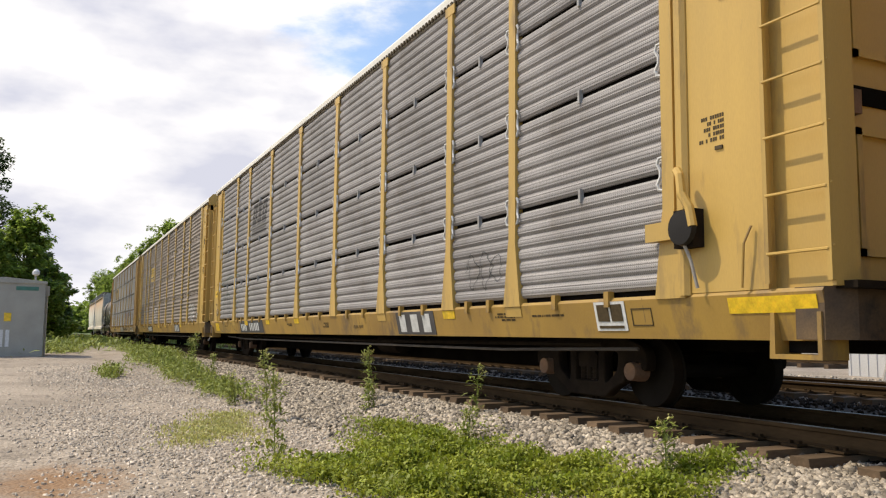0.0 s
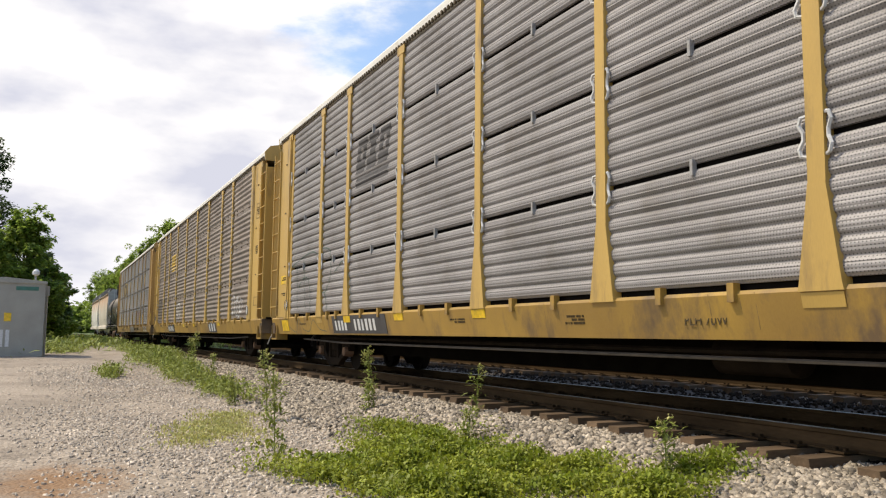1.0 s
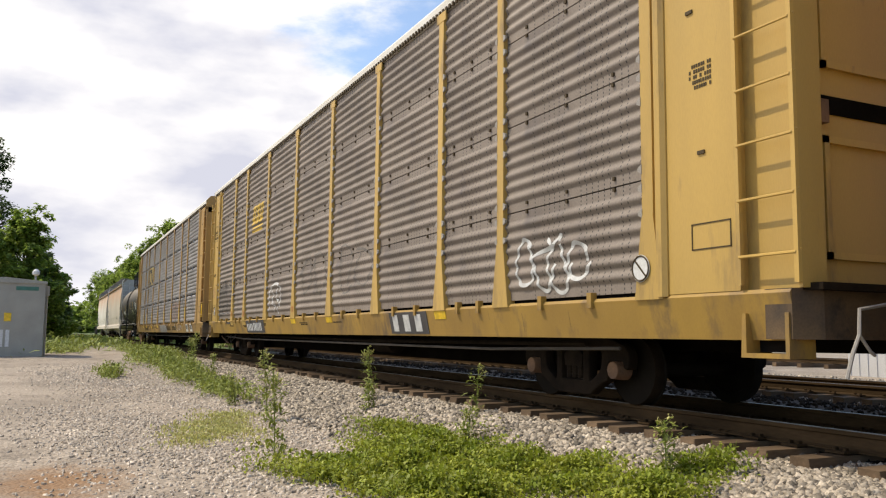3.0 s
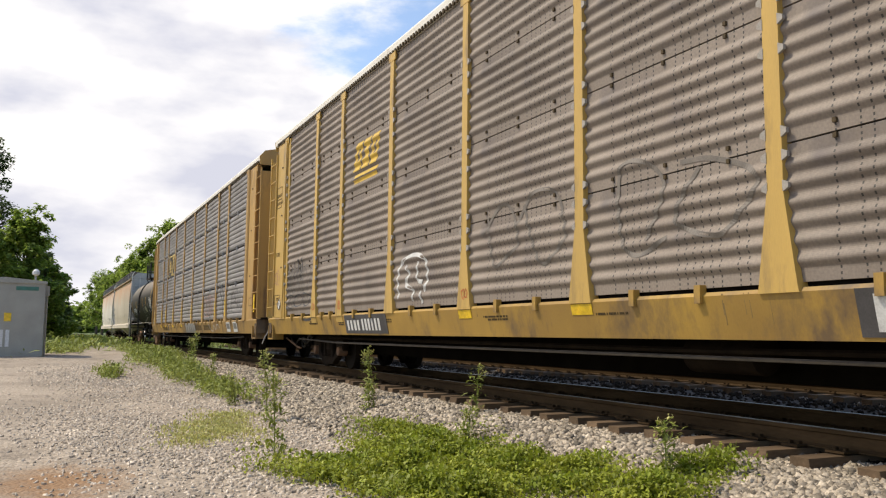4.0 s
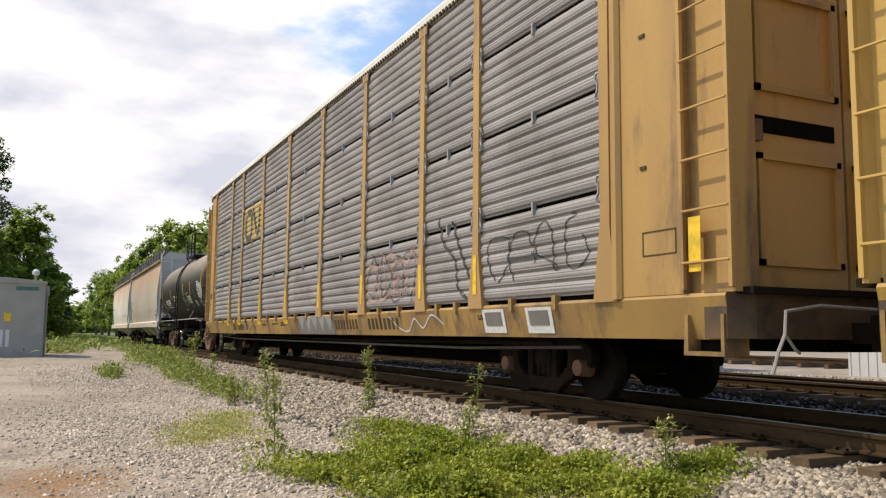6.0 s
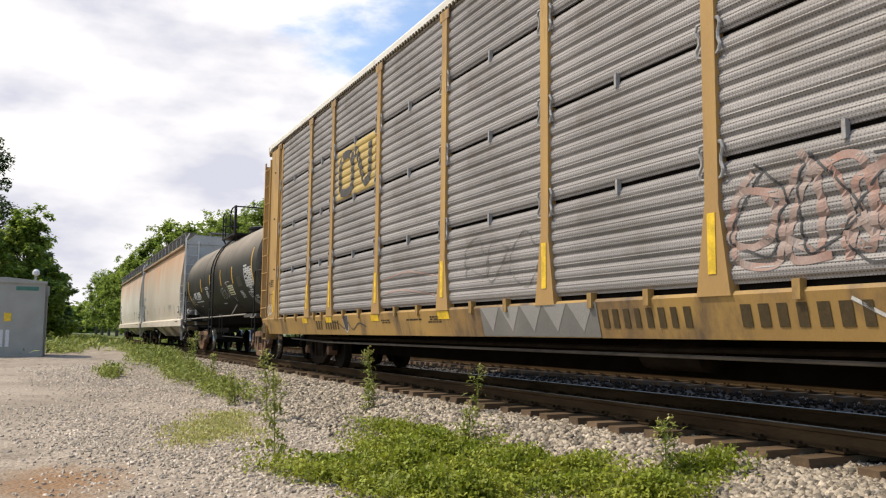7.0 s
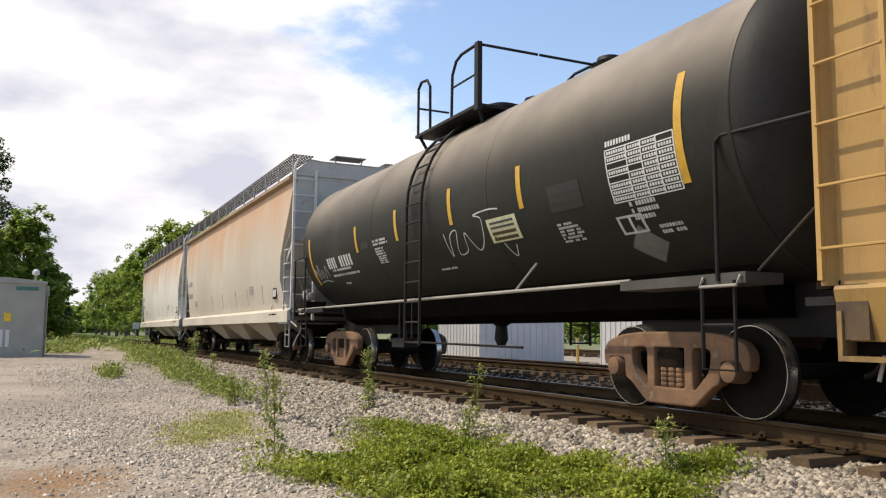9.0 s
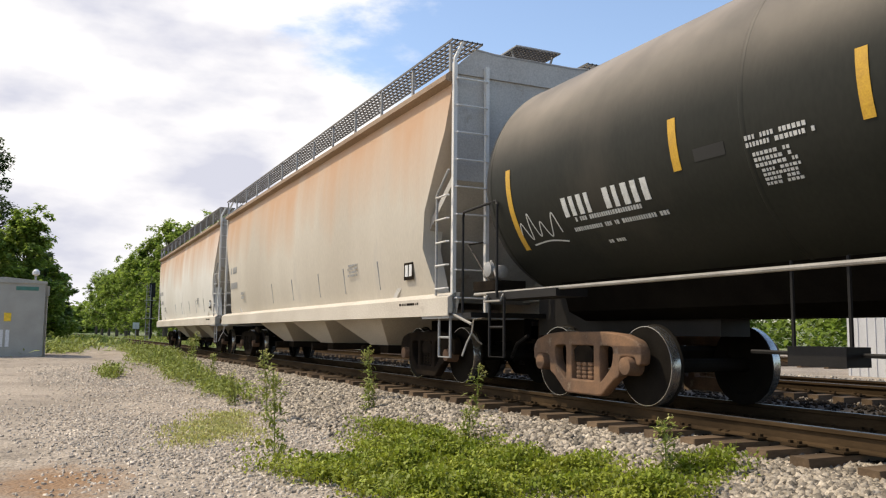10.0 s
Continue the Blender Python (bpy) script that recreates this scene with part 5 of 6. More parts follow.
def tank_car(middle):
    car = thing("tank_car", "black weathered tank car with a railed dome platform", "rail car", at=pose(TRACK, middle, 0))
    h = TANK_HALF
    part("barrel", Shape().lathe([(-h, TANK_R), (-2.3, TANK_R), (2.3, TANK_R), (h, TANK_R)], 64, "y").moved(pose(0, 0, TANK_Z)), BLACK, car, "black cylindrical barrel, dusty and painted lighter towards the top", smooth=True)
    head = Shape().lathe([(-h - 0.78 + 0.78 * (1 - math.cos(i * math.pi / 24)), TANK_R * math.sin(i * math.pi / 24) * 0.999 + 0.001) for i in range(13)], 64, "y").mesh("tank_head", HEAD, True)
    part("tank_head", head, HEAD, car, "plain black domed tank head", at=pose(0, 0, TANK_Z))
    part("tank_head", head, HEAD, car, "plain black domed tank head", at=pose(0, 0, TANK_Z, 0, 0, 180))
    for y in (-h, -h / 3, h / 3, h):
        part("weld_band", Shape().lathe([(y - 0.03, TANK_R), (y - 0.02, TANK_R + 0.006), (y + 0.02, TANK_R + 0.006), (y + 0.03, TANK_R)], 64, "y").moved(pose(0, 0, TANK_Z)), BLACK, car, smooth=True)
    return car


TANK_AT = 96.3
tank = tank_car(TANK_AT)
cars.append((tank, TANK_AT))


def tank_fittings(car):
    h = TANK_HALF
    # near-black like the underframes: the belly's shade is in its colour
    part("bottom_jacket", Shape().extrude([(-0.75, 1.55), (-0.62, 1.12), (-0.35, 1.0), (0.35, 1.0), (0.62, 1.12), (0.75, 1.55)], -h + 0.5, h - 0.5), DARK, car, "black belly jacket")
    part("stub_sill", Shape().box(-0.22, 0.22, -h - 0.9, -h + 2.9, 0.80, 1.45), BLACK_STEEL, car)
    part("stub_sill", Shape().box(-0.22, 0.22, h - 2.9, h + 0.9, 0.80, 1.45), BLACK_STEEL, car)
    for k in (-1, 1):
        y = k * (h - 1.43)
        truck(car, y, 0.457, RUSTY, "rusty cast-steel truck")
        for side in (-1, 1):
            part("side_platform", Shape().box(min(side * 1.1, side * 1.56), max(side * 1.1, side * 1.56), min(k * (h - 1.6), k * (h + 0.15)), max(k * (h - 1.6), k * (h + 0.15)), 1.27, 1.37), DARK_GREY if k < 0 else BLACK_STEEL, car)
            x = side * 1.57
            yy = k * (h - 0.17)
            part("grab_iron", Shape().tube([(x, yy, 1.3), (x, yy, 2.58), (x * 0.985, yy + k * 0.06, 2.64), (x * 0.96, yy + k * 1.12, 2.62), (x * 0.95, yy + k * 1.18, 2.54), (x * 0.95, yy + k * 1.18, 1.08)], 0.02, 8), BLACK_STEEL, car)
            part("sill_step", Shape().tube([(x, yy - 0.2, 1.3), (x, yy - 0.2, 0.5), (x, yy + 0.2, 0.5), (x, yy + 0.2, 1.3)], 0.02).tube([(x, yy - 0.2, 0.9), (x, yy + 0.2, 0.9)], 0.016), BLACK_STEEL, car)
            part("brace", Shape().tube([(side * 1.40, k * (h + 0.15), 1.38), (side * 1.36, k * (h + 1.1), 2.15), (side * 1.1, k * (h + 1.1), 2.2)], 0.014), PIPE, car)
            part("lower_grab", Shape().tube([(x, k * (h - 0.35), 1.34), (x * 1.03, k * (h - 0.35), 1.25), (x * 1.03, k * (h + 0.1), 1.25), (x, k * (h + 0.1), 1.34)], 0.015), PALE_LINE, car)
        coupler(car, k * (h + 1.05), 0 if k < 0 else 180)
        if k > 0:
            b = part("brake_stand", Shape().box(-1.45, -0.95, h + 0.1, h + 0.75, 1.42, 1.56), GRIME, car, "greasy brake gear on the tail platform")
            part("cylinder", Shape().lathe([(h + 0.12, 0.05), (h + 0.15, 0.10), (h + 0.55, 0.10), (h + 0.6, 0.04)], 14, "y").moved(pose(-1.3, 0, 1.68)), PALE_LINE, b, smooth=True)
            part("gear", Shape().lathe([(-1.48, 0.05), (-1.46, 0.11), (-1.40, 0.11), (-1.38, 0.04)], 14).moved(pose(0, h + 0.3, 1.72)), GREY_STEEL, b, smooth=True)
            part("pipe", Shape().tube([(-1.42, h + 0.1, 1.6), (-1.40, h + 0.3, 1.84), (-1.25, h + 0.5, 1.86), (-1.2, h + 0.7, 1.62)], 0.02, 6), PALE_LINE, b)
            part("lever", Shape().tube([(-1.5, h + 0.7, 0.95), (-1.5, h + 1.5, 1.15)], 0.022, 6), PALE_LINE, b)
        part("end_platform", Shape().box(-1.5, 1.5, min(k * (h + 0.72), k * (h + 1.0)), max(k * (h + 0.72), k * (h + 1.0)), 1.05, 1.12), BLACK_STEEL, car)
    for side in (-1, 1):
        part("side_rail", Shape().tube([(side * 1.50, -h + 1.5, 1.37), (side * 1.50, h + 0.6, 1.37)], 0.024, 8), PALE_LINE, car, "pale bare grab pipe along the side")
        part("strut", Shape().tube([(side * 1.5, -h + 3.9, 1.37), (side * 1.38, -h + 3.55, 1.72)], 0.018), PALE_LINE, car)
        # side ladder following the barrel
        y0 = -0.26
        s = Shape()
        for yy in (y0, y0 + 0.60):
            curve = [(side * 1.66, yy, 0.62), (side * 1.66, yy, 2.93)] + [(side * 1.66 * math.cos(a), yy, TANK_Z + 1.68 * math.sin(a)) for a in [i * 0.17 for i in range(1, 8)]]
            s.tube(curve, 0.026, 6)
        lad = part("ladder", s, BLACK_STEEL, car, "black ladder bent over the barrel")
        for i in range(12):
            z = 0.66 + i * 0.33
            if z < 2.93:
                p = (side * 1.66, z)
            else:
                a = (z - 2.93) / 1.66
                p = (side * 1.66 * math.cos(a), TANK_Z + 1.68 * math.sin(a))
            part("rung", Shape().tube([(p[0], y0, p[1]), (p[0], y0 + 0.60, p[1])], 0.016), BLACK_STEEL, lad)
    # dome platform
    z = 4.42
    for side in (-1, 1):
        x0, x1 = sorted((side * 0.46, side * 1.15))
        plat = part("platform", Shape().box(x0, x1, -1.25, 1.2, z - 0.05, z), BLACK_STEEL, car, "black grated dome platform")
        x = side * 1.12
        for y in (-1.2, 1.1):
            part("bracket", Shape().tube([(x, y, z), (x * 0.8, y * 0.9, z - 0.45)], 0.03), BLACK_STEEL, plat)
        part("handrail", Shape().tube([(x, 1.13, z - 0.02), (x, 1.13, z + 0.86), (x, 1.0, z + 0.96), (x, 0.75, z + 0.93), (x, 0.62, z + 0.78), (x, 0.60, z)], 0.026, 8), BLACK_STEEL, plat)
        part("handrail", Shape().tube([(x, -0.26, z), (x, -0.28, z + 0.72), (x, -0.42, z + 0.92), (x, -0.62, z + 0.98), (x, -1.21, z + 0.98)], 0.026, 8).tube([(x, -0.28, z + 0.5), (x, -1.21, z + 0.5)], 0.018), BLACK_STEEL, plat)
        part("stanchion", Shape().box(x - 0.04, x + 0.04, -1.27, -1.15, z - 0.1, z + 1.0), BLACK_STEEL, plat)
        part("end_rail", Shape().tube([(x, -1.21, z + 0.97), (side * 0.02, -1.21, z + 0.97)], 0.024, 8), BLACK_STEEL, plat)
        part("end_rail", Shape().tube([(x, 1.13, z + 0.5), (side * 0.5, 1.13, z + 0.5)], 0.02, 8), BLACK_STEEL, plat)
    z = TANK_Z + TANK_R
    part("manway", Shape().lathe([(TANK_Z + TANK_R - 0.05, 0.33), (z + 0.2, 0.33), (z + 0.24, 0.38), (z + 0.30, 0.37), (z + 0.36, 0.2)], 20, "z"), BLACK_STEEL, car, smooth=True)
    part("vent", Shape().lathe([(TANK_Z + TANK_R - 0.05, 0.14), (TANK_Z + TANK_R + 0.16, 0.14), (TANK_Z + TANK_R + 0.2, 0.19), (TANK_Z + TANK_R + 0.26, 0.17)], 14, "z").moved(pose(0, -3.1, 0)), BLACK_STEEL, car, smooth=True)
    part("bottom_outlet", Shape().lathe([(0.62, 0.07), (0.72, 0.12), (0.95, 0.10), (1.0, 0.17), (1.45, 0.17)], 14, "z"), BLACK_STEEL, car, smooth=True)
    part("brake_gear", Shape().tube([(-0.9, -2.2, 0.62), (-0.9, 2.9, 0.66)], 0.02).box(-1.1, -0.8, 1.7, 2.3, 0.55, 0.72).tube([(-0.9, 1.8, 1.5), (-0.9, 1.8, 0.62)], 0.02).tube([(-0.9, 2.4, 1.5), (-0.9, 2.4, 0.62)], 0.02), BLACK_STEEL, car)


tank_fittings(tank)


def dress_tank(car):
    rng = random.Random(31)
    for y, a0, a1 in ((-6.25, -23, 18), (-3.20, -17, 3.5), (-1.12, -16, 4.5), (1.08, -17, 3), (3.20, -18, 1), (6.42, -38, 3)):
        part("reflector", on_tank([(y - 0.055, y + 0.055, a0, a1)]), TANK_MARK, car, "dull orange reflector strip")
    grid = Shape()
    y0, y1, a0, a1 = -6.18, -5.08, -24.5, -3.0
    for i in range(9):
        a = a0 + (a1 - a0) * i / 8
        grid.add(*vars_of(on_tank([(y0, y1, a - 0.25, a + 0.25)])))
    for y in (y0, y0 + 0.26, y0 + 0.50, y0 + 0.74, y1):
        grid.add(*vars_of(on_tank([(y - 0.008, y + 0.008, a0, a1)])))
    for i in range(8):
        for c in range(4):
            ya = y0 + 0.03 + c * 0.24
            if rng.random() < 0.9:
                a = a0 + (a1 - a0) * (i + 0.28) / 8
                w = 0.30 if c == 3 else 0.17
                k = ya
                while k < ya + w:
                    grid.add(*vars_of(on_tank([(k, k + 0.028, a, a + 1.25)])))
                    k += 0.042
    for k in range(9):
        grid.add(*vars_of(on_tank([(-5.12 - k * 0.05, -5.09 - k * 0.05, -1.6, 0.6)])))
    tagged(part("data_table", grid, WHITE, car, "white stencilled data table"), kind="stuff")
    small = Shape()
    for y, a, rows, length, high in ((-5.3, -27, 3, 0.45, 1.9), (-5.6, -38, 2, 0.42, 1.6), (-3.85, -29, 6, 0.45, 1.1), (2.3, -14, 2, 0.75, 1.5), (2.25, -19.5, 3, 0.5, 1.2), (2.2, -25, 4, 0.42, 1.0), (5.1, -28.5, 1, 1.4, 1.9), (5.2, -33, 1, 1.95, 1.9), (4.7, -41, 1, 0.35, 1.6), (-0.1, -42, 1, 0.6, 1.4)):
        for i in range(rows):
            k = y
            while k > y - length * rng.uniform(0.8, 1.0):
                w = rng.uniform(0.018, 0.04)
                small.add(*vars_of(on_tank([(k - w, k, a - i * high * 1.55, a - i * high * 1.55 + high)])))
                k -= w + 0.014 + (0.05 if rng.random() < 0.15 else 0)
    tagged(part("small_print", small, SPRAY_PALE, car, "small white stencilled lines"), kind="stuff")
    big = Shape()
    for start, count, wide in ((5.27, 4, 0.155), (4.45, 5, 0.165)):
        for i in range(count):
            ya = start - i * wide
            big.add(*vars_of(on_tank([(ya - wide * rng.choice(BARS), ya, -25.8, -17.0)])))
    tagged(part("number_mark", big, WHITE, car, "large white stencilled marks"), kind="stuff")
    sign = part("decal", on_tank([(-2.98, -2.18, -31.0, -18.2)]), PALE_SIGN, car, "pale yellow rectangular decal")
    for a in (-20.5, -23.0, -25.8, -28.8):
        part("decal_line", on_tank([(-2.90, -2.26, a - 0.7 if a > -25 else a - 1.2, a + 0.5)], 0.010), STENCIL if a < -25 else FADED, sign)
    dia = Shape()
    for k in range(26):
        u = (k + 0.5) / 26
        half = 0.30 * (1 - abs(2 * u - 1))
        dia.add(*vars_of(on_tank([(-5.28 - half, -5.28 + half, -55.0 + 20.0 * k / 26, -55.0 + 20.0 * (k + 1) / 26)], 0.004)))
    part("diamond_decal", dia, DECAL_GREY, car, "grey diamond-shaped placard holder")
    frame_ = on_tank([(-5.40, -5.0, -31.2, -30.2), (-5.40, -5.0, -38.6, -37.6), (-5.03, -4.99, -38.6, -30.2), (-5.22, -5.18, -38.6, -30.2), (-5.42, -5.38, -38.6, -30.2)])
    part("placard_frame", frame_, SPRAY_PALE, car, "white placard frame")
    part("dark_patch", on_tank([(-4.52, -3.84, -22.5, -10.5)], 0.004), PATCH, car, "darker repainted patch")
    part("dark_patch", on_tank([(2.55, 2.95, -16.5, -12)], 0.004), PATCH, car)
    for label, width, lines in (("white tag on the barrel", 0.022, [[(6.45, -18), (6.38, -30), (6.3, -24), (6.15, -33), (6.1, -20), (5.95, -32), (5.85, -25), (5.7, -33), (5.55, -22), (5.45, -33)], [(6.2, -36), (5.8, -35), (5.4, -37)]]),
                                ("pale curling scrawl", 0.02, [[(-0.75, -20), (-0.8, -34), (-0.95, -22), (-1.2, -20), (-1.05, -33), (-1.35, -32), (-1.45, -22), (-1.7, -33), (-1.95, -28), (-2.05, -17), (-1.85, -14), (-2.3, -13), (-2.6, -14)], [(-2.45, -32), (-2.6, -40), (-2.75, -33)]])):
        s = Shape()
        for line in lines:
            knots = [Vector((y, radians(a) * TANK_R)) for y, a in line]
            pts = []
            for i in range(len(knots) - 1):
                p0, p1, p2, p3 = knots[max(i - 1, 0)], knots[i], knots[i + 1], knots[min(i + 2, len(knots) - 1)]
                for k in range(8):
                    t = k / 8
                    pts.append(0.5 * (2 * p1 + (p2 - p0) * t + (2 * p0 - 5 * p1 + 4 * p2 - p3) * t * t + (3 * p1 - p0 - 3 * p2 + p3) * t ** 3))
            v, f = [], []
            for i, p in enumerate(pts):
                d = (pts[min(i + 1, len(pts) - 1)] - pts[max(i - 1, 0)]).normalized()
                side = Vector((-d.y, d.x)) * width * 0.5
                for q in (p - side, p + side):
                    a = q.y / TANK_R
                    v.append((-(TANK_R + 0.005) * math.cos(a), q.x, TANK_Z + (TANK_R + 0.005) * math.sin(a)))
                if i:
                    f.append((2 * i - 2, 2 * i - 1, 2 * i + 1, 2 * i))
            s.add(v, f)
        part("graffiti", s, SPRAY_PALE, car, label)


def vars_of(shape):
    return shape.v, shape.f


TANK_MARK = material("orange_reflector", (0.62, 0.36, 0.03), 0.5, other=(0.5, 0.28, 0.03), scale=9, bump=0.02)
DECAL_GREY = material("grey_decal", (0.20, 0.20, 0.19), 0.6, scale=6, bump=0.02)
PATCH = material("fresh_black_paint", (0.018, 0.018, 0.018), 0.45, scale=2, bump=0.02)
dress_tank(tank)


# ---- covered hoppers ----
HOP_L = 18.2
CHORD = material("rusty_chord_paint", (0.36, 0.255, 0.17), 0.7, other=(0.27, 0.185, 0.12), scale=1.2, fine=40, bump=0.06, dirt=(0.18, 0.105, 0.06), dirt_at=0.55, stretch=(1, 0.4, 1))
GRATING = material("grating_steel", (0.15, 0.135, 0.12), 0.7, other=(0.10, 0.09, 0.08), scale=4, bump=0.05)
END_GREY = material("hopper_end_grey", (0.72, 0.70, 0.65), 0.6, other=(0.60, 0.57, 0.52), scale=1.5, fine=40, bump=0.05, dirt=(0.24, 0.17, 0.11), dirt_at=0.6)

END_SHEET = material("hopper_end_sheet", (0.50, 0.475, 0.43), 0.65, other=(0.40, 0.37, 0.33), scale=1.2, fine=40, bump=0.05, dirt=(0.22, 0.155, 0.10), dirt_at=0.58)
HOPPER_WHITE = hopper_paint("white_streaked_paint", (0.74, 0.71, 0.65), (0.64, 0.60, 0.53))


def hopper_car(front, label, paint=HOPPER):
    car = thing("hopper_car", label, "rail car", "covered hoppers of the train", at=pose(TRACK, front, 0))
    L = HOP_L
    # curved side sheets; the ends of the body lean in towards the hoppers below
    zs = [1.42, 1.7, 2.2, 2.8, 3.4, 4.0, 4.5, 4.78]
    out = [1.40, 1.46, 1.53, 1.57, 1.58, 1.56, 1.51, 1.47]
    v, f = [], []
    for z, x in zip(zs, out):
        lean = 1.15 - 1.0 * float(smooth(2.2, 4.4, z)) if z < 4.4 else 0.15
        if z < 2.6:
            lean = 0.75 + 0.55 * (z - 1.42) / 1.18
        v += [(-x, lean, z), (-x, L - lean, z), (-1.2, lean, z), (-1.2, L - lean, z)]
    for i in range(len(zs) - 1):
        a, b = 4 * i, 4 * i + 4
        f += [(a, a + 1, b + 1, b), (a + 2, b + 2, b + 3, a + 3), (a, b, b + 2, a + 2), (a + 1, a + 3, b + 3, b + 1)]
    f += [(0, 2, 3, 1), (len(v) - 4, len(v) - 3, len(v) - 1, len(v) - 2)]
    sheet = Shape().add(v, f).mesh("side_sheet", paint, True)
    sill = Shape().extrude([(-1.60, 1.08), (-1.45, 1.08), (-1.38, 1.44), (-1.46, 1.44), (-1.60, 1.36)], 0.0, L).mesh("side_sill", HOPPER_SILL)
    chord = Shape().extrude([(-1.47, 4.74), (-1.62, 4.78), (-1.62, 4.86), (-1.54, 4.93), (-1.40, 4.93), (-1.40, 4.74)], 0.10, L - 0.10).mesh("top_chord", CHORD)
    for at in (pose(0, 0, 0), pose(0, L, 0, 0, 0, 180)):
        part("side_sheet", sheet, paint, car, "off-white side sheet, rust bleeding from the top", at=at)
        part("side_sill", sill, HOPPER_SILL, car, at=at)
        part("top_chord", chord, CHORD, car, "rust-brown roof edge member", at=at)
        # end: upright bulkhead above, slope sheet below
        part("end_sheet", Shape().extrude([(0.12, 4.90), (0.18, 4.90), (0.18, 3.3), (2.6, 1.45), (2.5, 1.38), (0.12, 3.2)], -1.44, 1.44, "x"), END_SHEET, car, "grey end sheet", at=at)
        part("end_gable", Shape().extrude([(-1.44, 4.90), (-1.44, 5.02), (-1.10, 5.33), (-0.75, 5.30), (0.75, 5.30), (1.10, 5.33), (1.44, 5.02), (1.44, 4.90)], 0.085, 0.115), END_SHEET, car, "grey gable under the roof walkway", at=at)
        part("end_cap_strip", Shape().tube([(-1.10, 0.10, 5.335), (-0.75, 0.10, 5.305), (0.75, 0.10, 5.305), (1.10, 0.10, 5.335)], 0.025, 6), GREY_STEEL, car, at=at)
        for x in (-1.52, -0.95, 0.9, 1.47):
            part("end_post", Shape().box(x, x + 0.06, 0.0, 0.07, 1.10, 5.05), END_GREY, car, at=at)
        for k in (-1, 1):
            part("post_tip", Shape().tube([(k * 1.49, 0.035, 5.03), (k * 1.49, 0.03, 5.12), (k * 1.36, 0.02, 5.40)], 0.03, 6), END_GREY, car, at=at)
        for x0 in (-1.49, 0.93):
            for i in range(9):
                z = 1.35 + i * 0.43
                part("rung", Shape().tube([(x0, 0.03, z), (x0 + 0.02, -0.04, z), (x0 + 0.55, -0.04, z), (x0 + 0.57, 0.03, z)], 0.014), END_GREY, car, at=at)
        for i in range(5):
            z = 1.5 + i * 0.36
            part("rung", Shape().tube([(-1.56, 0.05, z), (-1.6, 0.07, z), (-1.6, 0.45, z), (-1.56, 0.47, z)], 0.014), END_GREY, car, at=at)
        part("side_post", Shape().tube([(-1.57, 0.48, 1.4), (-1.57, 0.48, 3.0), (-1.55, 0.1, 3.35)], 0.022), GREY_STEEL, car, at=at)
        part("end_platform", Shape().box(-1.58, 1.58, 0.0, 1.0, 1.04, 1.12), GREY_STEEL, car, at=at)
        part("sill_step", Shape().tube([(-1.5, 0.1, 1.05), (-1.5, 0.1, 0.45), (-1.5, 0.5, 0.45), (-1.5, 0.5, 1.05)], 0.022).tube([(-1.5, 0.1, 0.75), (-1.5, 0.5, 0.75)], 0.018), GREY_STEEL, car, at=at)
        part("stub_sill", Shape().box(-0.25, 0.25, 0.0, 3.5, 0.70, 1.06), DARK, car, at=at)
        part("hand_brake", Shape().box(0.1, 0.6, -0.02, 0.05, 2.0, 2.5), GREY_STEEL, car, at=at)
    for y, turn in ((0.0, 0), (L, 180)):
        coupler(car, y, turn)
    truck(car, 1.95, 0.457, GRIME, "dusty brown cast-steel truck")
    truck(car, L - 1.95, 0.457, GRIME, "dusty brown cast-steel truck")
    part("roof", Shape().extrude([(-1.44, 4.90), (-1.44, 4.95), (-0.7, 5.12), (0.7, 5.12), (1.44, 4.95), (1.44, 4.90)], 0.12, L - 0.12), GREY_STEEL, car)
    # running boards on both roof edges
    for side in (-1, 1):
        s = Shape()
        x0, x1 = sorted((side * 1.02, side * 1.55))
        for i in range(7):
            x = x0 + (x1 - x0) * i / 6
            s.box(x - 0.008, x + 0.008, 0.0, L, 5.39, 5.43)
        for i in range(int(L / 0.18)):
            s.box(x0, x1, i * 0.18, i * 0.18 + 0.015, 5.40, 5.42)
        board = part("running_board", s, GRATING, car, "dark steel grating walkway")
        for i in range(13):
            y = 0.1 + i * (L - 0.2) / 12
            part("support", Shape().box(min(side * 1.50, side * 1.54), max(side * 1.50, side * 1.54), y, y + 0.05, 4.92, 5.39), GREY_STEEL, board)
    for at in (pose(0, 0, 0), pose(0, L, 0, 0, 0, 180)):
        mesh_board = Shape()
        for i in range(8):
            mesh_board.box(-0.42, 0.42, -0.05 + i * 0.075, -0.035 + i * 0.075, 5.46, 5.49)
        for i in range(13):
            mesh_board.box(-0.42 + i * 0.0685, -0.408 + i * 0.0685, -0.05, 0.49, 5.462, 5.486)
        rb = part("roof_board", mesh_board, GRATING, car, "small dark grating step on the roof end", at=at)
        tagged(rb, kind="stuff")
        part("board_frame", Shape().tube([(-0.42, -0.05, 5.47), (0.42, -0.05, 5.47), (0.42, 0.5, 5.47), (-0.42, 0.5, 5.47), (-0.42, -0.05, 5.47)], 0.016).tube([(-0.40, 0.15, 5.47), (-0.34, 0.15, 5.30)], 0.02).tube([(0.40, 0.15, 5.47), (0.34, 0.15, 5.30)], 0.02), GREY_STEEL, rb)
    hatch = Shape().box(-0.45, 0.45, 0.0, 1.9, 5.1, 5.24).mesh("hatch", GREY_STEEL)
    for i in range(7):
        part("hatch", hatch, GREY_STEEL, car, at=pose(0, 1.3 + i * 2.3, 0))
    hr = random.Random(int(front))
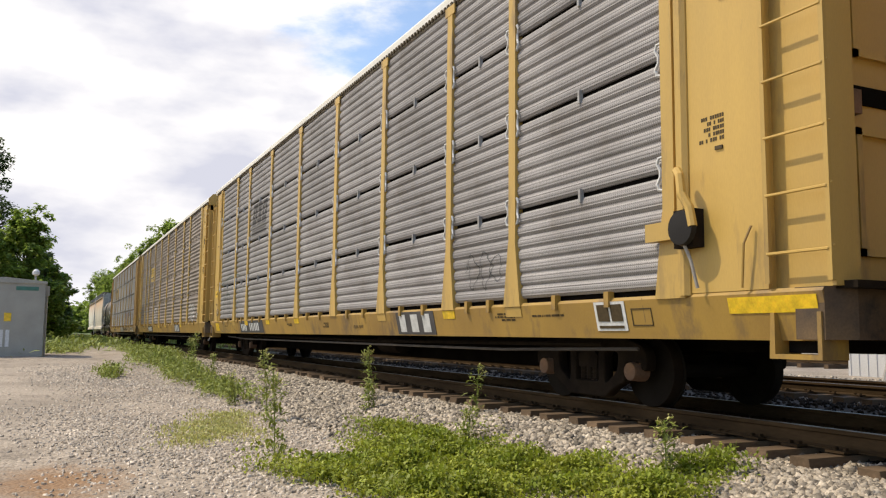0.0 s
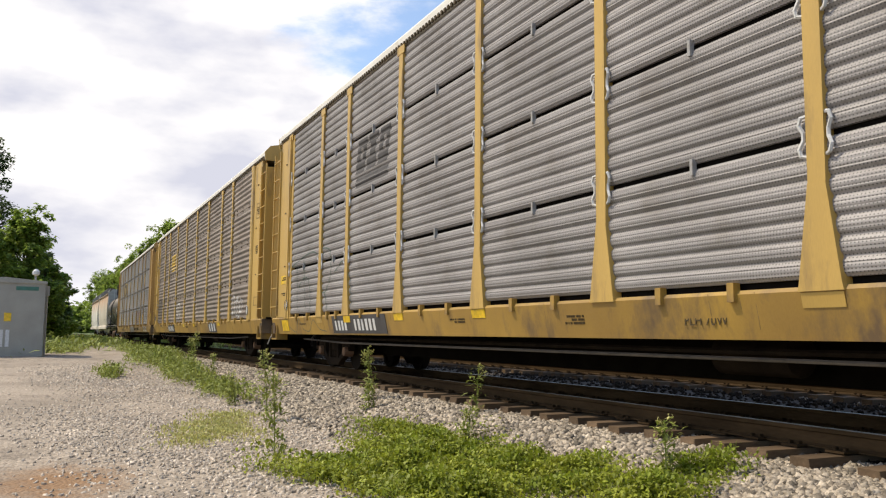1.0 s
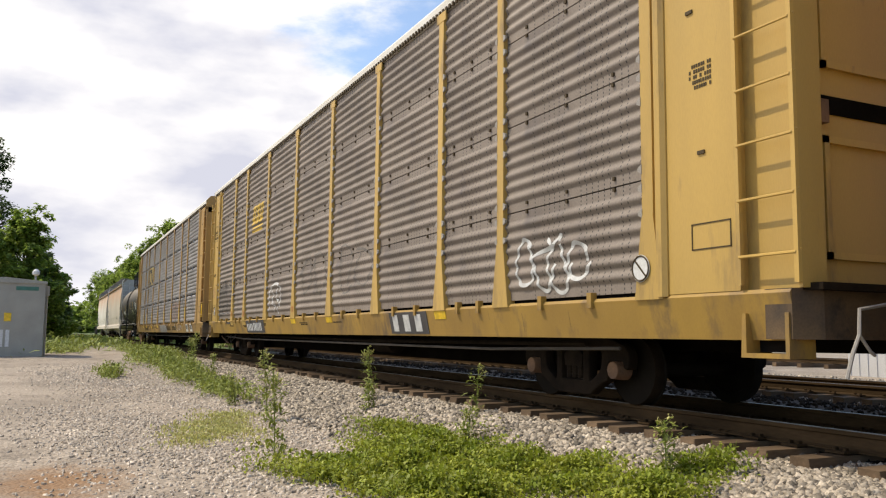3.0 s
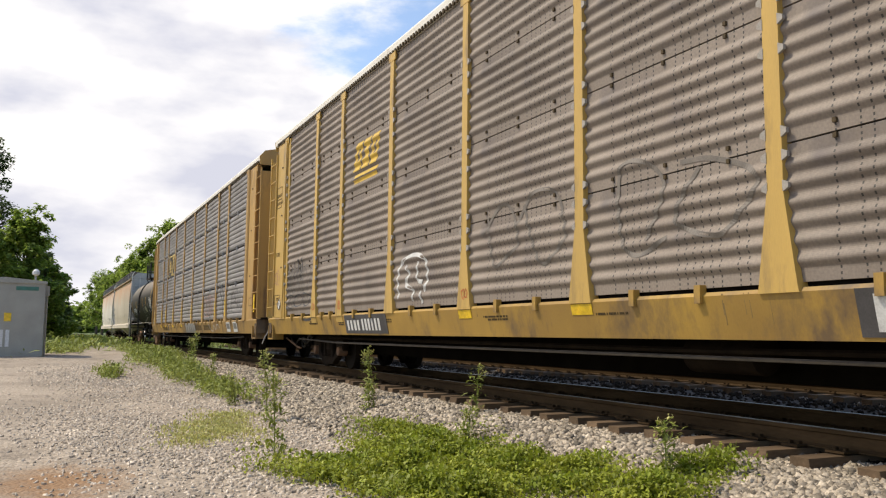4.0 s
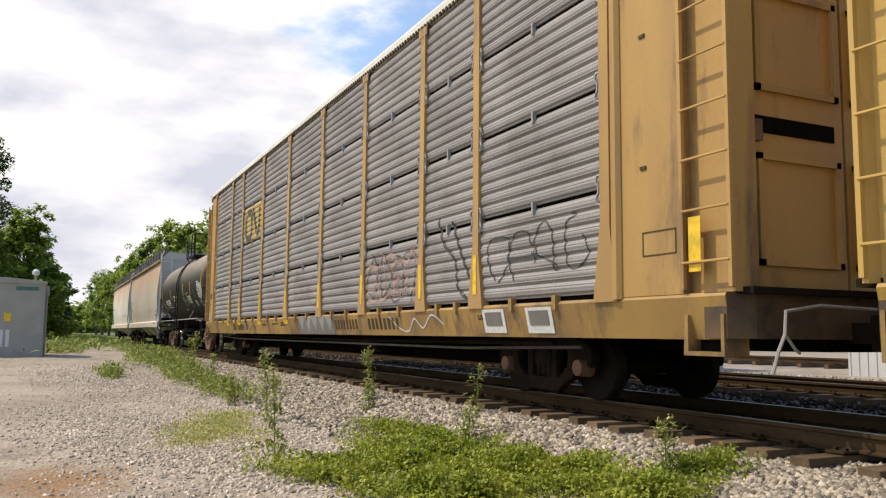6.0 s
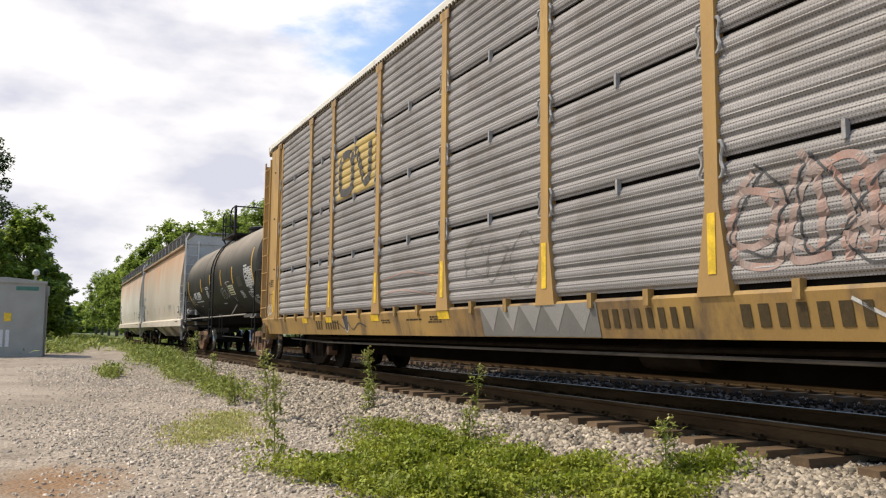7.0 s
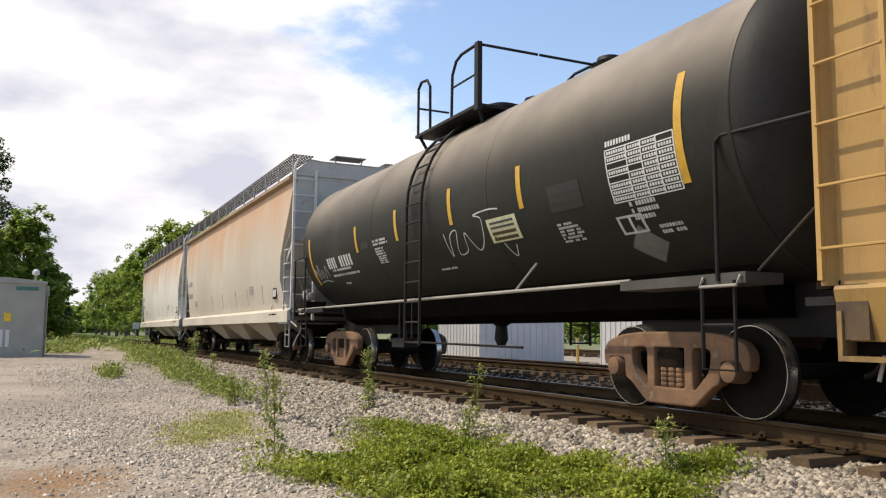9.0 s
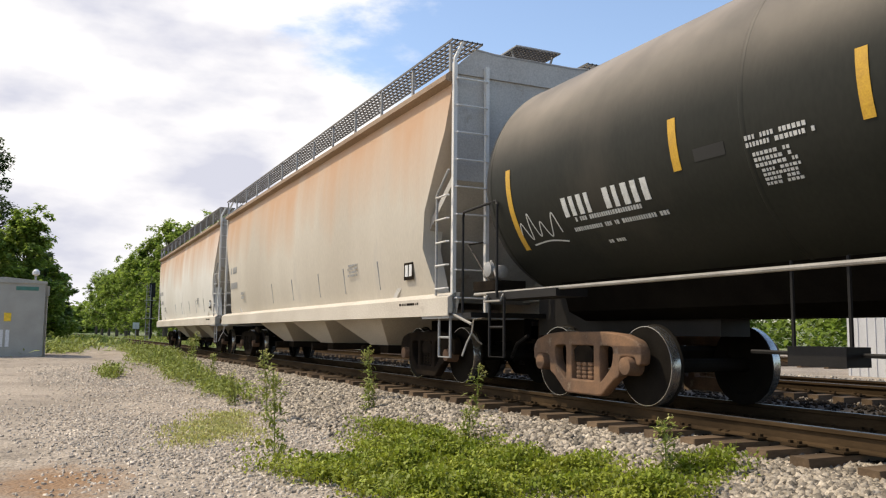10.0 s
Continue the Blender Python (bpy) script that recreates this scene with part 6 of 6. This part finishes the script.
    for y in (3.2, 5.2, 7.0, 9.3, 11.4):
        part("card_strip", Shape().extrude([(-1.452, 1.62), (-1.535, 2.15), (-1.51, 2.15), (-1.43, 1.62)], y, y + 0.03), GREY_STEEL, car)
    p = plate("placard", car, 1.55, 1.95, 1.72, 2.02, -1.50, GRIME, "small dark data placard")
    for k in (0, 1):
        plate("placard_field", p, 1.60 + k * 0.17, 1.72 + k * 0.17, 1.78, 1.98, -1.506, WHITE)
    small_print(car, L - 1.1, 2.75, 1, 1.1, 0.20, -1.575, GREY_STEEL, hr)
    small_print(car, L - 1.2, 2.25, 1, 1.0, 0.20, -1.550, GREY_STEEL, hr)
    small_print(car, L - 2.6, 2.0, 2, 0.7, 0.09, -1.535, GREY_STEEL, hr)
    small_print(car, 5.0, 2.15, 4, 0.7, 0.045, -1.535, GREY_STEEL, hr)
    small_print(car, 1.9, 1.27, 1, 0.8, 0.04, -1.602, GRIME, hr)
    part("retainer_box", Shape().box(0.25, 0.65, -0.16, 0.0, 1.3, 1.55).tube([(0.3, -0.12, 1.6), (0.6, -0.12, 1.6)], 0.07, 8), GRIME, car)
    # hopper bays
    bay = Shape()
    v = [(-1.35, 0, 1.3), (1.35, 0, 1.3), (1.35, 3.6, 1.3), (-1.35, 3.6, 1.3), (-0.6, 1.3, 0.55), (0.6, 1.3, 0.55), (0.6, 2.3, 0.55), (-0.6, 2.3, 0.55)]
    bay.add(v, [(0, 1, 2, 3), (4, 7, 6, 5), (0, 4, 5, 1), (1, 5, 6, 2), (2, 6, 7, 3), (3, 7, 4, 0)])
    bay = bay.mesh("hopper_bay", HOPPER_SILL)
    outlet = Shape().box(-0.62, 0.62, 1.25, 2.35, 0.40, 0.56).tube([(-1.0, 1.8, 0.46), (-0.6, 1.8, 0.46)], 0.09, 10).mesh("outlet", GRIME)
    for i in range(3):
        b = part("hopper_bay", bay, HOPPER_SILL, car, at=pose(0, 3.6 + i * 3.7, 0))
        part("outlet", outlet, GRIME, b)
    return car


HOPPER_SILL = material("dusty_cream_paint", (0.62, 0.56, 0.47), 0.65, other=(0.50, 0.44, 0.36), scale=0.9, fine=40, bump=0.05, dirt=(0.28, 0.21, 0.15), dirt_at=0.6, stretch=(1, 0.6, 1))
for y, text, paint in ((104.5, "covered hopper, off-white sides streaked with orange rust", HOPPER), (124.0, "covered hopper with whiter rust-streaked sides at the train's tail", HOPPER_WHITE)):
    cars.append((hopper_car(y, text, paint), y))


# ---- lineside ----
def signal_cabinet():
    c = thing("signal_cabinet", "grey aluminium signal equipment house on the gravel", "cabinet", at=pose(-0.22, 33.0, float(height(-0.9, 33.0)) - 0.02))
    part("body", Shape().box(-2.6, 0.0, 0.0, 2.4, 0.0, 2.62), GALV_BOX, c)
    part("roof", Shape().extrude([(-2.68, 2.62), (0.05, 2.62), (0.05, 2.70), (-1.3, 2.82), (-2.68, 2.70)], -0.06, 2.46), GALV_BOX, c)
    part("base", Shape().box(-2.5, -0.1, 0.1, 2.3, -0.12, 0.0), DARK, c)
    part("corner_trim", Shape().box(-0.05, 0.01, -0.02, 0.0, 0.0, 2.62).box(0.0, 0.02, -0.02, 0.05, 0.0, 2.62), GALV_BOX, c)
    part("name_plate", Shape().box(-0.95, -0.22, -0.015, 0.0, 2.36, 2.5), material("green_plate", (0.06, 0.20, 0.15), 0.5), c, "dark green name plate")
    part("warning_label", Shape().box(-1.28, -1.05, -0.01, 0.0, 1.25, 1.55), BRIGHT, c, "yellow warning label")
    part("notice", Shape().box(-1.42, -1.28, -0.01, 0.0, 0.35, 0.95).box(-1.2, -1.08, -0.01, 0.0, 0.35, 0.95), WHITE, c, "white paper notices")
    part("conduit", Shape().tube([(0.06, 0.3, 0.0), (0.06, 0.3, 2.3)], 0.04).box(0.0, 0.14, 0.18, 0.44, 2.2, 2.55), GALV_BOX, c)


signal_cabinet()


def beacon():
    t = thing("lamp_post", "slender post with a small white lamp", "lamp", at=pose(-0.75, 44, float(height(-1, 44)) - 0.4))
    part("pole", Shape().tube([(0, 0, 0), (0, 0, 4.0)], 0.05), GREY_STEEL, t)
    part("lamp", Shape().lathe([(3.95, 0.06), (4.02, 0.16), (4.16, 0.16), (4.28, 0.05)], 12, "z"), WHITE, t, smooth=True)


beacon()


def signal_mast():
    t = thing("signal_mast", "dark railway signal mast with a ladder and cage", "signal", at=pose(9.6, 92, float(height(9.6, 92))))
    part("mast", Shape().tube([(0, 0, 0), (0, 0, 6.3)], 0.10, 10), BLACK_STEEL, t)
    s = Shape().tube([(-0.55, -0.2, 0.3), (-0.55, -0.2, 6.2)], 0.035).tube([(-0.15, -0.2, 0.3), (-0.15, -0.2, 6.2)], 0.035)
    lad = part("ladder", s, GREY_STEEL, t)
    for i in range(15):
        part("rung", Shape().tube([(-0.55, -0.2, 0.5 + i * 0.38), (-0.15, -0.2, 0.5 + i * 0.38)], 0.02), GREY_STEEL, lad)
    part("head", Shape().box(-0.3, 0.3, -0.15, 0.1, 4.9, 6.4), BLACK_STEEL, t)
    part("platform", Shape().box(-0.7, 0.4, -0.5, 0.3, 4.5, 4.56).box(-0.7, 0.4, -0.5, 0.3, 2.6, 2.66), GREY_STEEL, t)
    part("footing", Shape().box(-1.1, 0.5, -0.5, 0.5, -0.1, 0.25), SHED, t, "pale concrete footing")


signal_mast()


def sign_board():
    t = thing("track_sign", "small white square sign on a thin post", "sign", at=pose(9.9, 112, float(height(9.9, 112))))
    part("post", Shape().tube([(0, 0, 0), (0, 0, 2.2)], 0.04), GREY_STEEL, t)
    part("board", Shape().box(-0.4, 0.4, -0.03, 0.0, 1.6, 2.4), WHITE, t)


sign_board()


def shed(x, y, wide, deep, high, turn, label):
    t = thing("shed", label, "shed", at=pose(x, y, float(height(x, y)) - 0.02, 0, 0, turn))
    part("wall", Shape().box(0, wide, 0, deep, 0, high), SHED, t)
    rib = Shape().box(-0.02, 0.02, -0.025, 0.0, 0, high).mesh("rib", SHED)
    for i in range(int(wide / 0.3) + 1):
        part("rib", rib, SHED, t, at=pose(min(0.02 + i * 0.3, wide - 0.02), 0, 0))
    rib2 = Shape().box(-0.025, 0.0, -0.02, 0.02, 0, high).mesh("rib", SHED)
    for i in range(int(deep / 0.3) + 1):
        part("rib", rib2, SHED, t, at=pose(0, min(0.02 + i * 0.3, deep - 0.02), 0))
    part("roof", Shape().extrude([(-0.15, high), (wide / 2, high + 0.5), (wide + 0.15, high)], -0.15, deep + 0.15), GREY_STEEL, t)
    return t


shed(15.9, 29.8, 4.1, 4.0, 2.4, 0, "long white corrugated metal shed beyond the second track")
shed(18.4, 22.0, 3.0, 3.0, 2.5, 0, "white corrugated metal shed across the yard")
shed(22.5, 14.4, 4.0, 3.4, 2.6, 0, "white sheet-metal hut beside the yard tracks")
railway(24.5 + 3.5, 5, 60, "rusty siding in the pale gravel yard", 1.2)


def marker(x, y):
    t = thing("marker_post", "short striped yellow marker post", "post", at=pose(x, y, float(height(x, y)) - 0.02))
    part("post", Shape().tube([(0, 0, 0), (0, 0, 1.1)], 0.06, 8), YELLOW, t)
    part("band", Shape().tube([(0, 0, 0.8), (0, 0, 0.95)], 0.063, 8), WHITE, t)


marker(19.6, 28.2)


# ---- stones ----
def ballast():
    spots = np.concatenate([scatter(46000, 3.3, 5.75, 3.2, 36, 1, 2.2), scatter(9000, 5.5, 6.3, 3.0, 36, 2, 2.0), scatter(5000, 3.3, 5.75, -6, 3.4, 8, 0.8)])
    keep = spots[:, 0] > 3.3 + 1.1 * np.random.default_rng(4).random(len(spots)) ** 2
    stones("ballast", "angular pale limestone ballast along the track", spots[keep], 0.058, STONE, 0.6)
    # these two beds carry the train's shade in their stone colour
    stones("track_bed", "stones between the rails, coloured near-black for the shade under the train", scatter(12000, 6.2, 8.5, 3.0, 45, 6, 1.8), 0.06, BED_SHADE, 0.6)
    stones("drain_stones", "brown stones between the two tracks, darkened for the train's shadow", scatter(11000, 8.4, 12.2, 5, 45, 5, 1.5), 0.06, DRAIN_SHADE, 0.6)
    stones("crib_stones", "weathered stones between the sleepers of the second track", scatter(9000, 12.0, 14.8, 6, 45, 15, 1.5), 0.06, MIXED, 0.6)
    stones("far_ballast", "pale ballast round the second track", scatter(6000, 14.6, 21, 8, 40, 3, 1.3), 0.06, STONE, 0.6)


ballast()
gravel_spots = scatter(90000, -2.0, 4.3, 4.0, 28, 7, 2.1)
patch = np.sin(gravel_spots[:, 0] * 1.3 + 1.0) + np.sin(gravel_spots[:, 1] * 0.6 + gravel_spots[:, 0]) + 1.2 * (gravel_spots[:, 0] - 1.0) + np.random.default_rng(9).normal(size=len(gravel_spots)) * 1.3
stones("gravel", "loose pale gravel trodden into the lot", gravel_spots[patch > 0.55], 0.038, CHIP, 0.32, -0.010)


# ---- plants ----
def leaf_cloud(spots, size, rng, up=0.4, long=1.5):
    """Bent leaf blades, two quads each, at the places given."""
    n = len(spots)
    a = rng.random(n) * TAU
    tilt = (rng.random(n) - 0.5) * 1.6 + up
    d = np.stack([np.cos(a) * np.cos(tilt), np.sin(a) * np.cos(tilt), np.sin(tilt)], -1)
    s = np.stack([-np.sin(a), np.cos(a), (rng.random(n) - 0.5) * 0.9], -1)
    k = (size * (0.5 + rng.random(n)))[:, None]
    droop = np.array([0, 0, -0.25])
    v = np.stack([spots - s * k * 0.12, spots + s * k * 0.12, spots + d * k * long * 0.5 + s * k * 0.42, spots + d * k * long * 0.5 - s * k * 0.42,
                  spots + (d + droop) * k * long + s * k * 0.10, spots + (d + droop) * k * long - s * k * 0.10], 1)
    f = (np.arange(n)[:, None, None] * 6 + np.array([(0, 1, 2, 3), (3, 2, 4, 5)])[None]).reshape(-1, 4)
    return v.reshape(-1, 3), f


def cover(name, label, blobs, n, size, tall, mat, seed, up=0.5, long=1.5):
    """Low growth in uneven patches: blobs of (x, y, rx, ry)."""
    rng = np.random.default_rng(seed)
    area = np.array([b[2] * b[3] for b in blobs])
    pts = []
    for b, share in zip(blobs, area / area.sum()):
        m = int(n * share)
        a, r = rng.random(m) * TAU, np.sqrt(rng.random(m)) * (0.55 + 0.75 * rng.random(m) ** 1.5)
        r = r * (1 + 0.28 * np.sin(3 * a + b[0] * 5) + 0.18 * np.sin(7 * a + b[1] * 3))
        pts.append(np.stack([b[0] + b[2] * r * np.cos(a), b[1] + b[3] * r * np.sin(a)], -1))
    xy = np.concatenate(pts)
    lump = 0.5 + 0.5 * np.sin(xy[:, 0] * 5.1 + 1.3 * np.sin(xy[:, 1] * 3.3)) * np.sin(xy[:, 1] * 4.2 + xy[:, 0])
    keep = rng.random(len(xy)) < 0.35 + 0.8 * lump
    xy, lump = xy[keep], lump[keep]
    z = height(xy[:, 0], xy[:, 1]) + rng.random(len(xy)) * tall * (0.35 + lump)
    v, f = leaf_cloud(np.column_stack([xy, z]), size, rng, up, long)
    return tagged(new(name, cloud_mesh(name, v, f, mat)), label, name, kind="stuff")


cover("clover", "bright green low clover and broadleaf weeds", [(2.55, 7.2, 0.65, 1.0), (3.2, 6.8, 0.8, 1.2), (3.8, 7.9, 0.7, 1.2), (4.1, 9.5, 0.35, 1.3), (4.15, 6.3, 0.45, 0.9), (3.0, 5.9, 0.7, 0.6), (4.2, 5.1, 0.5, 0.4), (4.95, 5.4, 0.45, 0.35)], 90000, 0.028, 0.20, LEAF_NEAR, 11, 0.8)
cover("dry_grass_patch", "thin yellow-green grass on the gravel", [(2.1, 11.7, 0.55, 1.7), (1.75, 10.8, 0.5, 1.0), (2.6, 13.0, 0.4, 1.2)], 6500, 0.022, 0.02, DRY, 12, 1.1, 2.2)
cover("verge_weeds", "straggling green weeds along the foot of the ballast", [(3.35, 18, 0.4, 2.4), (3.3, 23, 0.6, 4), (3.25, 30, 0.75, 6), (1.45, 23, 0.35, 1.4), (0.55, 42, 0.6, 6), (3.9, 38, 0.9, 8)], 52000, 0.045, 0.26, LEAF_WEED, 13, 0.7, 2.2)
cover("far_grass", "rough grass on the far verge", [(0, 55, 3.5, 14), (3, 75, 2.0, 25), (12, 95, 2.5, 40)], 30000, 0.12, 0.35, LEAF_WEED, 14, 0.8, 2.2)


def weed(x, y, tall, seed, bushy=1.0, label="tall weed stalk with narrow leaves and small pale buds"):
    rng = np.random.default_rng(seed)
    t = thing("weed", label, "plant", "tall weeds by the track", at=pose(x, y, float(height(x, y)) - 0.01))
    lean = rng.normal(size=2) * 0.06
    curve = [(lean[0] * (i / 6) ** 2 * tall, lean[1] * (i / 6) ** 2 * tall, tall * i / 6) for i in range(7)]
    s = Shape().tube(curve, 0.006, 5)
    tips = []
    for i in range(int(7 * bushy)):
        h = tall * (0.60 + 0.38 * rng.random())
        a = rng.random() * TAU
        reach = (1.05 - h / tall) * 0.5 * tall * 0.5 + 0.05
        p0 = Vector((lean[0] * (h / tall) ** 2 * tall, lean[1] * (h / tall) ** 2 * tall, h))
        p1 = p0 + Vector((math.cos(a) * reach * 0.6, math.sin(a) * reach * 0.6, reach * 0.5))
        p2 = p0 + Vector((math.cos(a) * reach, math.sin(a) * reach, reach * 0.75))
        s.tube([p0, p1, p2], 0.0035, 4)
        tips += [p1, p2, (p1 + p2) / 2]
    stem = part("stem", s, LEAF_WEED, t)
    n = int(120 * bushy)
    h = tall * rng.random(n) ** 1.1 * 0.92
    spots = np.stack([lean[0] * (h / tall) ** 2 * tall + rng.normal(size=n) * 0.05, lean[1] * (h / tall) ** 2 * tall + rng.normal(size=n) * 0.05, h], -1)
    v, f = leaf_cloud(spots, 0.024 + 0.005 * bushy, rng, 0.5, 2.6)
    tagged(part("leaves", cloud_mesh("leaves", v, f, LEAF_WEED), LEAF_WEED, t), kind="stuff")
    tips = np.array([tuple(p) for p in tips for _ in range(4)]) + rng.normal(size=(len(tips) * 4, 3)) * 0.012
    v, f = leaf_cloud(tips, 0.02, rng, 0.5, 1.2)
    tagged(part("bud_cluster", cloud_mesh("bud_cluster", v, f, DRY), DRY, t, "pale small buds"), kind="stuff")
    return t


WEEDS = ((5.0, 13.4, 0.85, 1.3), (3.0, 12.4, 0.95, 1.2), (5.45, 10.3, 0.62, 0.7), (4.7, 5.5, 0.48, 0.8), (4.3, 28, 0.9, 1.4), (4.0, 26.5, 0.8, 1.3), (3.1, 15.5, 0.55, 1.2), (2.05, 8.1, 0.85, 1.1),
         (3.9, 22, 0.6, 1.2), (4.7, 12.6, 0.45, 1.0), (4.5, 8.7, 0.4, 1.0))
for i, (x, y, tall, bushy) in enumerate(WEEDS):
    weed(x, y, tall * 1.12, 40 + i, bushy * 1.35)


# ---- trees ----
def tree(x, y, tall, wide, seed, mat=None, leaves=3200, label="leafy green broadleaf tree beside the railway", leaf=0.30, low=0.03, group="lineside trees"):
    rng = np.random.default_rng(seed)
    mat = mat or LEAF_TREE
    t = thing("tree", label, "tree", group, at=pose(x, y, float(height(x, y)) - 0.05))
    s = Shape()
    base = [Vector((0, 0, 0)), Vector((rng.normal() * 0.1, rng.normal() * 0.1, tall * 0.3)), Vector((rng.normal() * 0.25, rng.normal() * 0.25, tall * 0.75))]
    for k in range(3):
        s.tube([base[0].lerp(base[1], k / 3), base[0].lerp(base[1], (k + 1) / 3)], tall * 0.022 * (1 - k * 0.14), 8)
    s.tube(base[1:], tall * 0.012, 7)
    hubs = []
    for i in range(16):
        h = tall * (low + 0.10 + (0.86 - low) * (i + rng.random()) / 16)
        a = i * 2.4 + rng.normal() * 0.4
        u = (h / tall - low) / (1 - low)
        reach = wide * (0.45 + 0.55 * math.sin(math.pi * min(1, u * 0.8 + 0.22))) * (0.6 + 0.5 * rng.random()) * (1.0 if u < 0.75 else 0.65)
        p = Vector((math.cos(a) * reach, math.sin(a) * reach, h))
        s.tube([Vector((0, 0, h * 0.72)), p * 0.55 + Vector((0, 0, h * 0.36)), p], tall * 0.005, 5)
        hubs.append((tuple(p), wide * (0.30 + 0.22 * rng.random())))
    hubs.append(((0, 0, tall * 0.9), wide * 0.35))
    part("trunk", s, BARK, t)
    pts = []
    for p, r in hubs:
        # each limb carries a clump of smaller tufts
        for _ in range(14):
            q = np.array(p) + rng.normal(size=3) * r * 0.55
            m = max(4, int(leaves / (len(hubs) * 14)))
            d = rng.normal(size=(m, 3))
            d /= np.linalg.norm(d, axis=1)[:, None]
            pts.append(q + d * (r * 0.42) * (0.4 + 0.6 * rng.random((m, 1))) * np.array([1, 1, 0.75]))
    pts = np.concatenate(pts)
    pts = pts[pts[:, 2] > 0.2]
    v, f = leaf_cloud(pts, leaf, rng, 0.1, 1.2)
    part("crown", cloud_mesh("crown", v, f, mat), mat, t)
    return t


TREES = [(-1.7, 58, 8.2, 2.3, LEAF_TREE), (-4.8, 56, 7.6, 2.6, LEAF_TREE), (-5.6, 71, 16.0, 3.6, LEAF_DARK), (-9.5, 66, 14.0, 3.6, LEAF_DARK), (-0.9, 70, 6.8, 1.5, LEAF_DARK), (-0.2, 62, 3.2, 1.0, LEAF_TREE), (-1.0, 95, 8.0, 2.2, LEAF_DARK), (-0.8, 130, 8.5, 2.6, LEAF_TREE)]
tr = random.Random(12)
for i in range(12):
    u = i / 11
    y = 74 + 16 * i * (0.75 + 0.35 * u)
    TREES.append((17.5 - 5 * u, y, 13.0 + 4.0 * float(smooth(80, 125, y)) + tr.uniform(-1.2, 1.6), 3.6, LEAF_TREE))
    TREES.append((24 - 4 * u, y + 6, 14.0 + 4.0 * float(smooth(80, 125, y)) + tr.uniform(-1.2, 1.6), 4.2, LEAF_TREE))
for i, (x, y, tall, wide, mat) in enumerate(TREES):
    tree(x, y, tall, wide, 100 + i, mat, leaves=15000 if y < 90 else 8000, leaf=0.20 if y < 90 else 0.34)


def woods(name, label, rows, seed, mat):
    """Far woods: trees too many to count, in one mesh of leaf clumps."""
    rng = np.random.default_rng(seed)
    pts, size = [], []
    for x, y, tall, wide in rows:
        z0 = float(height(x, y))
        for _ in range(40):
            a, u = rng.random() * TAU, rng.random()
            r = wide * math.sqrt(rng.random()) * (1.1 - 0.7 * u)
            c = np.array([x + r * math.cos(a), y + r * math.sin(a), z0 + tall * (0.05 + 0.9 * u)])
            pts.append(c + rng.normal(size=(60, 3)) * wide * 0.2)
    pts = np.concatenate(pts)
    v, f = leaf_cloud(pts, 0.0048 * np.hypot(pts[:, 0], pts[:, 1]).clip(60, 300).mean(), rng, 0.1, 1.3)
    tagged(new(name, cloud_mesh(name, v, f, mat)), label, "woods", kind="stuff")


wr = random.Random(77)
woods("far_woods", "distant green woods closing the view along the line", [(-60 + 9 * i + wr.uniform(-3, 3), 330 + wr.uniform(-30, 30) + abs(i - 7) * 2, wr.uniform(7, 10), 7) for i in range(26)], 5, LEAF_TREE)
woods("yard_woods", "line of green trees behind the yard", [(78 + wr.uniform(-5, 5), -40 + 9 * i, wr.uniform(6, 9), 6) for i in range(20)], 6, LEAF_TREE)


# ---- movement ----
# small surges and checks of the train's run, in metres, at these seconds
SURGE = ((0.0, 0.0), (3.2, 0.0), (4.0, 0.07), (4.5, 0.0), (5.0, -0.04), (5.5, -0.09), (6.2, -0.08), (7.0, -0.08), (7.5, 0.04), (8.0, 0.19), (8.5, 0.15), (9.0, 0.04), (9.5, 0.17), (10.0, 0.0))


def travelled(t):
    """How far the train has come at t seconds."""
    surge = float(np.interp(t, [a for a, _ in SURGE], [b for _, b in SURGE]))
    return 9.248 * t + 0.00826 * t * t - 0.22 * max(0.0, 1 - t / 0.8) ** 2 + surge


def motions():
    times = [i / 15 for i in range(151)]
    for ob, start in cars:
        walk(ob, [(t, pose(TRACK, start - travelled(t), 0)) for t in times])
    for axle, y, r in AXLES:
        walk(axle, [(t, pose(0, y, r, math.degrees(travelled(t) / r), 0, 0)) for t in times])


motions()
